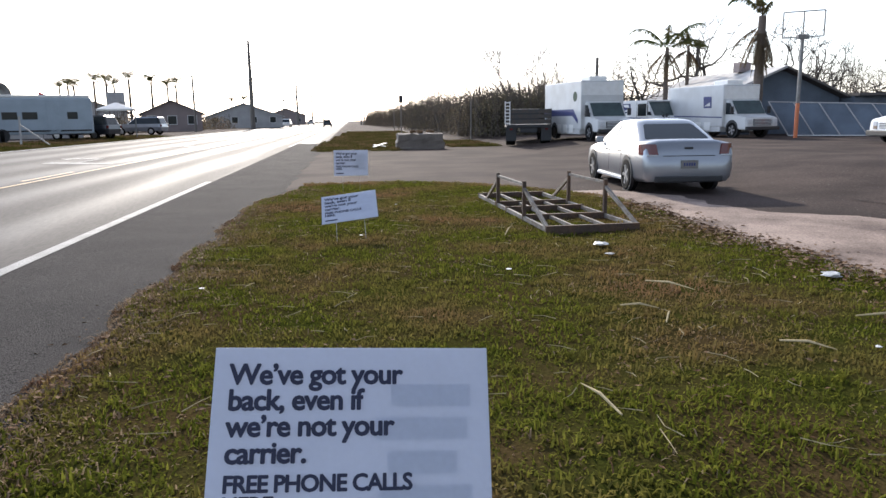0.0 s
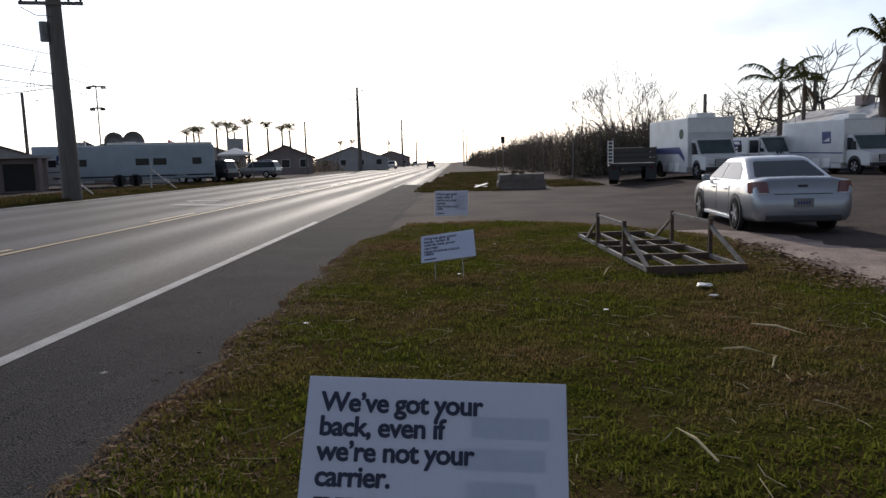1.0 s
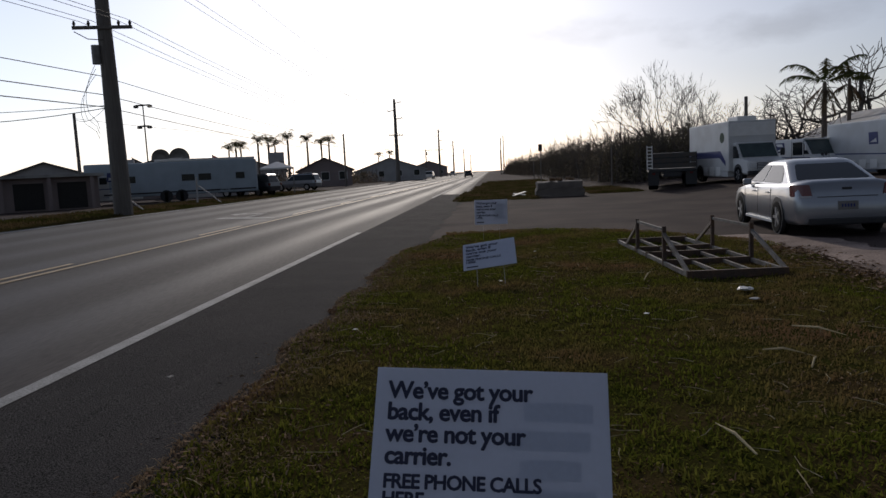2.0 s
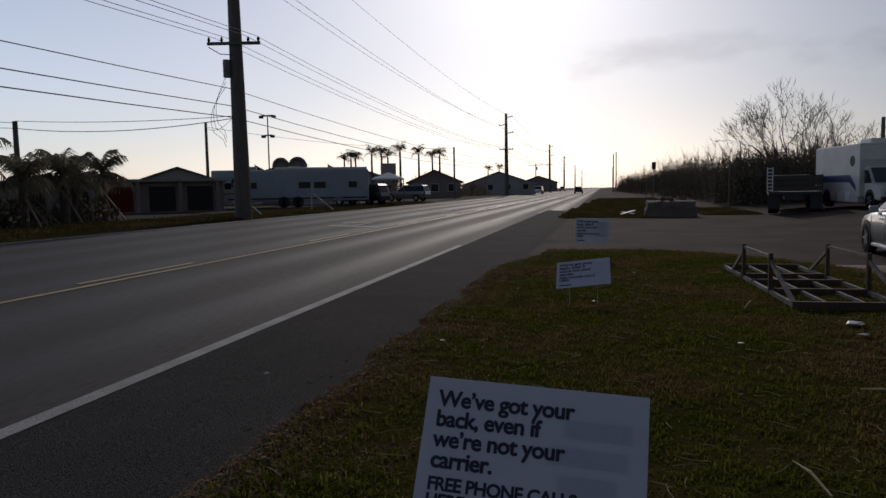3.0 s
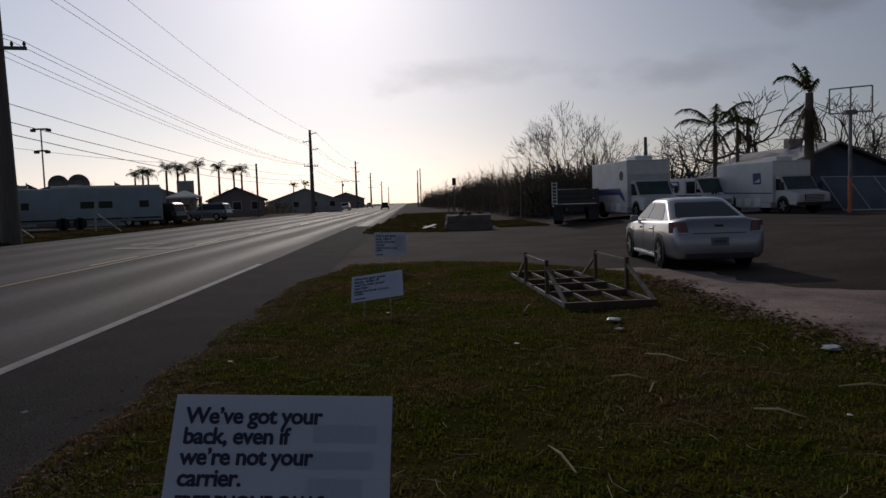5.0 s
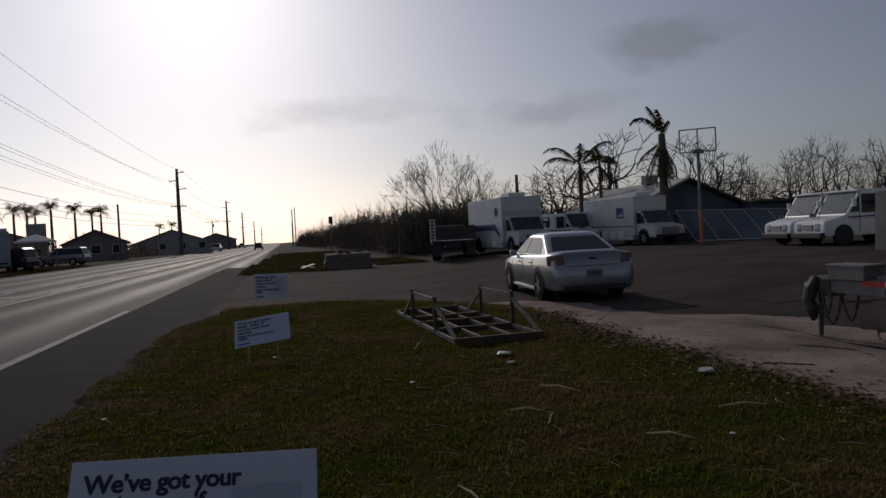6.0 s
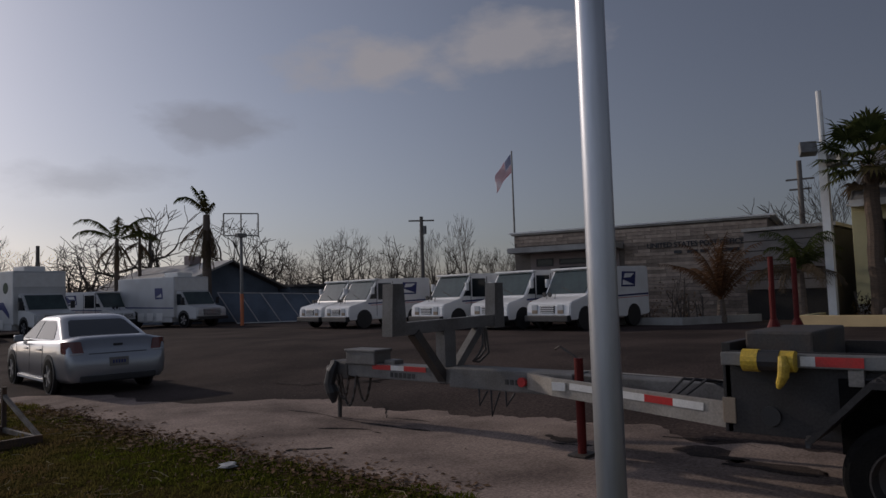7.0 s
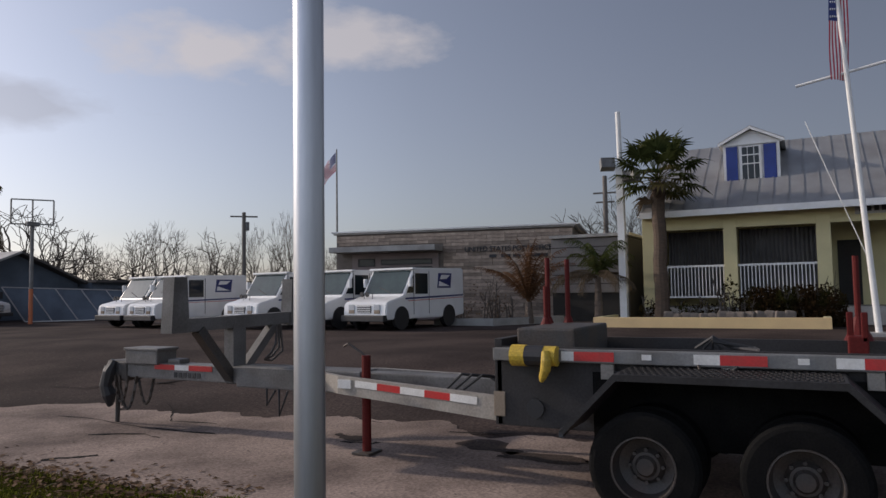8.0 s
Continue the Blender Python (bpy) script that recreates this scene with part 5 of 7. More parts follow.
# ---- basketball hoop ----
t = thing("basketball_hoop", pose(21.98, 32.95, 0.38, 0, 0, 0), "bare basketball backboard frame on an orange-footed pole", "basketball hoop")
bm = B()
tube(bm, [(0, 0, 0), (0, 0, 4.85)], 0.085, 12)
part("pole", bm, M_STEEL, t)
bm = B()
tube(bm, [(0, 0, 0), (0, 0, 1.7)], 0.094, 12)
part("painted_foot", bm, M_ORANGE, t)
bd = part("board_frame", beam(B(), (-0.75, 0.5, 4.85), (0.75, -0.5, 4.85), 0.05, 0.06), M_STEEL, t)
for p, q in (((-0.75, 0.5, 6.05), (0.75, -0.5, 6.05)), ((-0.75, 0.5, 4.85), (-0.75, 0.5, 6.05)), ((0.75, -0.5, 4.85), (0.75, -0.5, 6.05)), ((0, 0, 4.85), (0, 0, 6.05))):
    part("frame_bar", beam(B(), p, q, 0.05, 0.06), M_STEEL, bd)
bm = B()
box(bm, -0.3, 0.3, -0.12, 0.12, 4.75, 4.97, 0.03)
part("bracket", bm, M_STEEL, t)


# ---- yellow office with a metal roof ----
def yellow_house():
    t = thing("yellow_house", pose(26.5, 0.62, 0), "pale yellow porch house with a grey metal roof and dormer", "house")
    fl = 0.95
    yl, yr = 4.1, -12.0
    bm = B()
    box(bm, 2.6, 8.2, yr, yl, 0.2, 4.3)
    part("wall", bm, M_YELLOWWALL, t)
    bm = B()
    box(bm, -0.05, 2.6, yr, yl, 0.2, fl)
    part("porch_floor", bm, M_CONCRETE, t)
    bm = B()
    box(bm, 0.0, 0.25, yr, yl, 3.63, 4.22)
    part("porch_beam", bm, M_YELLOWWALL, t)
    bm = B()
    box(bm, 0.25, 2.6, yl - 0.25, yl, fl, 4.2)
    part("end_wall", bm, M_YELLOWWALL, t)
    for y, w in ((3.9, 0.4), (3.53, 0.3), (1.19, 0.42), (-1.6, 0.42), (-4.4, 0.42), (-7.2, 0.42), (-10, 0.42)):
        bm = B()
        box(bm, -0.02, 0.32, y - w / 2, y + w / 2, fl - 0.002, 3.93, 0.012)
        part("column", bm, M_YELLOWWALL, t)
    # corrugated storm panels behind the porch rail
    for a, b in ((3.36, 1.4), (0.98, -1.4)):
        bm = B()
        n = 36
        top = [(1.0 + 0.06 * (1 if k % 2 else -1), a + (b - a) * k / n) for k in range(n + 1)]
        for (x0, ya), (x1, yb) in zip(top, top[1:]):
            quadpatch(bm, [(x0, ya, 1.3), (x1, yb, 1.3), (x1, yb, 3.62), (x0, ya, 3.62)])
            quadpatch(bm, [(x1 + 0.01, yb, 1.3), (x0 + 0.01, ya, 1.3), (x0 + 0.01, ya, 3.62), (x1 + 0.01, yb, 3.62)])
        part("storm_panel", bm, M_STORM, t, "corrugated grey metal storm panel")
        part("porch_rail", beam(B(), (0.1, a, 2.36), (0.1, b, 2.36), 0.08, 0.07), M_WHITETRIM, t)
        part("porch_rail", beam(B(), (0.1, a, 1.3), (0.1, b, 1.3), 0.06, 0.06), M_WHITETRIM, t)
        base = None
        k = 0
        y = a - 0.08
        while y > b:
            if base is None:
                base = part("baluster", beam(B(), (0, 0, 1.3), (0, 0, 2.34), 0.045, 0.03), M_WHITETRIM, t)
                base.matrix_local = pose(0.1, y, 0)
            else:
                again("baluster", base, t, pose(0.1, y, 0))
            y -= 0.115
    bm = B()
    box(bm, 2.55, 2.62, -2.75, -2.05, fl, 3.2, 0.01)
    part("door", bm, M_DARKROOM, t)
    bm = B()
    box(bm, -0.03, 0.0, -3.75, -2.5, 3.85, 4.22)
    nb = part("number_board", bm, M_TARPROOF, t)
    bm = B()
    for k in range(5):
        box(bm, -0.045, -0.028, -2.75 - 0.2 * k, -2.62 - 0.2 * k, 3.93, 4.12)
    part("number_bars", bm, M_BLACK, nb)
    # roof, front slope with standing seams
    ex, ez, rx, rz = -0.75, 4.15, 4.0, 7.06
    bm = B()
    prism(bm, [(ex, ez), (rx, rz), (8.8, ez), (8.8, ez + 0.1), (rx, rz + 0.12), (ex, ez + 0.1)], yr - 0.4, yl - 0.1, "y")
    roof = part("roof", bm, M_METALROOF, t)
    seam = None
    y = yl - 0.14
    while y > yr:
        if seam is None:
            seam = part("seam", beam(B(), (ex, 0, ez + 0.125), (rx, 0, rz + 0.145), 0.02, 0.016), M_METALROOF, roof)
            seam.matrix_local = pose(0, y, 0)
        else:
            again("seam", seam, roof, pose(0, y, 0))
        y -= 0.46
    bm = B()
    box(bm, ex - 0.03, ex + 0.01, yr - 0.4, yl - 0.09, ez - 0.12, ez + 0.09)
    part("fascia", bm, M_WHITETRIM, roof)
    prism(bm2 := B(), [(ex + 0.05, ez - 0.06), (2.55, ez - 0.06), (2.55, ez - 0.02), (ex + 0.05, ez - 0.02)], yr - 0.2, yl, "y")
    part("porch_ceiling", bm2, M_WHITETRIM, t)
    # dormer
    dx = 1.15
    bm = B()
    box(bm, dx, dx + 2.4, -0.38, 1.36, 5.2, 6.72)
    dorm = part("dormer", bm, M_WHITETRIM, t)
    bm = B()
    prism(bm, [(-0.36, 6.722), (1.34, 6.722), (0.49, 7.14)], dx, dx + 2.4, "x")
    part("gable", bm, M_WHITETRIM, dorm)
    bm = B()
    for a, b in (((-0.58, 6.66), (0.49, 7.20)), ((1.56, 6.66), (0.49, 7.20))):
        prism(bm, [a, b, (b[0], b[1] + 0.07), (a[0], a[1] + 0.07)], dx - 0.18, dx + 2.9, "x")
    part("dormer_roof", bm, M_METALROOF, dorm)
    bm = B()
    for a, b in (((-0.58, 6.60), (0.49, 7.14)), ((1.56, 6.60), (0.49, 7.14))):
        prism(bm, [a, b, (b[0], b[1] + 0.09), (a[0], a[1] + 0.09)], dx - 0.2, dx - 0.17, "x")
    box(bm, dx - 0.06, dx - 0.01, -0.5, 1.48, 6.62, 6.71)
    box(bm, dx - 0.05, dx - 0.005, -0.42, -0.32, 5.25, 6.62)
    box(bm, dx - 0.05, dx - 0.005, 1.30, 1.40, 5.25, 6.62)
    box(bm, dx - 0.08, dx - 0.005, -0.45, 1.42, 5.16, 5.28)
    part("dormer_trim", bm, M_WHITETRIM, dorm)
    for y0, y1 in ((0.93, 1.31), (-0.31, 0.09)):
        bm = B()
        box(bm, dx - 0.07, dx - 0.015, y0, y1, 5.30, 6.58, 0.01)
        sh = part("shutter", bm, M_SHUTTER, dorm, "bright blue shutter")
    bm = B()
    box(bm, dx - 0.03, dx - 0.01, 0.17, 0.86, 5.30, 6.58)
    win = part("window", bm, M_GLASS, dorm)
    bm = B()
    for y in (0.2, 0.40, 0.61, 0.83):
        w = 0.04 if y in (0.2, 0.83) else 0.011
        box(bm, dx - 0.05, dx - 0.03, y - w, y + w, 5.30, 6.58)
    for z in (5.34, 5.94, 6.25, 6.55):
        box(bm, dx - 0.052, dx - 0.032, 0.17, 0.86, z - 0.018, z + 0.018)
    part("window_frame", bm, M_WHITETRIM, win)
    return t


yellow_house()

t = thing("planter_wall", pose(23.7, 0.56, gz(24)), "low pale yellow masonry planter wall", "planter")
# front face in the brighter sunlit colour, end walls in plain stucco
bm = B()
box(bm, 0, 0.2, -1.6, 5.25, -0.05, 0.32, 0.012)
part("front_wall", bm, M_PLANTER, t)
for y in (-1.6, 5.05):
    bm = B()
    box(bm, 0.205, 2.6, y, y + 0.2, -0.05, 0.32, 0.012)
    part("end_wall", bm, M_YELLOWWALL, t)
bm = B()
box(bm, 0.21, 2.6, -1.38, 5.03, -0.02, 0.24)
part("soil", bm, M_SOIL, t)
bm = B()
for k in range(14):
    y = 3.0 - 0.27 * k
    box(bm, -0.14, 0.14, -0.16, 0.16, 0, 0.18 + 0.1 * random.random(), 0.07, pose(0.7 + 0.1 * random.random(), y, 0.24, 8 * random.random(), 0, random.uniform(-30, 30)))
tagged(part("rock_edging", bm, M_MORTAR, t), kind="stuff")

# ---- post office ----
po = thing("post_office", pose(27.4, 18.9, -0.08, 0, 0, 12.3) @ pose(0, -18.9, 0), "low flat-roofed post office of long narrow stone courses", "building")
bm = B()
box(bm, 0.06, 9.0, 8.0, 18.8, 0.2, 4.38)
po_wall = part("wall", bm, M_MORTAR, po)
bm = B()
box(bm, -0.08, 9.1, 7.9, 18.9, 4.385, 4.458, 0.01)
part("parapet", bm, M_CONCRETE, po)
bm = B()
box(bm, -0.16, 9.24, 7.71, 18.99, 4.46, 4.53, 0.01)
part("coping", bm, M_WHITETRIM, po)
bm = B()
box(bm, -1.3, 0.0, 13.7, 18.6, 3.50, 3.74, 0.02)
part("canopy", bm, M_CONCRETE, po)
bm = B()
box(bm, -0.02, 0.05, 13.9, 18.0, 0.5, 3.48)
part("entrance_front", bm, M_PINKWALL, po)
for y0, y1, z0, z1 in ((16.9, 17.7, 2.9, 3.25), (14.2, 16.6, 2.95, 3.2), (14.2, 16.6, 0.7, 2.85)):
    bm = B()
    box(bm, -0.05, -0.015, y0, y1, z0, z1)
    w = part("window", bm, M_GLASS, po)
    bm = B()
    for a, b, c, d in ((y0, y1, z0, z0 + 0.05), (y0, y1, z1 - 0.05, z1), (y0, y0 + 0.05, z0, z1), (y1 - 0.05, y1, z0, z1)):
        box(bm, -0.07, -0.051, a, b, c, d)
    part("window_frame", bm, M_BLACK, w)
front = pose(0, 0, 0, 90, 0, -90)
lettering("UNITED STATES POST OFFICE", 0.30, M_BLACK, po, pose(-0.075, 12.7, 3.44) @ front, 0.012, 0.007, "building_lettering", 0.95)
for k, w in enumerate((0.3, 0.4, 0.32, 0.62, 0.45)):
    y = 11.6 - 0.52 * k
    bm = B()
    box(bm, -0.075, -0.05, y - w, y, 3.16, 3.29)
    part("address_bar", bm, M_BLACK, po)
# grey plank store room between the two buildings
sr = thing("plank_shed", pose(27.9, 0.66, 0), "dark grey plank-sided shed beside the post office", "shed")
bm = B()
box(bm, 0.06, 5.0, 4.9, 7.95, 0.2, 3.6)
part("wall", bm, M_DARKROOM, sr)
for k in range(6):
    bm = B()
    box(bm, 0.0, 0.05, 4.9, 7.95, 1.5 + 0.36 * k, 1.83 + 0.36 * k, 0.008)
    part("plank", bm, M_GREYWALL, sr)
bm = B()
box(bm, -0.15, 5.1, 4.8, 7.98, 3.66, 3.78)
part("roof", bm, M_CONCRETE, sr)

t = thing("stone_planter", pose(24.0, 0.3, gz(24) - 0.1), "low pale concrete planter with dead plants", "planter")
bm = B()
box(bm, 0, 0.18, 9.2, 11.6, -0.05, 0.36, 0.012)
part("front_wall", bm, M_CONCRETE, t)
bm = B()
prism(bm, [(0.0, 9.19), (0.18, 9.19), (3.0, 7.75), (3.0, 7.55)], -0.05, 0.36, "z")
part("end_wall", bm, M_CONCRETE, t)
bm = B()
box(bm, 0.2, 2.9, 9.25, 11.6, -0.02, 0.25)
part("soil", bm, M_SOIL, t)


# stone courses of the post office front, laid last
stones = {}
course = 0
z = 0.42
while z < 4.25:
    rng = random.Random(900 + course)
    high = 0.15
    y = 8.02
    last = 13.68 if z < 3.72 else 18.78
    while y < last:
        key = rng.choice((0.55, 0.8, 1.05, 1.3))
        ln = min(key, last - y)
        if ln > 0.2:
            if abs(ln - key) > 0.001 or key not in stones:
                bm = B()
                box(bm, 0.0, 0.07, 0.006, ln - 0.006, 0.008, high - 0.008)
                ob = part("stone", bm, M_STONE, po_wall)
                if abs(ln - key) <= 0.001:
                    stones[key] = ob
                ob.matrix_local = pose(-0.012 + 0.02 * rng.random(), y, z)
            else:
                again("stone", stones[key], po_wall, pose(-0.012 + 0.02 * rng.random(), y, z))
        y += key
    z += high
    course += 1


# ---- bare trees, palms, thicket ----
def bare_tree(name, m, high, seed, label, spread=0.5, levels=6, group="", crook=0.13, least=0.012, girth=0.021):
    """A leafless tree: a short trunk, rising limbs that fork again and again, fine twigs at the rim."""
    rng = random.Random(seed)
    t = thing(name, m, label, "tree", group)
    trunk, twigs = B(), B()

    def grow(p, d, length, r, level):
        n = 5 if level < 3 else 3
        pts, radii, ways = [p], [r], [d]
        q, way = p, d
        for k in range(n):
            way = (way + Vector((rng.gauss(0, 1), rng.gauss(0, 1), rng.gauss(0, 0.7))) * crook + Vector((0, 0, 0.07 if level else 0))).normalized()
            q = q + way * (length / n)
            pts.append(q)
            radii.append(max(least * 0.6, r * (1 - 0.3 * (k + 1) / n)))
            ways.append(way)
        tube(trunk if level == 0 else twigs, pts, radii, 7 if level == 0 else (5 if level < 3 else 3), level < 2)
        if level >= levels - 1:
            return
        forks = rng.choice((4, 5)) if level == 0 else rng.choice((2, 2, 3))
        turn = rng.uniform(0, 6.283)
        for k in range(forks + (1 if level in (1, 2) else 0)):
            i = n if k < forks else rng.randint(2, n - 1)
            a = turn + 6.283 * k / forks + rng.uniform(-0.4, 0.4)
            side = ways[i].orthogonal().normalized()
            side = side * math.cos(a) + ways[i].cross(side) * math.sin(a)
            e = spread * rng.uniform(0.6, 1.35) * (1.25 if level == 0 else 1.0)
            nd = ways[i] * math.cos(e) + side * math.sin(e)
            grow(pts[i], nd, length * (rng.uniform(1.1, 1.5) if level == 0 else rng.uniform(0.62, 0.86)), max(radii[i] * rng.uniform(0.55, 0.75), least), level + 1)

    grow(Vector((0, 0, -0.1)), Vector((rng.uniform(-0.1, 0.1), rng.uniform(-0.1, 0.1), 1)), high * 0.2, high * girth, 0)
    part("trunk", trunk, M_BARK, t)
    tagged(part("crown", twigs, M_BARK, t), kind="stuff")
    return t


def frond(bm, start, a, length, rise, droop, rng, leaflets=22, leaf=0.45, wind=(0, 0), wide=0.022):
    """A palm frond: a rib that arches over, with hanging leaflets on both sides."""
    pts = []
    p = Vector(start)
    for k in range(7):
        u = k / 6
        e = rise - droop * u * u
        d = Vector((math.cos(a) * math.cos(e) + wind[0] * u, math.sin(a) * math.cos(e) + wind[1] * u, math.sin(e)))
        pts.append(p.copy())
        p = p + d.normalized() * length / 6
    tube(bm, pts, [0.03 * (1 - 0.8 * k / 6) for k in range(7)], 3, False)
    for k in range(leaflets):
        u = 0.12 + 0.86 * k / leaflets
        i = min(5, int(u * 6))
        base = pts[i].lerp(pts[i + 1], u * 6 - i)
        along = (pts[i + 1] - pts[i]).normalized()
        side = along.cross(Vector((0, 0, 1))).normalized()
        ln = leaf * (0.5 + math.sin(math.pi * min(1, u * 0.9 + 0.08)) * 0.7) * rng.uniform(0.8, 1.15)
        for s in (-1, 1):
            if rng.random() < 0.08:
                continue
            tip = base + (side * s * 0.75 + along * 0.55 + Vector((0, 0, -0.55 - 0.5 * rng.random()))).normalized() * ln
            w = along * wide
            bm.faces.new([bm.verts.new(v) for v in (base - w, base + w, tip)])


def palm(name, m, high, seed, label, fronds=14, length=2.0, r=0.16, droop=1.9, rise=1.0, wind=(0, 0), dead=0.3, lean=0.0, group="", leaf=0.5, leaflets=22, plan=None, wide=0.022, green=None):
    rng = random.Random(seed)
    t = thing(name, m, label, "palm tree", group)
    bm = B()
    n = 14
    pts = [(lean * (k / n) ** 2 * high, 0, high * k / n - (0.1 if k == 0 else 0)) for k in range(n + 1)]
    tube(bm, pts, [r * (1.25 - 0.45 * k / n) * (1.05 if k % 2 else 0.97) for k in range(n + 1)], 10)
    part("trunk", bm, M_PALMBARK, t)
    top = Vector(pts[-1])
    live, dry = B(), B()
    for deg, ln, up, bend, drop in plan or ():
        frond(live if up > 0 else dry, top + Vector((0, 0, -drop)), radians(deg), ln, up, bend, rng, 40, leaf * 1.05, wind, 0.038)
    for k in range(0 if plan else fronds):
        a = 6.283 * k / fronds * 1.618 * 2 + rng.uniform(-0.2, 0.2)
        isdry = rng.random() < dead
        frond(dry if isdry else live, top + Vector((0, 0, rng.uniform(-0.1, 0.15))), a, length * rng.uniform(0.75, 1.1), (rise if not isdry else rise - 1.1) * rng.uniform(0.5, 1.15), droop * rng.uniform(0.8, 1.2), rng, leaflets, leaf, wind, wide)
    tagged(part("crown", live, green or M_FROND, t), kind="stuff")
    if dry.verts:
        tagged(part("dead_fronds", dry, green or M_DRYFROND, t, "hanging brown dead fronds"), kind="stuff")
    else:
        dry.free()
    return t


def fan_palm(m, high, seed, label):
    rng = random.Random(seed)
    t = thing("fan_palm", m, label, "palm tree")
    bm = B()
    n = 16
    tube(bm, [(0.03 * math.sin(k), 0.02 * math.cos(k), high * k / n) for k in range(n + 1)], [(0.225 if k % 2 else 0.21) * (1.15 - 0.2 * k / n) for k in range(n + 1)], 12)
    part("trunk", bm, M_FANTRUNK, t)
    live, dry = B(), B()
    for k in range(30):
        a = k * 2.39996
        e = 1.25 - 1.9 * k / 30 + rng.uniform(-0.1, 0.1)
        bm = live if e > -0.5 else dry
        d = Vector((math.cos(a) * math.cos(e), math.sin(a) * math.cos(e), math.sin(e)))
        top = Vector((0, 0, high + 0.1))
        stem = rng.uniform(0.85, 1.25)
        hub = top + d * stem
        beam(bm, top, hub, 0.03, 0.02)
        side = d.cross(Vector((0, 0, 1))).normalized()
        upv = side.cross(d).normalized()
        for j in range(22):
            b = radians(-125 + 250 * j / 21)
            way = d * math.cos(b) + side * math.sin(b)
            ln = rng.uniform(0.6, 0.95) * (0.75 + 0.25 * math.cos(b))
            mid = hub + way * ln * 0.6 + upv * 0.03
            tip = hub + way * ln + Vector((0, 0, -0.10 - 0.12 * rng.random()))
            w = (side * math.cos(b) - d * math.sin(b)) * 0.05
            vs = [bm.verts.new(v) for v in (hub, mid + w, tip, mid - w)]
            bm.faces.new(vs)
    tagged(part("crown", live, M_FROND, t), kind="stuff")
    tagged(part("dead_fronds", dry, M_DRYFROND, t), kind="stuff")
    bm = B()
    for k in range(40):
        a, z = rng.uniform(0, 6.28), rng.uniform(high - 0.7, high)
        beam(bm, (0.19 * math.cos(a), 0.19 * math.sin(a), z), (0.27 * math.cos(a), 0.27 * math.sin(a), z + 0.18), 0.05, 0.02)
    tagged(part("boots", bm, M_FANTRUNK, t), kind="stuff")
    return t


def scrub(name, spots, label, seed, stems=26, leaves=90, leaf=0.16, leaf_mat_=None):
    """A thicket of thin bare stems with scattered small leaves. spots: x, y, half-width, height."""
    rng = np.random.default_rng(seed)
    vs, fs, lv, lf = [], [], [], []
    for x, y, w, h in spots:
        z0 = gz(x)
        for k in range(stems):
            a, rr = rng.uniform(0, 6.283), w * math.sqrt(rng.random())
            px_, py_ = x + rr * math.cos(a), y + rr * math.sin(a)
            hh = h * rng.uniform(0.4, 1.05) * (1.2 if rng.random() < 0.08 else 1)
            p = np.array((px_, py_, z0))
            d = np.array((rng.normal(0, 0.16), rng.normal(0, 0.16), 1.0))
            r = rng.uniform(0.02, 0.055)
            segs = [(p, d, hh, r)]
            for q in range(7):
                u = rng.uniform(0.25, 0.95)
                segs.append((p + d * hh * u, np.array((rng.normal(0, 0.6), rng.normal(0, 0.6), 0.8)), hh * rng.uniform(0.15, 0.35), r * 0.5))
            for b, dd, ln, rd in segs:
                e = b + dd / np.linalg.norm(dd) * ln
                i = len(vs)
                for c, rad in ((b, rd), (e, rd * 0.3)):
                    for g in range(3):
                        an = g * 2.094
                        vs.append((c[0] + rad * math.cos(an), c[1] + rad * math.sin(an), c[2]))
                for g in range(3):
                    fs.append((i + g, i + (g + 1) % 3, i + 3 + (g + 1) % 3, i + 3 + g))
        for k in range(leaves):
            a, rr = rng.uniform(0, 6.283), w * math.sqrt(rng.random())
            zz = z0 + h * (0.02 + 0.93 * rng.random() ** 1.25) * (1 - 0.35 * (rr / w) ** 2)
            c = np.array((x + rr * math.cos(a), y + rr * math.sin(a), zz))
            s = leaf * rng.uniform(0.6, 1.6)
            o1, o2 = rng.normal(0, 1, 3), rng.normal(0, 1, 3)
            o1, o2 = o1 / np.linalg.norm(o1) * s, o2 / np.linalg.norm(o2) * s
            i = len(lv)
            lv += [tuple(c), tuple(c + o1), tuple(c + o1 * 0.6 + o2 * 0.7), tuple(c + o2 * 0.5)]
            lf.append((i, i + 1, i + 2, i + 3))
    me = bpy.data.meshes.new(name)
    n = len(vs)
    me.from_pydata(vs + lv, [], fs + [tuple(i + n for i in f) for f in lf])
    me.materials.append(M_BARK)
    me.materials.append(leaf_mat_ or M_BRUSH)
    for p in me.polygons[len(fs):]:
        p.material_index = 1
    return tagged(new(name, me), label, "thicket", kind="stuff")


R = random.Random(5)
# storm-stripped thicket along the road's right side
spots = []
for k in range(120):
    y = 56 + 200 * (k / 120) ** 1.5
    x = 10.5 - 0.030 * (y - 56) + R.uniform(0, 9)
    spots.append((x, y + R.uniform(-2, 2), R.uniform(1.6, 3.0), R.uniform(2.6, 4.7) * (1.0 if y < 90 else 1.25)))
for k in range(44):
    spots.append((R.uniform(10, 23), R.uniform(50, 62), R.uniform(1.6, 2.6), R.uniform(2.6, 4.0)))
scrub("thicket", spots, "dense storm-stripped brown thicket beside the road", 11, 26, 800, 0.12)
spots = []
for k in range(90):
    a = radians(-18 - 46 * k / 90 + R.uniform(-0.5, 0.5))
    d = R.uniform(66, 92)
    spots.append((-math.sin(a) * d, math.cos(a) * d, R.uniform(2.0, 3.4), R.uniform(1.9, 3.4)))
scrub("far_thicket", spots, "far line of bare grey storm-stripped brush", 12, 16, 700, 0.14)
spots = []
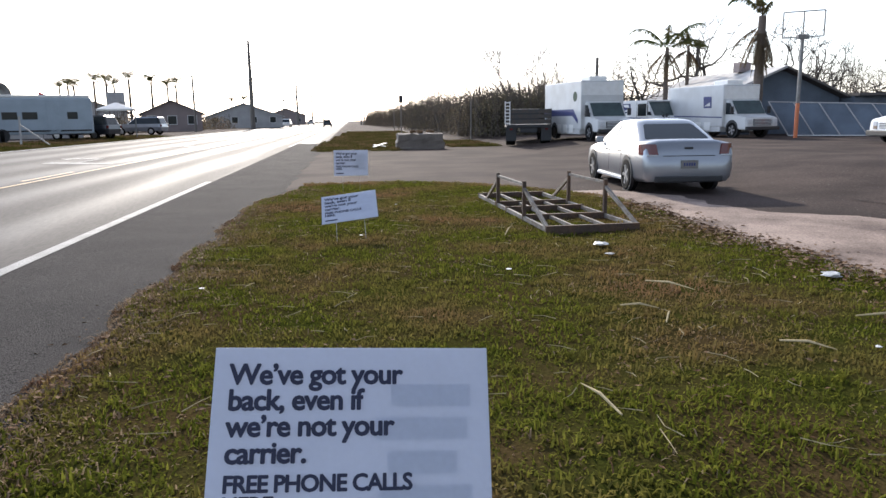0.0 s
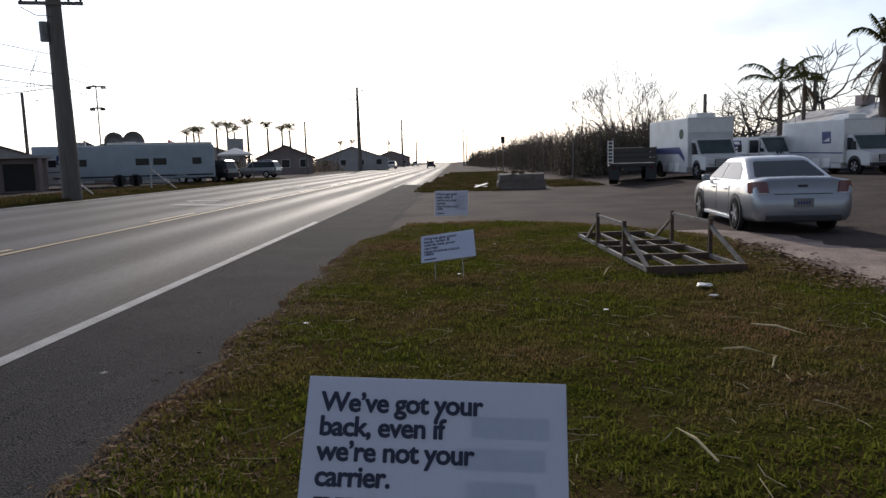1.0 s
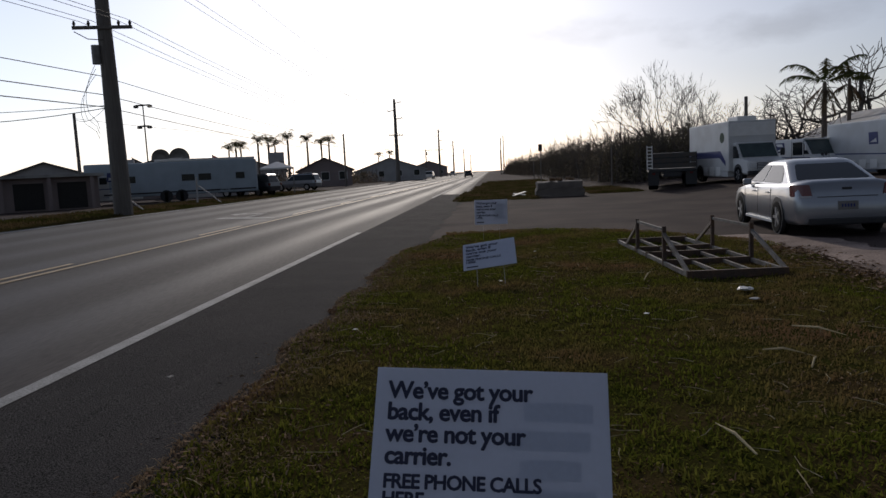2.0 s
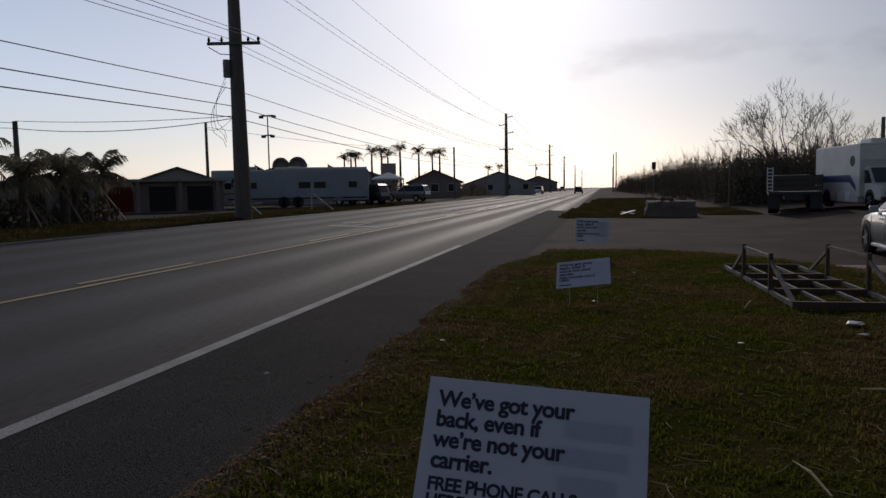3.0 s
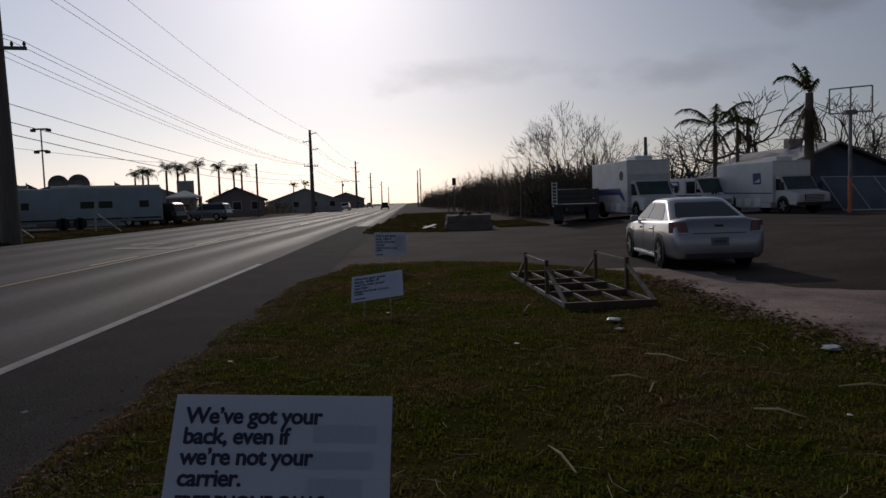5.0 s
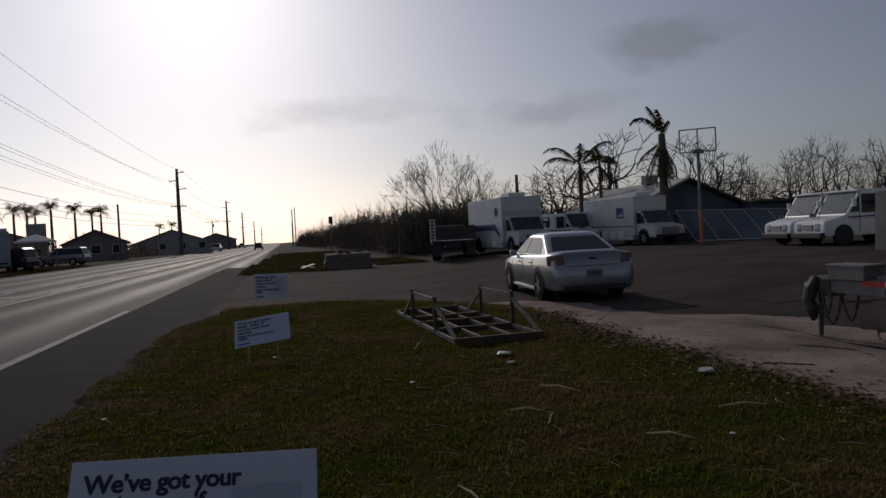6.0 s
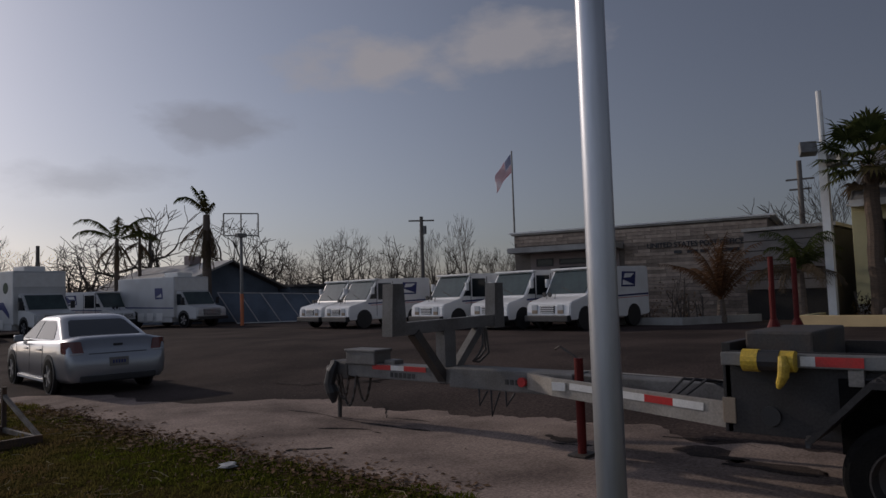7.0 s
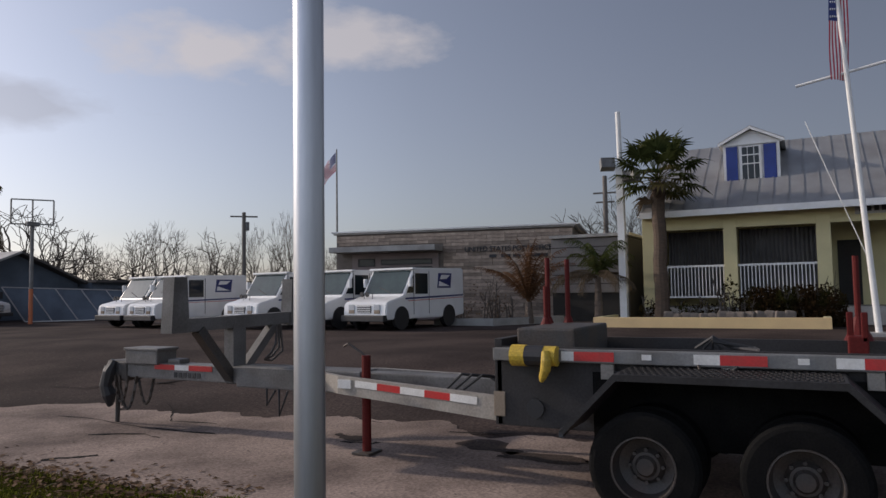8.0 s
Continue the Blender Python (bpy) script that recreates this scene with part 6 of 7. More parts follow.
for k in range(70):
    y = R.uniform(60, 240)
    spots.append((-20 - R.uniform(0, 26), y, R.uniform(1.5, 3), R.uniform(1.4, 2.8)))
for k in range(50):
    spots.append((-38 - R.uniform(0, 30), R.uniform(15, 75), R.uniform(1.5, 3), R.uniform(1.6, 3.2)))
scrub("roadside_scrub", spots, "dark low scrub among the roadside houses", 13, 8, 500, 0.17)

big = bare_tree("bare_tree", pose(13.7, 55, 0.3, 0, 0, 40), 8.0, 4, "large leafless tree above the thicket", 0.42, 7, "bare trees")
b2 = bare_tree("bare_tree", pose(16.2, 58, 0.38, 0, 0, 0), 7.4, 9, "grey leafless storm-damaged tree", 0.34, 6, "bare trees", 0.16, 0.014)
b3 = bare_tree("bare_tree", pose(21.3, 52, 0.38, 0, 0, 0), 8.8, 17, "gnarled leafless tree behind the blue building", 0.62, 5, "bare trees", 0.3, 0.024, 0.03)
for src, x, y, s, a in ((b2, 18.0, 62, 0.85, 70), (b2, 20.5, 60, 0.8, 200), (b3, 19.6, 50.5, 0.9, 130), (b3, 25.5, 54, 1.15, 60), (b3, 29.2, 53.2, 1.45, 250), (b3, 32.5, 53.4, 1.35, 10), (b3, 37, 54, 1.3, 150), (b2, 9.4, 76, 0.62, 20), (b2, 15.4, 68, 0.7, 110)):
    copy_thing(src, pose(x, y, gz(x), 0, 0, a) @ Matrix.Scale(s, 4))
for k in range(34):
    a = radians(-33 - 27 * k / 34 + R.uniform(-0.4, 0.4))
    d = R.uniform(62, 84)
    copy_thing(R.choice((b2, b3, b3, b3)), pose(-math.sin(a) * d, math.cos(a) * d, 0.38, 0, 0, R.uniform(0, 360)) @ Matrix.Diagonal((0.7, 0.7, R.uniform(0.7, 1.25), 1)))
for k in range(6):
    copy_thing(b2, pose(-24 - R.uniform(0, 20), R.uniform(70, 130), 0.5, 0, 0, R.uniform(0, 360)) @ Matrix.Scale(R.uniform(0.45, 0.65), 4))
copy_thing(b3, pose(52, 15.2, 0.38, 0, 0, 30) @ Matrix.Scale(1.15, 4))
copy_thing(b2, pose(50, 9.5, 0.38, 0, 0, 30) @ Matrix.Scale(1.1, 4))

palm("coconut_palm", pose(21.6, 47.2, 0.38, 0, 0, 0), 5.7, 2, "wind-bent coconut palm beside the bare trees", r=0.16, group="storm-beaten palms", plan=((150, 3.3, 0.9, 2.1, 0), (165, 3.0, 0.5, 1.9, 0), (-25, 3.0, 0.95, 1.5, 0), (-40, 2.6, 0.4, 1.2, 0), (60, 1.9, 1.4, 1.0, 0), (140, 2.4, -0.7, 0.8, 0.1), (-20, 2.0, -0.9, 0.6, 0.1), (170, 2.3, -1.1, 0.4, 0.1), (240, 2.0, -1.2, 0.3, 0.1), (-60, 2.2, -1.1, 0.4, 0.1)))
palm("coconut_palm", pose(24.2, 49.4, 0.38, 0, 0, 40), 6.1, 3, "slim storm-thinned coconut palm", r=0.13, group="storm-beaten palms", plan=((150, 1.9, 1.0, 2.4, 0), (60, 1.3, 1.45, 0.8, 0), (-30, 1.8, 0.3, 1.4, 0), (150, 1.7, -0.3, 1.2, 0.3), (-30, 1.5, -0.7, 0.8, 0.3), (240, 1.4, -1.2, 0.3, 0.2)))
palm("coconut_palm", pose(23.1, 38.4, 0.38, 0, 0, 0), 6.6, 8, "tall palm with a shaggy skirt of dead fronds", r=0.25, group="storm-beaten palms", leaflets=30, plan=((150, 2.5, 1.0, 2.6, 0), (110, 1.5, 1.5, 0.5, -0.1), (160, 2.0, 1.3, 0.7, 0), (-35, 0.9, 1.3, 0.9, 0), (150, 2.4, -0.5, 1.2, 0.5), (130, 2.6, -1.0, 0.5, 0.4), (175, 2.5, -1.1, 0.4, 0.5), (215, 2.4, -1.2, 0.3, 0.4), (-30, 2.3, -1.2, 0.3, 0.3), (-70, 2.4, -1.15, 0.35, 0.5), (20, 2.2, -1.2, 0.3, 0.4), (250, 2.4, -1.25, 0.3, 0.9), (150, 2.0, -1.3, 0.2, 1.3), (-20, 2.0, -1.3, 0.2, 1.3)))
fan_palm(pose(25.2, 3.88, 0.6), 4.6, 6, "fan palm with a dense dark crown in the planter")
palm("sago_palm", pose(25.3, 6.05, 0.6), 1.5, 21, "low drooping palm at the end of the planter", 26, 1.9, 0.12, 2.2, 1.3, (0, 0), 0.35, leaf=0.4)

# young palms across the road with bracing stakes
p_src = palm("young_palm", pose(-19.4, 20.2, 0.48), 1.7, 31, "bushy dark young palm with timber braces across the road", 17, 1.5, 0.14, 2.3, 1.2, (0.2, 0), 0.4, group="young palms across the road", leaf=0.5, leaflets=18, wide=0.03, green=M_YOUNGFROND)
for x, y in ((-0.8, -0.6), (0.9, -0.2), (0.1, 1.0)):
    part("brace", beam(B(), (x, y, 0.0), (x * 0.12, y * 0.12, 1.05), 0.07, 0.05), M_TIMBER, p_src)
for x, y, s, a in ((-19.0, 16.0, 1.05, 40), (-19.6, 17.4, 1.1, 90), (-20.3, 18.7, 1.25, 150), (-20.4, 21.6, 1.0, 200), (-20.0, 22.8, 1.1, 260), (-20.6, 24.0, 1.05, 300), (-20.4, 25.4, 1.15, 20), (-18.9, 14.0, 0.95, 75), (-19.0, 12.2, 1.0, 330)):
    copy_thing(p_src, pose(x, y, 0.48, 0, 0, a) @ Matrix.Scale(s, 4))
scrub("palm_undergrowth", [(R.uniform(-22.0, -19.4), R.uniform(11, 26), R.uniform(0.5, 1.0), R.uniform(0.7, 1.5)) for k in range(34)], "dark brush and dead fronds heaped under the young palms", 14, 14, 110, 0.11, M_YOUNGFROND)
# tall palms far along the road
tall = palm("tall_palm", pose(-38, 104, 0.5), 6.3, 41, "tall thin palm far along the road", 16, 1.9, 0.16, 3.2, 1.35, (0.15, 0), 0.3, group="tall palms along the road", leaf=0.6, leaflets=14)
for k, (az, s) in enumerate(((20.6, 0.92), (19.7, 1.0), (18.4, 1.03), (17.6, 1.06), (17.1, 1.02), (16.1, 1.08), (14.6, 1.06), (13.5, 1.0), (12.9, 0.98), (9.0, 0.75), (8.1, 0.8))):
    d = 108 + 5 * math.sin(k * 2.1) + (25 if az < 10 else 0)
    copy_thing(tall, pose(-math.sin(radians(az)) * d, math.cos(radians(az)) * d, 0.5, 0, 0, 40 * k) @ Matrix.Scale(s, 4))


# ---- poles and wires ----
def utility_pole(m, high, label, r=0.36, detail=True):
    t = thing("utility_pole", m, label, "utility pole", "poles along the road")
    bm = B()
    tube(bm, [(0, 0, -0.3), (0, 0, high)], [r, r * 0.5], 14)
    part("mast", bm, M_WOODPOLE, t)
    arms = [(7.65, 1.15, "z"), (10.3, 0.9, "r"), (11.6, 0.9, "l"), (12.9, 0.8, "r")]
    for z, w, kind in arms:
        if z > high:
            continue
        x0, x1 = (-w, w) if kind == "z" else ((0, w * 1.3) if kind == "r" else (-w * 1.3, 0))
        arm = part("crossarm", beam(B(), (x0, -0.3 if kind == "z" else 0, z), (x1, -0.3 if kind == "z" else 0, z + (0 if kind == "z" else 0.22)), 0.10, 0.13), M_WOODPOLE, t)
        for x in ((-w + 0.08, -w * 0.45, w * 0.55, w - 0.08) if kind == "z" else ((x1 if kind == "r" else x0),)):
            bm = B()
            tube(bm, [(x, -0.3 if kind == "z" else 0, z + 0.05), (x, -0.3 if kind == "z" else 0, z + 0.16), (x, -0.3 if kind == "z" else 0, z + 0.28)], [0.03, 0.07, 0.03], 8)
            part("insulator", bm, M_DARKSTEEL, arm)
    if detail:
        bm = B()
        tube(bm, [(-0.36, -0.25, 6.2), (-0.36, -0.25, 6.95)], 0.17, 14)
        part("transformer", bm, M_STEEL, t)
        bm = B()
        for k in range(3):
            tube(bm, [(-0.4 - (0.5 + 0.12 * k) * math.sin(0.35 * j) * (1 - 0.5 * (j > 6)), -0.35, 6.2 - 0.2 * k - 0.33 * j) for j in range(9)], 0.010, 5)
        tagged(part("service_lead", bm, M_CABLE, t), kind="stuff")
        bm = B()
        tube(bm, [(-1.1, -0.3, 7.5), (-0.6, -0.3, 7.2), (0, -0.3, 7.15)], 0.02, 5)
        part("arm_brace", bm, M_DARKSTEEL, t)
    return t


utility_pole(pose(-15.5, 28.4, 0.46, 0, -0.4, 14), 15.0, "thick weathered wooden power pole with a crossarm and transformer", 0.385)
far_pole = utility_pole(pose(-15.4, 117, 0.4, 0, 0, 4), 13.6, "wooden power pole with crossarms beside the road", 0.4, False)
for y, s in ((216, 1.05), (299, 1.05), (419, 1.05), (560, 1.05)):
    copy_thing(far_pole, pose(-15.4, y, 0.4) @ Matrix.Scale(s, 4))


def plain_pole(m, high, label, r=0.14, arm=0.0):
    t = thing("wooden_pole", m, label, "pole")
    part("mast", tube(B(), [(0, 0, -0.3), (0, 0, high)], [r, r * 0.75], 10), M_WOODPOLE, t)
    if arm:
        part("crossarm", beam(B(), (-arm, 0, high - 0.35), (arm, 0, high - 0.35), 0.1, 0.12), M_WOODPOLE, t)
        part("transformer", tube(B(), [(0.25, 0, high - 1.5), (0.25, 0, high - 0.8)], 0.18, 12), M_STEEL, t)
    return t


plain_pole(pose(-30.7, 50.8, 0.48), 6.8, "plain dark wooden service pole among the houses")
plain_pole(pose(-30.8, 32.0, 0.48), 5.2, "plain dark wooden pole behind the young palms", 0.17)
plain_pole(pose(-17.2, 83, 0.48), 6.2, "plain wooden pole at the roadside")
plain_pole(pose(-16.2, 179, 0.48), 7.2, "wooden pole with a single crossarm", 0.16, 1.8)
plain_pole(pose(44.67, 40.7, 0.38, 0, 0, -45), 8.1, "wooden power pole behind the mail vans", 0.2, 1.1)
rp = plain_pole(pose(53.8, 13.0, 0.38, 0, 0, -80), 9.9, "wooden power pole with stacked arms behind the shed", 0.22, 0.0)
for z, w in ((8.6, 0.9), (7.9, 0.7)):
    part("crossarm", beam(B(), (-w, 0, z), (w, 0, z), 0.1, 0.12), M_WOODPOLE, rp)
plain_pole(pose(18.3, 51.8, 0.38), 5.5, "bare broken pole among the trees", 0.16)
plain_pole(pose(27.0, 53.5, 0.38), 6.8, "bare broken pole beside the palms", 0.16)
plain_pole(pose(8.7, 51.2, 0.12), 2.8, "short pale post at the edge of the thicket", 0.06)
plain_pole(pose(5.6, 92, 0), 3.0, "short pale post beside the road", 0.06)
sg = plain_pole(pose(5.65, 79.7, 0), 3.9, "signal post at the roadside", 0.07)
bm = B()
box(bm, -0.22, 0.22, -0.15, 0.15, 3.4, 4.2, 0.03)
part("signal_box", bm, M_BLACK, sg)
for x, y, h in ((3.6, 232, 12), (4.6, 240, 13), (3.5, 236, 8)):
    plain_pole(pose(x, y, 0), h, "far wooden pole above the thicket", 0.2)
fm = plain_pole(pose(-33.4, 67, 0.48), 9.0, "slim floodlight mast behind the roadside houses", 0.08)
for z, w in ((9.0, 0.7), (7.0, 0.5)):
    part("lamp_bar", beam(B(), (-w, 0, z), (w, 0, z), 0.12, 0.15), M_DARKSTEEL, fm)
    for x in (-w, w):
        bm = B()
        box(bm, x - 0.2, x + 0.2, -0.15, 0.15, z - 0.25, z + 0.02, 0.04)
        part("floodlight", bm, M_DARKSTEEL, fm)


def wire(a, b, sag, r=0.014):
    pts = []
    for k in range(13):
        u = k / 12
        pts.append((a[0] + (b[0] - a[0]) * u, a[1] + (b[1] - a[1]) * u, a[2] + (b[2] - a[2]) * u - 4 * sag * u * (1 - u)))
    ob = tagged(obj("power_line", tube(B(), pts, r, 4, False), M_CABLE), "thin dark overhead power line", "power line", "power lines")
    return ob


for dx, z, r in ((-0.98, 8.42, 0.012), (-0.45, 8.42, 0.012), (0.55, 8.42, 0.012), (0.98, 8.42, 0.012), (1.15, 11.1, 0.014), (-1.1, 12.3, 0.014), (1.0, 13.6, 0.014), (-0.3, 5.45, 0.018), (-0.3, 4.95, 0.019), (-0.3, 6.2, 0.016)):
    wire((-15.5 + dx, 28.2, z), (-15.4 + dx, 117, z - 0.1 if z > 7 else z + 0.4), 1.1 if z > 7 else 0.9, r)
    wire((-15.5 + dx, 28.2, z), (-15.6 + dx, -58, z + 0.3), 1.2 if z > 7 else 0.8, r)
    wire((-15.4 + dx, 117, z - 0.1 if z > 7 else z + 0.4), (-15.4 + dx, 216, z + 0.4), 1.0, 0.02)
wire((-15.7, 28.2, 4.95), (-30.7, 50.8, 6.9), 0.4, 0.014)
wire((-15.7, 28.2, 4.9), (-30.8, 32.0, 5.3), 0.35, 0.018)
wire((-15.7, 28.2, 5.0), (-30.8, 32.0, 5.7), 0.15, 0.014)
wire((-30.8, 32.0, 5.6), (-44, -10, 6.2), 0.5, 0.014)
wire((-30.8, 32.0, 5.3), (-44, -10, 5.4), 0.4, 0.014)
wire((-30.7, 50.8, 6.9), (-17.2, 83, 6.5), 0.5, 0.014)


# ---- flags ----
def flag(t, a, hoist, fly, way, wave=0.06, sag=0.0, drop=(0, 0, -1)):
    """A striped flag with a blue corner, hanging from point a along way."""
    way = Vector(way).normalized()
    drop = Vector(drop)
    side = way.cross(drop).normalized()
    for k in range(13):
        bm = B()
        n = 10
        prev = None
        u0 = 0.0 if k >= 7 else 0.4
        for i in range(n + 1):
            u = u0 + (1 - u0) * i / n
            off = side * wave * math.sin(u * 7 + 0.4 * k) * (0.3 + u)
            row = [bm.verts.new(Vector(a) + way * fly * u + off + Vector((0, 0, -sag * u * u)) + drop * hoist * (k + v) / 13) for v in (0, 1)]
            if prev:
                bm.faces.new((prev[0], row[0], row[1], prev[1]))
            prev = row
        part("stripe", bm, M_FLAGRED if k % 2 == 0 else M_FLAGWHITE, t)
    bm = B()
    prev = None
    for i in range(6):
        u = 0.4 * i / 5
        off = side * wave * math.sin(u * 7 + 1.2) * (0.3 + u)
        row = [bm.verts.new(Vector(a) + way * fly * u + off + Vector((0, 0, -sag * u * u)) + drop * hoist * v) for v in (0, 7 / 13)]
        if prev:
            bm.faces.new((prev[0], row[0], row[1], prev[1]))
        prev = row
    canton = part("canton", bm, M_FLAGBLUE, t)
    bm = B()
    for i in range(5):
        for j in range(4):
            u, v = 0.04 + 0.36 * i / 5, 0.05 + 0.44 * j / 4
            off = side * (wave * math.sin(u * 7 + 1.2) * (0.3 + u))
            c = Vector(a) + way * fly * (u + 0.03) + off + Vector((0, 0, -sag * u * u)) + drop * hoist * (v + 0.05)
            box(bm, c.x - 0.012, c.x + 0.012, c.y - 0.012, c.y + 0.012, c.z - 0.02, c.z + 0.02)
    tagged(part("star_spots", bm, M_FLAGWHITE, canton), kind="stuff")


t = thing("flagpole", pose(20.6, -1.94, 0.42), "leaning white flagpole with a yardarm and striped flag", "flagpole")
part("mast", tube(B(), [(0, 0, 0), (0, 0.55, 8.9)], [0.075, 0.05], 14), M_WHITETRIM, t)
part("yardarm", tube(B(), [(0, 1.52, 6.22), (0, -0.9, 6.62)], 0.035, 10), M_WHITETRIM, t)
bm = B()
tube(bm, [(0, 1.35, 5.3), (0, 0.7, 3.4), (0, 0.05, 1.55)], 0.012, 6)
part("halyard", bm, M_WHITETRIM, t)
bm = B()
box(bm, -0.2, 0.2, -0.25, 0.25, -0.06, 0.06, 0.02)
part("footing", bm, M_CONCRETE, t)
flag(t, (-0.06, 0.70, 8.75), 0.42, 2.5, (0.0, 0.02, -1.0), 0.05, 0.0, (0.25, -1.0, -0.1))
t = thing("flagpole", pose(27.45, 18.77, 4.38), "thin flagpole with a striped flag on the flat roof", "flagpole")
part("mast", tube(B(), [(0, 0, 0), (0, 0, 3.95)], [0.05, 0.035], 10), M_STEEL, t)
flag(t, (0, 0.05, 3.8), 0.85, 1.15, (0, 0.75, -0.55), 0.05, 0.2)

t = thing("lamp_post", pose(25.5, 5.2, 0.4), "white wooden lamp post with two floodlights", "lamp post")
part("mast", beam(B(), (0, 0, 0), (0, 0.02, 5.5), 0.26, 0.24), M_WHITETRIM, t)
part("upper_mast", tube(B(), [(0, 0, 5.4), (0, 0.03, 7.44)], 0.085, 10), M_WHITETRIM, t)
for y, s in ((0.42, 1), (-0.4, -1)):
    bm = B()
    box(bm, -0.16, 0.16, -0.25, 0.25, -0.2, 0.2, 0.03, pose(-0.1, y, 5.6 if s > 0 else 5.1, 0, 20, 25 * s))
    part("floodlight", bm, M_STEEL, t)


# ---- damaged blue building behind the lot ----
t = thing("blue_building", pose(0, 0, 0.38), "storm-damaged blue gabled building with a pale roof", "building")
bm = B()
prism(bm, [(21.9, 0), (29.8, 0), (29.8, 2.15), (25.8, 3.85), (21.9, 2.3)], 40.6, 52, "y")
part("wall", bm, M_BLUEWALL, t)
for a, b in (((25.8, 4.02), (21.3, 2.15)), ((25.8, 4.02), (30.6, 2.0))):
    bm = B()
    prism(bm, [a, b, (b[0], b[1] - 0.14), (a[0], a[1] - 0.14)], 39.9, 52.4, "y")
    part("roof_slope", bm, M_TARPROOF if b[0] < 25 else M_DARKROOF, t)
bm = B()
box(bm, 25.1, 25.9, 44, 44.8, 3.9, 4.5, 0.02)
part("chimney", bm, M_PINKWALL, t)
bm = B()
box(bm, 30.0, 38.0, 39.5, 46, 0, 2.2)
part("side_wing", bm, M_BLUEWALL, t)
bm = B()
box(bm, 29.9, 38.4, 39.0, 46.3, 2.2, 2.36)
part("wing_roof", bm, M_DARKROOF, t)
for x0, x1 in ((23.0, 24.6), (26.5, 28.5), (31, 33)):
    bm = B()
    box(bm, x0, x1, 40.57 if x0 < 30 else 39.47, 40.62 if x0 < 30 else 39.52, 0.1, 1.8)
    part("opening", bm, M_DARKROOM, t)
# a fallen run of pale screen panels leaning in front of it
t = thing("fallen_screen", pose(23.1, 37.3, 0.4, 0, 0, -35), "row of pale metal screen panels fallen askew", "metal frame")
tops, feet = [(1.25 * k, 0.35, 1.85 - 0.05 * k) for k in range(6)], [(1.25 * k + 1.15, -0.45, 0.0) for k in range(6)]
for p, q in zip(tops, feet):
    part("bar", beam(B(), p, q, 0.055, 0.05), M_HOUSEWALL, t)
part("top_rail", beam(B(), tops[0], tops[-1], 0.07, 0.06), M_HOUSEWALL, t)
part("bottom_rail", beam(B(), feet[0], feet[-1], 0.07, 0.06), M_GALV, t)
for k in range(5):
    bm = B()
    vs = [Vector(p) + Vector((0, 0.03, 0)) for p in (tops[k], tops[k + 1], feet[k + 1], feet[k])]
    f = bm.faces.new([bm.verts.new(v) for v in vs])
    back = bmesh.ops.extrude_face_region(bm, geom=[f])["geom"]
    for v in back:
        if isinstance(v, bmesh.types.BMVert):
            v.co.y += 0.02
    bmesh.ops.recalc_face_normals(bm, faces=bm.faces)
    part("screen_panel", bm, M_BLUEWALL, t, "torn blue-grey screen panel")


# ---- houses and vehicles across the road ----
def gable_house(m, w, d, h, rise, wall, roof, label, openings=2):
    t = thing("house", m, label, "house")
    bm = B()
    prism(bm, [(-w / 2, 0), (w / 2, 0), (w / 2, h), (0, h + rise), (-w / 2, h)], 0, d, "y")
    part("wall", bm, wall, t)
    for s in (-1, 1):
        bm = B()
        prism(bm, [(0, h + rise + 0.14), (s * (w / 2 + 0.4), h - 0.05), (s * (w / 2 + 0.4), h - 0.2), (0, h + rise + 0.01)], -0.4, d + 0.4, "y")
        part("roof_slope", bm, roof, t)
    for k in range(openings):
        x = -w / 2 + w * (k + 0.5) / openings
        bm = B()
        box(bm, x - 0.5, x + 0.5, -0.04, 0.03, 0.9, 1.9)
        win = part("window", bm, M_GLASS, t)
        bm = B()
        for a, b, c, e in ((x - 0.56, x + 0.56, 0.84, 0.9), (x - 0.56, x + 0.56, 1.9, 1.96), (x - 0.56, x - 0.5, 0.9, 1.9), (x + 0.5, x + 0.56, 0.9, 1.9)):
            box(bm, a, b, -0.06, 0.02, c, e)
        part("window_frame", bm, M_WHITETRIM, win)
    return t


gable_house(pose(-40.8, 62, 0.48, 0, 0, 33), 8, 8, 2.4, 1.3, M_HOUSEWALL, M_DARKROOF, "low hip-roofed house behind the road")
gable_house(pose(-47, 58, 0.48, 0, 0, 33), 7, 8, 2.2, 1.0, M_HOUSEWALL, M_DARKROOF, "low pale house behind the road")
gable_house(pose(-23.5, 58.5, 0.48, 0, 0, 22), 5.5, 9, 2.3, 0.75, M_HOUSEWALL, M_TARPROOF, "small house with a pale metal roof")
gable_house(pose(-30, 62, 0.48, 0, 0, 25), 7, 8, 2.5, 1.0, M_PINKWALL, M_DARKROOF, "low brown house behind the parked trailers")
gable_house(pose(-21.8, 92, 0.48, 0, 0, 13), 7, 9, 2.2, 1.5, M_PINKWALL, M_DARKROOF, "dark-roofed house beside the road", 3)
gable_house(pose(-18.4, 129, 0.48, 0, 0, 8), 13, 12, 2.0, 2.2, M_HOUSEWALL, M_TARPROOF, "wide gabled pale house beside the road", 4)
gable_house(pose(-34, 100, 0.48, 0, 0, 18), 9, 10, 2.6, 1.4, M_HOUSEWALL, M_DARKROOF, "pale house among the tall palms", 3)
gable_house(pose(-24, 160, 0.48, 0, 0, 5), 10, 10, 2.6, 1.6, M_HOUSEWALL, M_DARKROOF, "far roadside house with a dark roof", 3)
gable_house(pose(-20, 230, 0.48, 0, 0, 5), 12, 12, 3, 2, M_PINKWALL, M_DARKROOF, "far low roadside building", 3)

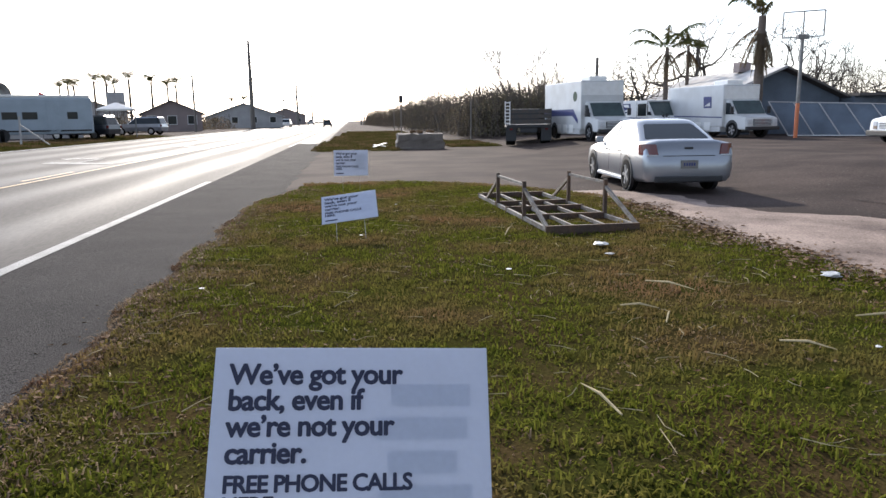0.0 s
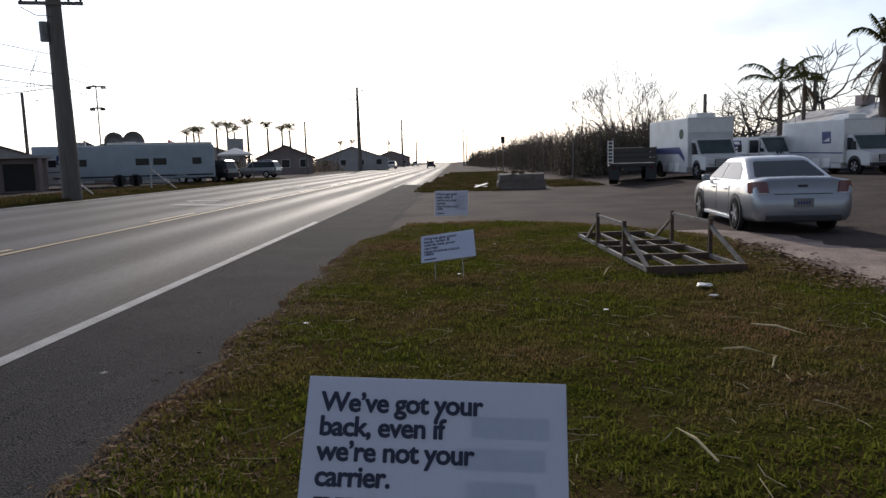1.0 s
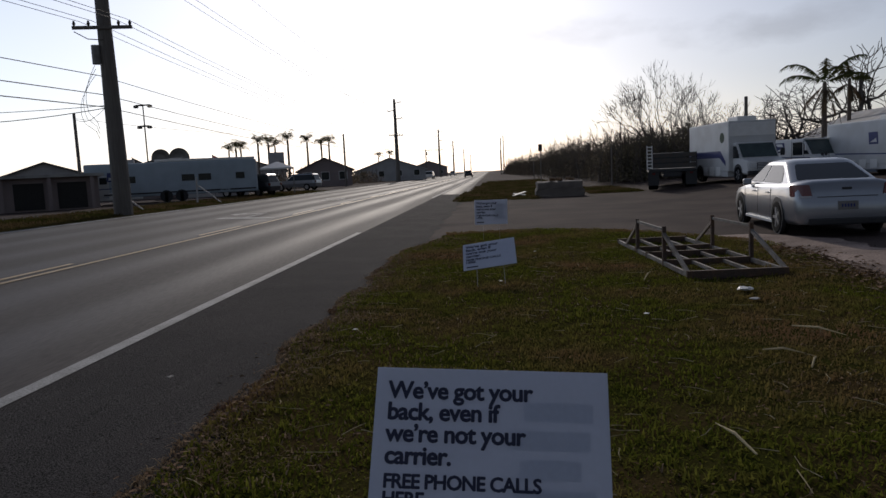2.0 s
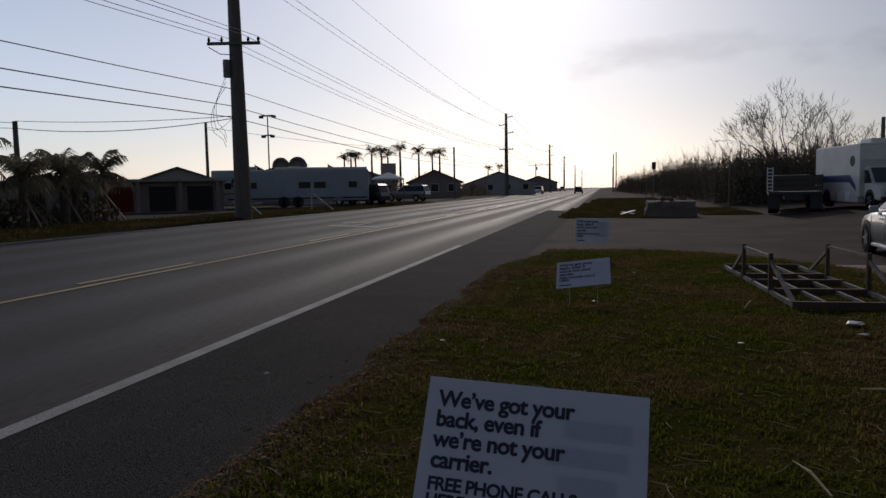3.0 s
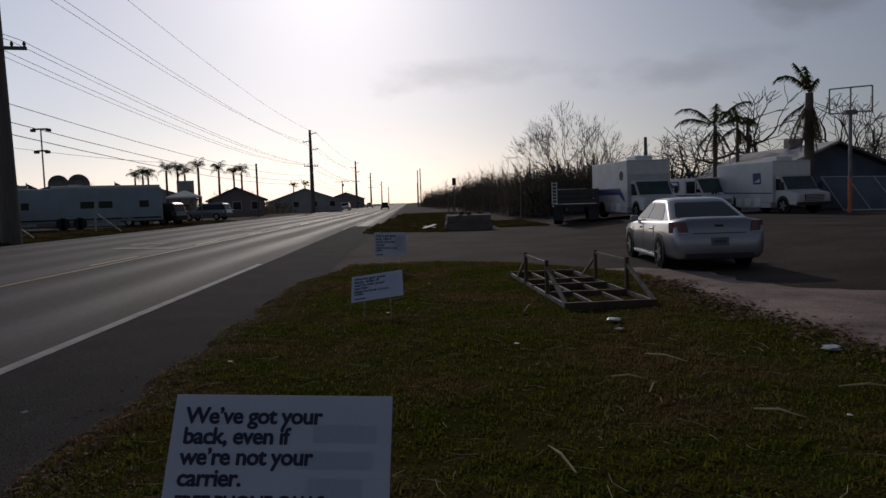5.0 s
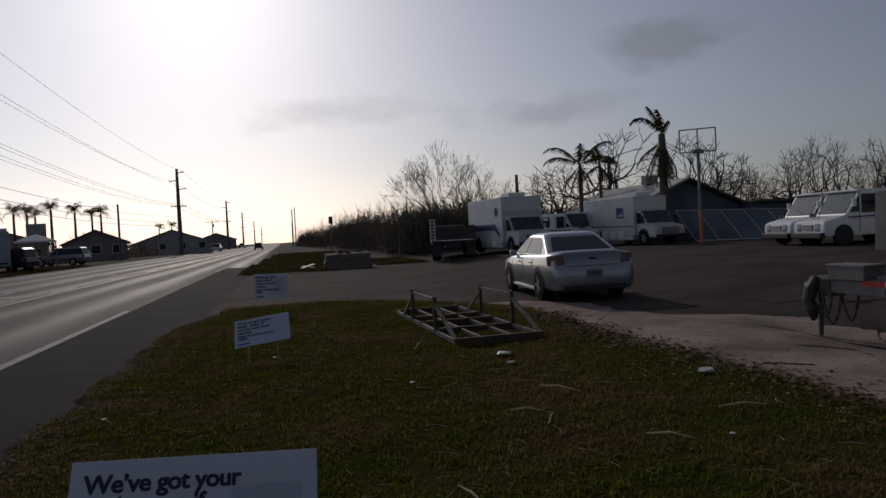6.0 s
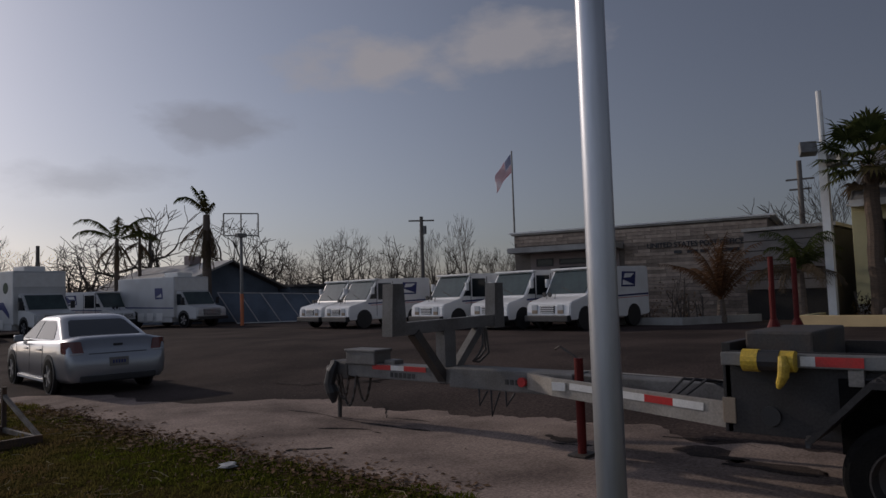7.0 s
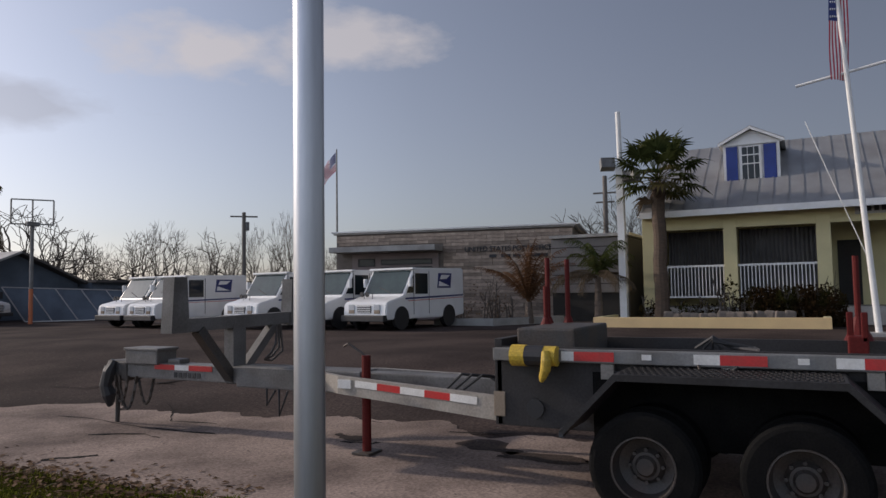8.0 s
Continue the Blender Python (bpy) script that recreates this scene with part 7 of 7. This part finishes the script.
t = thing("roadside_building", pose(-25.8, 38.2, 0.48, 0, 0, 34), "low flat-roofed faded building with open bays", "building")
bm = B()
box(bm, -9, 3.2, 0, 6, 0, 1.9)
part("wall", bm, M_PINKWALL, t)
bm = B()
box(bm, -9.3, 3.5, -0.5, 6.3, 1.9, 2.06)
part("roof", bm, M_CONCRETE, t)
for x in (-7.5, -5.2, -2.8, -0.4, 1.8):
    bm = B()
    box(bm, x - 0.75, x + 0.75, -0.05, 0.02, 0.1, 1.6)
    part("bay", bm, M_DARKROOM if x != -2.8 else M_REDPAINT, t)
    bm = B()
    box(bm, x + 0.95, x + 1.15, -0.45, -0.3, 0, 1.9)
    part("post", bm, M_PINKWALL, t)

t = thing("camper_trailer", pose(-21.8, 47.2, 0.48, 0, 0, 25), "long pale travel trailer parked across the road", "camper")
bm = B()
box(bm, -5.6, 5.6, 0, 2.4, 0.45, 2.75, 0.12)
part("body", bm, M_CAMPER, t)
for x, w in ((-4.6, 0.35), (-2.7, 0.22), (0.9, 0.42), (2.0, 0.42), (4.4, 0.3)):
    bm = B()
    box(bm, x - w, x + w, -0.03, 0.02, 1.4, 1.85, 0.01)
    part("window", bm, M_GLASS, t)
bm = B()
box(bm, -5.45, 5.45, -0.02, 0.01, 0.62, 0.72)
part("stripe", bm, M_BODYSTEEL, t)
bm = B()
box(bm, -1.2, 5.5, 0.1, 2.3, 2.75, 2.92, 0.05)
part("roof_cap", bm, M_WHITETRIM, t)
for x in (-3.4, 3.3):
    bm = B()
    box(bm, x - 0.36, x + 0.36, -0.02, 0.012, 0.6, 2.45, 0.01)
    part("door", bm, M_CAMPER, t)
for x in (-2.9, 0.2):
    bm = B()
    box(bm, x - 0.4, x + 0.4, 0.8, 1.6, 2.74, 3.02, 0.06)
    part("roof_vent", bm, M_HOUSEWALL, t)
for x in (-0.6, 0.4):
    wheel(t, x, 0.12, 0.36, 0.36, 0.2, 1)
    bm = B()
    tube(bm, [(x, -0.02, 0.4), (x, 0.02, 0.4)], 0.42, 16)
    part("wheel_arch", bm, M_BLACK, t)
t = box_truck(pose(-27.4, 45.6, 0.48, 0, 0, 118), "white delivery truck beside the travel trailer", 3.2, 2.0, 2.0, False, "trucks across the road")


def suv(m, label, paint, name="suv", group="vehicles across the road"):
    t = thing(name, m, label, "car", group)
    bm = B()
    loft(bm, [rounded(0.9, -2.3, 2.3, 0.35, 0.25), rounded(0.95, -2.35, 2.35, 0.7, 0.25), rounded(0.93, -2.3, 2.2, 1.0, 0.25)])
    part("body", bm, paint, t)
    bm = B()
    loft(bm, [rounded(0.86, -2.25, 0.9, 1.0, 0.2), rounded(0.72, -2.05, 0.25, 1.55, 0.2)])
    part("cabin_glass", bm, M_GLASS, t)
    bm = B()
    loft(bm, [rounded(0.73, -2.1, 0.3, 1.54, 0.2), rounded(0.68, -1.95, 0.15, 1.64, 0.2)])
    part("roof", bm, paint, t)
    for s in (-1, 1):
        for y in (-1.4, 1.4):
            wheel(t, s * 0.86, y, 0.34, 0.34, 0.22, s)
        bm = B()
        box(bm, s * 0.65 - 0.15, s * 0.65 + 0.15, 2.28, 2.36, 0.72, 0.86, 0.02)
        part("headlamp", bm, M_CLEAR, t)
        bm = B()
        box(bm, s * 0.78 - 0.1, s * 0.78 + 0.1, -2.36, -2.28, 0.75, 0.95, 0.02)
        part("tail_lamp", bm, M_RED, t)
    return t


M_NAVY = mat("dark_car_paint", (0.02, 0.022, 0.03), 0.3, 0.2, 0.05, 3, 50, 0, coat=0.6)
suv(pose(-18.4, 52.4, 0.48, 0, 0, 75), "dark sport utility vehicle parked across the road", M_NAVY)
suv(pose(-28.6, 24.0, 0.48, 0, 0, 110), "silver van parked behind the young palms", M_SILVER, "minivan")
suv(pose(-12.9, 148, 0.36, 0, 0, 178), "white pickup coming along the far lane", M_WHITE, "pickup", "vehicles on the road")
suv(pose(-5.3, 170, 0.15, 0, 0, 0), "dark car driving away along the road", M_NAVY, "road_car", "vehicles on the road")
suv(pose(-12.9, 240, 0.36, 0, 0, 178), "far white car on the road", M_WHITE, "road_car", "vehicles on the road")
suv(pose(-19.5, 70.0, 0.48, 0, 0, 80), "silver car parked beside a roadside house", M_SILVER)

for az, d, r in ((25.6, 60, 0.72), (24.3, 60, 0.78)):
    x, y = -math.sin(radians(az)) * d, math.cos(radians(az)) * d
    t = thing("satellite_dish", pose(x, y, 0.48, 0, 0, 32), "large grey satellite dish on a mast", "satellite dish", "satellite dishes")
    part("mast", tube(B(), [(0, 0, 0), (0, 0, 3.2)], 0.08, 8), M_STEEL, t)
    bm = B()
    loft(bm, [[(math.cos(k * 0.3142) * rr, 0.25 - 0.35 * (rr / r) ** 2 + e, 3.3 + math.sin(k * 0.3142) * rr) for k in range(20)] for rr, e in ((0.05, 0), (r * 0.5, 0), (r * 0.85, 0), (r, 0), (r, 0.03), (r * 0.5, 0.03), (0.05, 0.03))])
    part("bowl", bm, M_STEEL, t)
    part("feed_arm", tube(B(), [(0, 0.2, 3.3 - r * 0.9), (0, -0.6, 3.3)], 0.03, 6), M_STEEL, t)
t = thing("canopy_tent", pose(-17.2, 56, 0.48, 0, 0, 15), "small white canopy over a stall", "canopy")
bm = B()
loft(bm, [rounded(1.3, -1.3, 1.3, 2.0, 0.05, 1), rounded(1.3, -1.3, 1.3, 2.12, 0.05, 1), rounded(0.1, -0.1, 0.1, 2.6, 0.02, 1)])
part("cloth", bm, M_WHITETRIM, t)
for x in (-1.25, 1.25):
    for y in (-1.25, 1.25):
        part("leg", tube(B(), [(x, y, 0), (x, y, 2.05)], 0.025, 6), M_STEEL, t)
t = thing("billboard", pose(-29.5, 96, 0.48, 0, 0, 12), "square grey roadside billboard", "billboard")
bm = B()
box(bm, -1.1, 1.1, 0, 0.15, 3.0, 5.0, 0.02)
part("panel", bm, M_HOUSEWALL, t)
for x in (-0.8, 0.8):
    part("post", beam(B(), (x, 0.08, 0), (x, 0.08, 3.0), 0.15, 0.15), M_WOODPOLE, t)
for az in (28.3, 27.6, 21.9):
    d = 58
    t = thing("small_flag", pose(-math.sin(radians(az)) * d, math.cos(radians(az)) * d, 0.48), "small dark flag on a thin pole", "flag", "small flags")
    part("mast", tube(B(), [(0, 0, 0), (0, 0, 3.4)], 0.03, 6), M_STEEL, t)
    bm = B()
    quadpatch(bm, [(0, 0, 3.35), (0.75, 0.1, 2.95), (0.55, 0.15, 2.4), (0, 0, 2.75)])
    part("cloth", bm, M_FLAGRED if az != 27.6 else M_NAVY, t)
for x, y in ((-17.6, 31.5), (-16.8, 39.0)):
    t = thing("marker_post", pose(x, y, 0.48), "leaning pale marker post with a fallen brace", "post", "roadside posts")
    part("post", beam(B(), (0, 0, 0), (0.05, 0, 1.5), 0.08, 0.08), M_HOUSEWALL, t)
    part("brace", beam(B(), (0.02, 0, 1.1), (1.3, 0.2, 0.03), 0.06, 0.06), M_HOUSEWALL, t)

# ---- other green strips ----
patch_sheet("far_verge", [(i, j) for i in range(-40, -30) for j in range(-10, 130) if -16.9 + 0.5 * noise.noise((j * 0.2, 0, 0)) > (i + 0.5) * 0.5 > -19.5 or (-15.2 > (i + 0.5) * 0.5 > -17.2)], M_SOIL, "strip of dry grass along the far road edge", "verge", lambda x, y: gz(x) + 0.05, 0.5)
island = [(i, j) for i in range(-4, 16) for j in range(70, 190) if -2.2 + 0.03 * (j * 0.5 - 36) < (i + 0.5) * 0.5 < 2.4 + 0.25 * noise.noise((j * 0.3, 1, 0)) + (4 if j > 86 else 0) and (j + 0.5) * 0.5 > 36.8 - 0.5 * abs((i + 0.5) * 0.5)]
patch_sheet("island", island, M_SOIL, "grassy island beyond the driveway", "verge", lambda x, y: gz(x) + 0.06, 0.5)
patch_sheet("back_verge", [(i, j) for i in range(11, 17) for j in range(78, 100)], M_SOIL, "strip of grass beside the parked trucks", "verge", lambda x, y: gz(x) + 0.05, 0.5)


def island_place(rng):
    i, j = island[rng.integers(len(island))]
    return (i + rng.random()) * 0.5, (j + rng.random()) * 0.5, 0.05


def far_place(rng):
    x, y = rng.uniform(-19, -15.3), 2 + 58 * rng.random()
    return x, y, gz(x) + 0.04


blades("island_grass", 26000, island_place, 0.05, 0.14, M_VERGEGRASS, "short green grass on the island", 8, 0.02)
blades("far_grass", 26000, far_place, 0.04, 0.13, M_VERGEGRASS, "dry short grass along the far road edge", 9, 0.02)


def back_place(rng):
    return rng.uniform(5.5, 8.4), rng.uniform(39, 50), gz(7) + 0.04


blades("back_grass", 6000, back_place, 0.04, 0.12, M_VERGEGRASS, "short grass beside the parked trucks", 10, 0.02)

# ---- planting at the buildings ----
scrub("hedge", [(25.3, y, 0.5, 1.35) for y in (1.0, 0.6, 0.2, -0.2, -0.6, -1.0)], "dark clipped hedge along the porch", 21, 7, 2600, 0.075, M_HEDGE)
scrub("dead_shrub", [(25.0, 11.3, 0.5, 1.1), (25.2, 10.3, 0.7, 2.0), (25.4, 9.7, 0.5, 1.4)], "bare dead shrubs in the stone planter", 22, 7, 160, 0.06, M_LITTER)
palm("dry_palm_clump", pose(25.6, 8.75, 0.5), 0.7, 27, "clump of dry reddish-brown palm fronds in the planter", 30, 2.5, 0.14, 1.3, 1.5, (0, 0), 0.0, leaf=0.28, leaflets=26, wide=0.02, green=M_RUSTFROND)
scrub("porch_shrub", [(25.2, 1.75, 0.35, 1.7), (25.2, 2.5, 0.5, 0.9), (25.2, 3.2, 0.45, 0.8), (25.4, 4.3, 0.4, 0.9)], "thin half-bare shrubs before the porch", 24, 7, 420, 0.07, M_HEDGE)


# ---- debris on the verge and lot ----
def ground_z(x, y):
    return verge_z(x, y) + 0.03 if on_verge(x, y) else gz(x) + 0.012


def straws(name, count, low, high, spots, material, label, seed, w=0.006):
    rng = random.Random(seed)
    bm = B()
    for k in range(count):
        x, y = spots(rng)
        a, ln = rng.uniform(0, 6.28), rng.uniform(low, high)
        b = a + rng.uniform(-0.6, 0.6)
        p = Vector((x, y, ground_z(x, y) + rng.uniform(0.0, 0.02)))
        q = p + Vector((math.cos(a), math.sin(a), rng.uniform(-0.04, 0.12))) * ln * 0.5
        r = q + Vector((math.cos(b), math.sin(b), rng.uniform(-0.15, 0.05))) * ln * 0.5
        tube(bm, [p, q, r], [w, w * 0.8, w * 0.4], 3)
    return tagged(obj(name, bm, material), label, "debris", kind="stuff")


straws("straw", 420, 0.06, 0.26, lambda g: (g.uniform(-1.7, 4.6), 0.5 + 13 * g.random() ** 1.4), M_STRAW, "pale dry straws scattered over the grass", 51, 0.0035)
for k, (x, y, a, ln) in enumerate(((1.28, 3.1, 100, 0.42), (2.05, 5.1, -35, 0.3), (2.75, 4.1, -50, 0.34), (2.2, 4.6, 60, 0.28), (3.6, 4.5, -20, 0.4), (1.9, 8.6, 70, 0.7), (2.6, 5.9, -60, 0.5))):
    bm = B()
    c, s = math.cos(radians(a)), math.sin(radians(a))
    z = ground_z(x, y)
    tube(bm, [(x, y, z + 0.01), (x + c * ln * 0.5, y + s * ln * 0.5, z + 0.04), (x + c * ln, y + s * ln, z + 0.02)], [0.006, 0.009, 0.002], 5)
    tagged(obj("dry_leaf", bm, M_STRAW), "curled pale dry palm leaf on the grass", "leaf", "dry palm leaves")


def litter_bits(name, count, place, size, material, label, seed):
    rng = random.Random(seed)
    bm = B()
    for k in range(count):
        x, y = place(rng)
        z = ground_z(x, y)
        a, s = rng.uniform(0, 6.28), size * rng.uniform(0.5, 1.6)
        c, d = math.cos(a) * s, math.sin(a) * s
        vs = [bm.verts.new(v) for v in ((x - c, y - d, z + 0.004), (x + d * 0.5, y - c * 0.5, z + rng.uniform(0.004, s * 0.7)), (x + c, y + d, z + rng.uniform(0.004, s * 0.5)), (x - d * 0.5, y + c * 0.5, z + 0.006))]
        bm.faces.new(vs)
    return tagged(obj(name, bm, material), label, "debris", kind="stuff")


def edge_spot(g):
    y = 3.5 + 8.5 * g.random()
    return verge_right(y) + g.gauss(-0.12, 0.28), y


litter_bits("leaf_litter", 2600, edge_spot, 0.03, M_LITTER, "brown dead leaves along the edge of the lot", 61)
litter_bits("road_edge_litter", 1500, lambda g: (verge_left(3) + g.gauss(0.05, 0.16), -1 + 13 * g.random()), 0.02, M_LITTER, "brown leaf scraps along the asphalt edge", 62)
litter_bits("grass_litter", 900, lambda g: (g.uniform(-1.5, 4.5), 1 + 13 * g.random()), 0.018, M_LITTER, "small dry leaf scraps in the grass", 63)
litter_bits("gravel", 1400, lambda g: (g.uniform(5, 12), -2 + 22 * g.random()), 0.014, M_DARKSTEEL, "small dark gravel scattered on the lot", 64)


def crumpled(name, x, y, size, material, label, seed):
    rng = random.Random(seed)
    bm = B()
    bmesh.ops.create_icosphere(bm, subdivisions=2, radius=size)
    for v in bm.verts:
        v.co *= 0.6 + 0.5 * noise.noise(v.co * (5 / size * 0.1) + Vector((seed, 0, 0))) + 0.7 * rng.random()
        v.co.z *= 0.22
    ob = obj(name, bm, material)
    ob.matrix_world = pose(x, y, ground_z(x, y) + size * 0.12, 0, 0, rng.uniform(0, 360))
    return tagged(ob, label, "litter", "litter on the verge")


crumpled("crumpled_wrapper", 2.85, 7.75, 0.085, M_WRAP, "crumpled white wrapper lying in the grass", 3)
crumpled("crumpled_wrapper", 4.36, 5.8, 0.085, M_WRAP, "crumpled clear wrapper at the lot edge", 5)
crumpled("crumpled_wrapper", 2.75, 7.2, 0.05, M_HOUSEWALL, "small grey scrap in the grass", 7)
for k, (x, y) in enumerate(((0.75, 12.2), (-1.35, 6.3), (1.5, 6.6), (3.3, 3.9), (0.1, 9.0))):
    crumpled("paper_scrap", x, y, 0.022, M_WHITETRIM, "small white paper scrap in the grass", 20 + k)
crumpled("dark_clod", -2.6, 5.0, 0.035, M_BLACK, "small dark clod on the road shoulder", 31)


# cracks and twigs on the lot
def crack(name, pts, w, label):
    bm = B()
    rows = []
    for k in range(len(pts) - 1):
        for u in (0, 0.25, 0.5, 0.75):
            x = pts[k][0] + (pts[k + 1][0] - pts[k][0]) * u + 0.05 * noise.noise((k * 3 + u * 9, 1, 2))
            y = pts[k][1] + (pts[k + 1][1] - pts[k][1]) * u + 0.05 * noise.noise((k * 3 + u * 9, 5, 2))
            ww = w * (0.4 + abs(noise.noise((k * 2 + u * 5, 3, 3))) * 2)
            rows.append([bm.verts.new((x - ww * 0.5, y - ww, gz(x) + 0.0155)), bm.verts.new((x + ww * 0.5, y + ww, gz(x) + 0.0155))])
    for a, b in zip(rows, rows[1:]):
        bm.faces.new((a[0], a[1], b[1], b[0]))
    return tagged(obj(name, bm, M_RUBBER), label, "crack", "cracks in the lot")


crack("pavement_crack", [(8.3, 7.9), (7.8, 7.2), (7.3, 6.7), (7.4, 6.0), (7.1, 5.4)], 0.03, "dark crack in the dusty pavement")
crack("pavement_crack", [(6.3, 6.9), (6.6, 6.3), (6.5, 5.9)], 0.035, "short dark crack in the pavement")
crack("pavement_crack", [(8.3, 4.6), (8.0, 3.4), (8.2, 2.4), (7.6, 1.4), (7.4, 0.6)], 0.04, "long broken edge in the pavement")
crack("pavement_crack", [(9.3, 9.6), (10.5, 8.7), (11.2, 7.0)], 0.035, "dark crack across the open lot")

crack("pavement_crack", [(6.99, 8.46), (7.02, 7.68), (6.87, 6.64), (6.88, 5.96), (6.95, 5.43)], 0.03, "ragged dark crack beside the trailer tongue")
crack("pavement_crack", [(5.27, 6.17), (5.47, 5.99), (5.72, 5.82)], 0.035, "short dark split in the pale pavement")
crack("pavement_crack", [(7.14, 3.97), (7.17, 3.61), (7.66, 3.46), (7.95, 2.99)], 0.04, "dark broken edge beside the trailer jack")
crack("pavement_crack", [(8.75, 11.32), (8.78, 10.43), (9.55, 10.24), (9.48, 8.74)], 0.03, "thin dark crack across the dusty lot")


def stain(x, y, long, wide, turn, seed, label):
    """A flat dark patch with a ragged rim, laid just above the pavement."""
    bm = B()
    rim = []
    for k in range(36):
        a = 2 * math.pi * k / 36
        q = 1 + 0.55 * noise.noise((math.cos(a) * 1.6, math.sin(a) * 1.6, seed)) + 0.25 * noise.noise((math.cos(a) * 5, math.sin(a) * 5, seed))
        u, v = long * q * math.cos(a), wide * q * math.sin(a)
        px_, py_ = x + u * math.cos(turn) - v * math.sin(turn), y + u * math.sin(turn) + v * math.cos(turn)
        rim.append(bm.verts.new((px_, py_, gz(px_) + 0.0165)))
    bm.faces.new(rim)
    bmesh.ops.triangulate(bm, faces=bm.faces)
    return tagged(obj("pavement_patch", bm, M_DARKPATCH), label, "stain", "stains on the lot")


M_DARKPATCH = mat("dark_pavement_tone", (0.060, 0.045, 0.038), 0.9, 0, 0.5, 1.6, 40, 0.5, (0.030, 0.023, 0.020), 1.0, spec=0.1)
stain(7.55, 2.4, 0.42, 0.2, 1.3, 3.0, "dark patch on the pavement beneath the trailer")
stain(7.3, 1.75, 0.5, 0.16, 1.6, 8.0, "long dark patch on the pavement beside the trailer")
stain(7.48, 3.96, 0.35, 0.2, 1.2, 5.0, "faint brown patch on the pavement by the trailer jack")
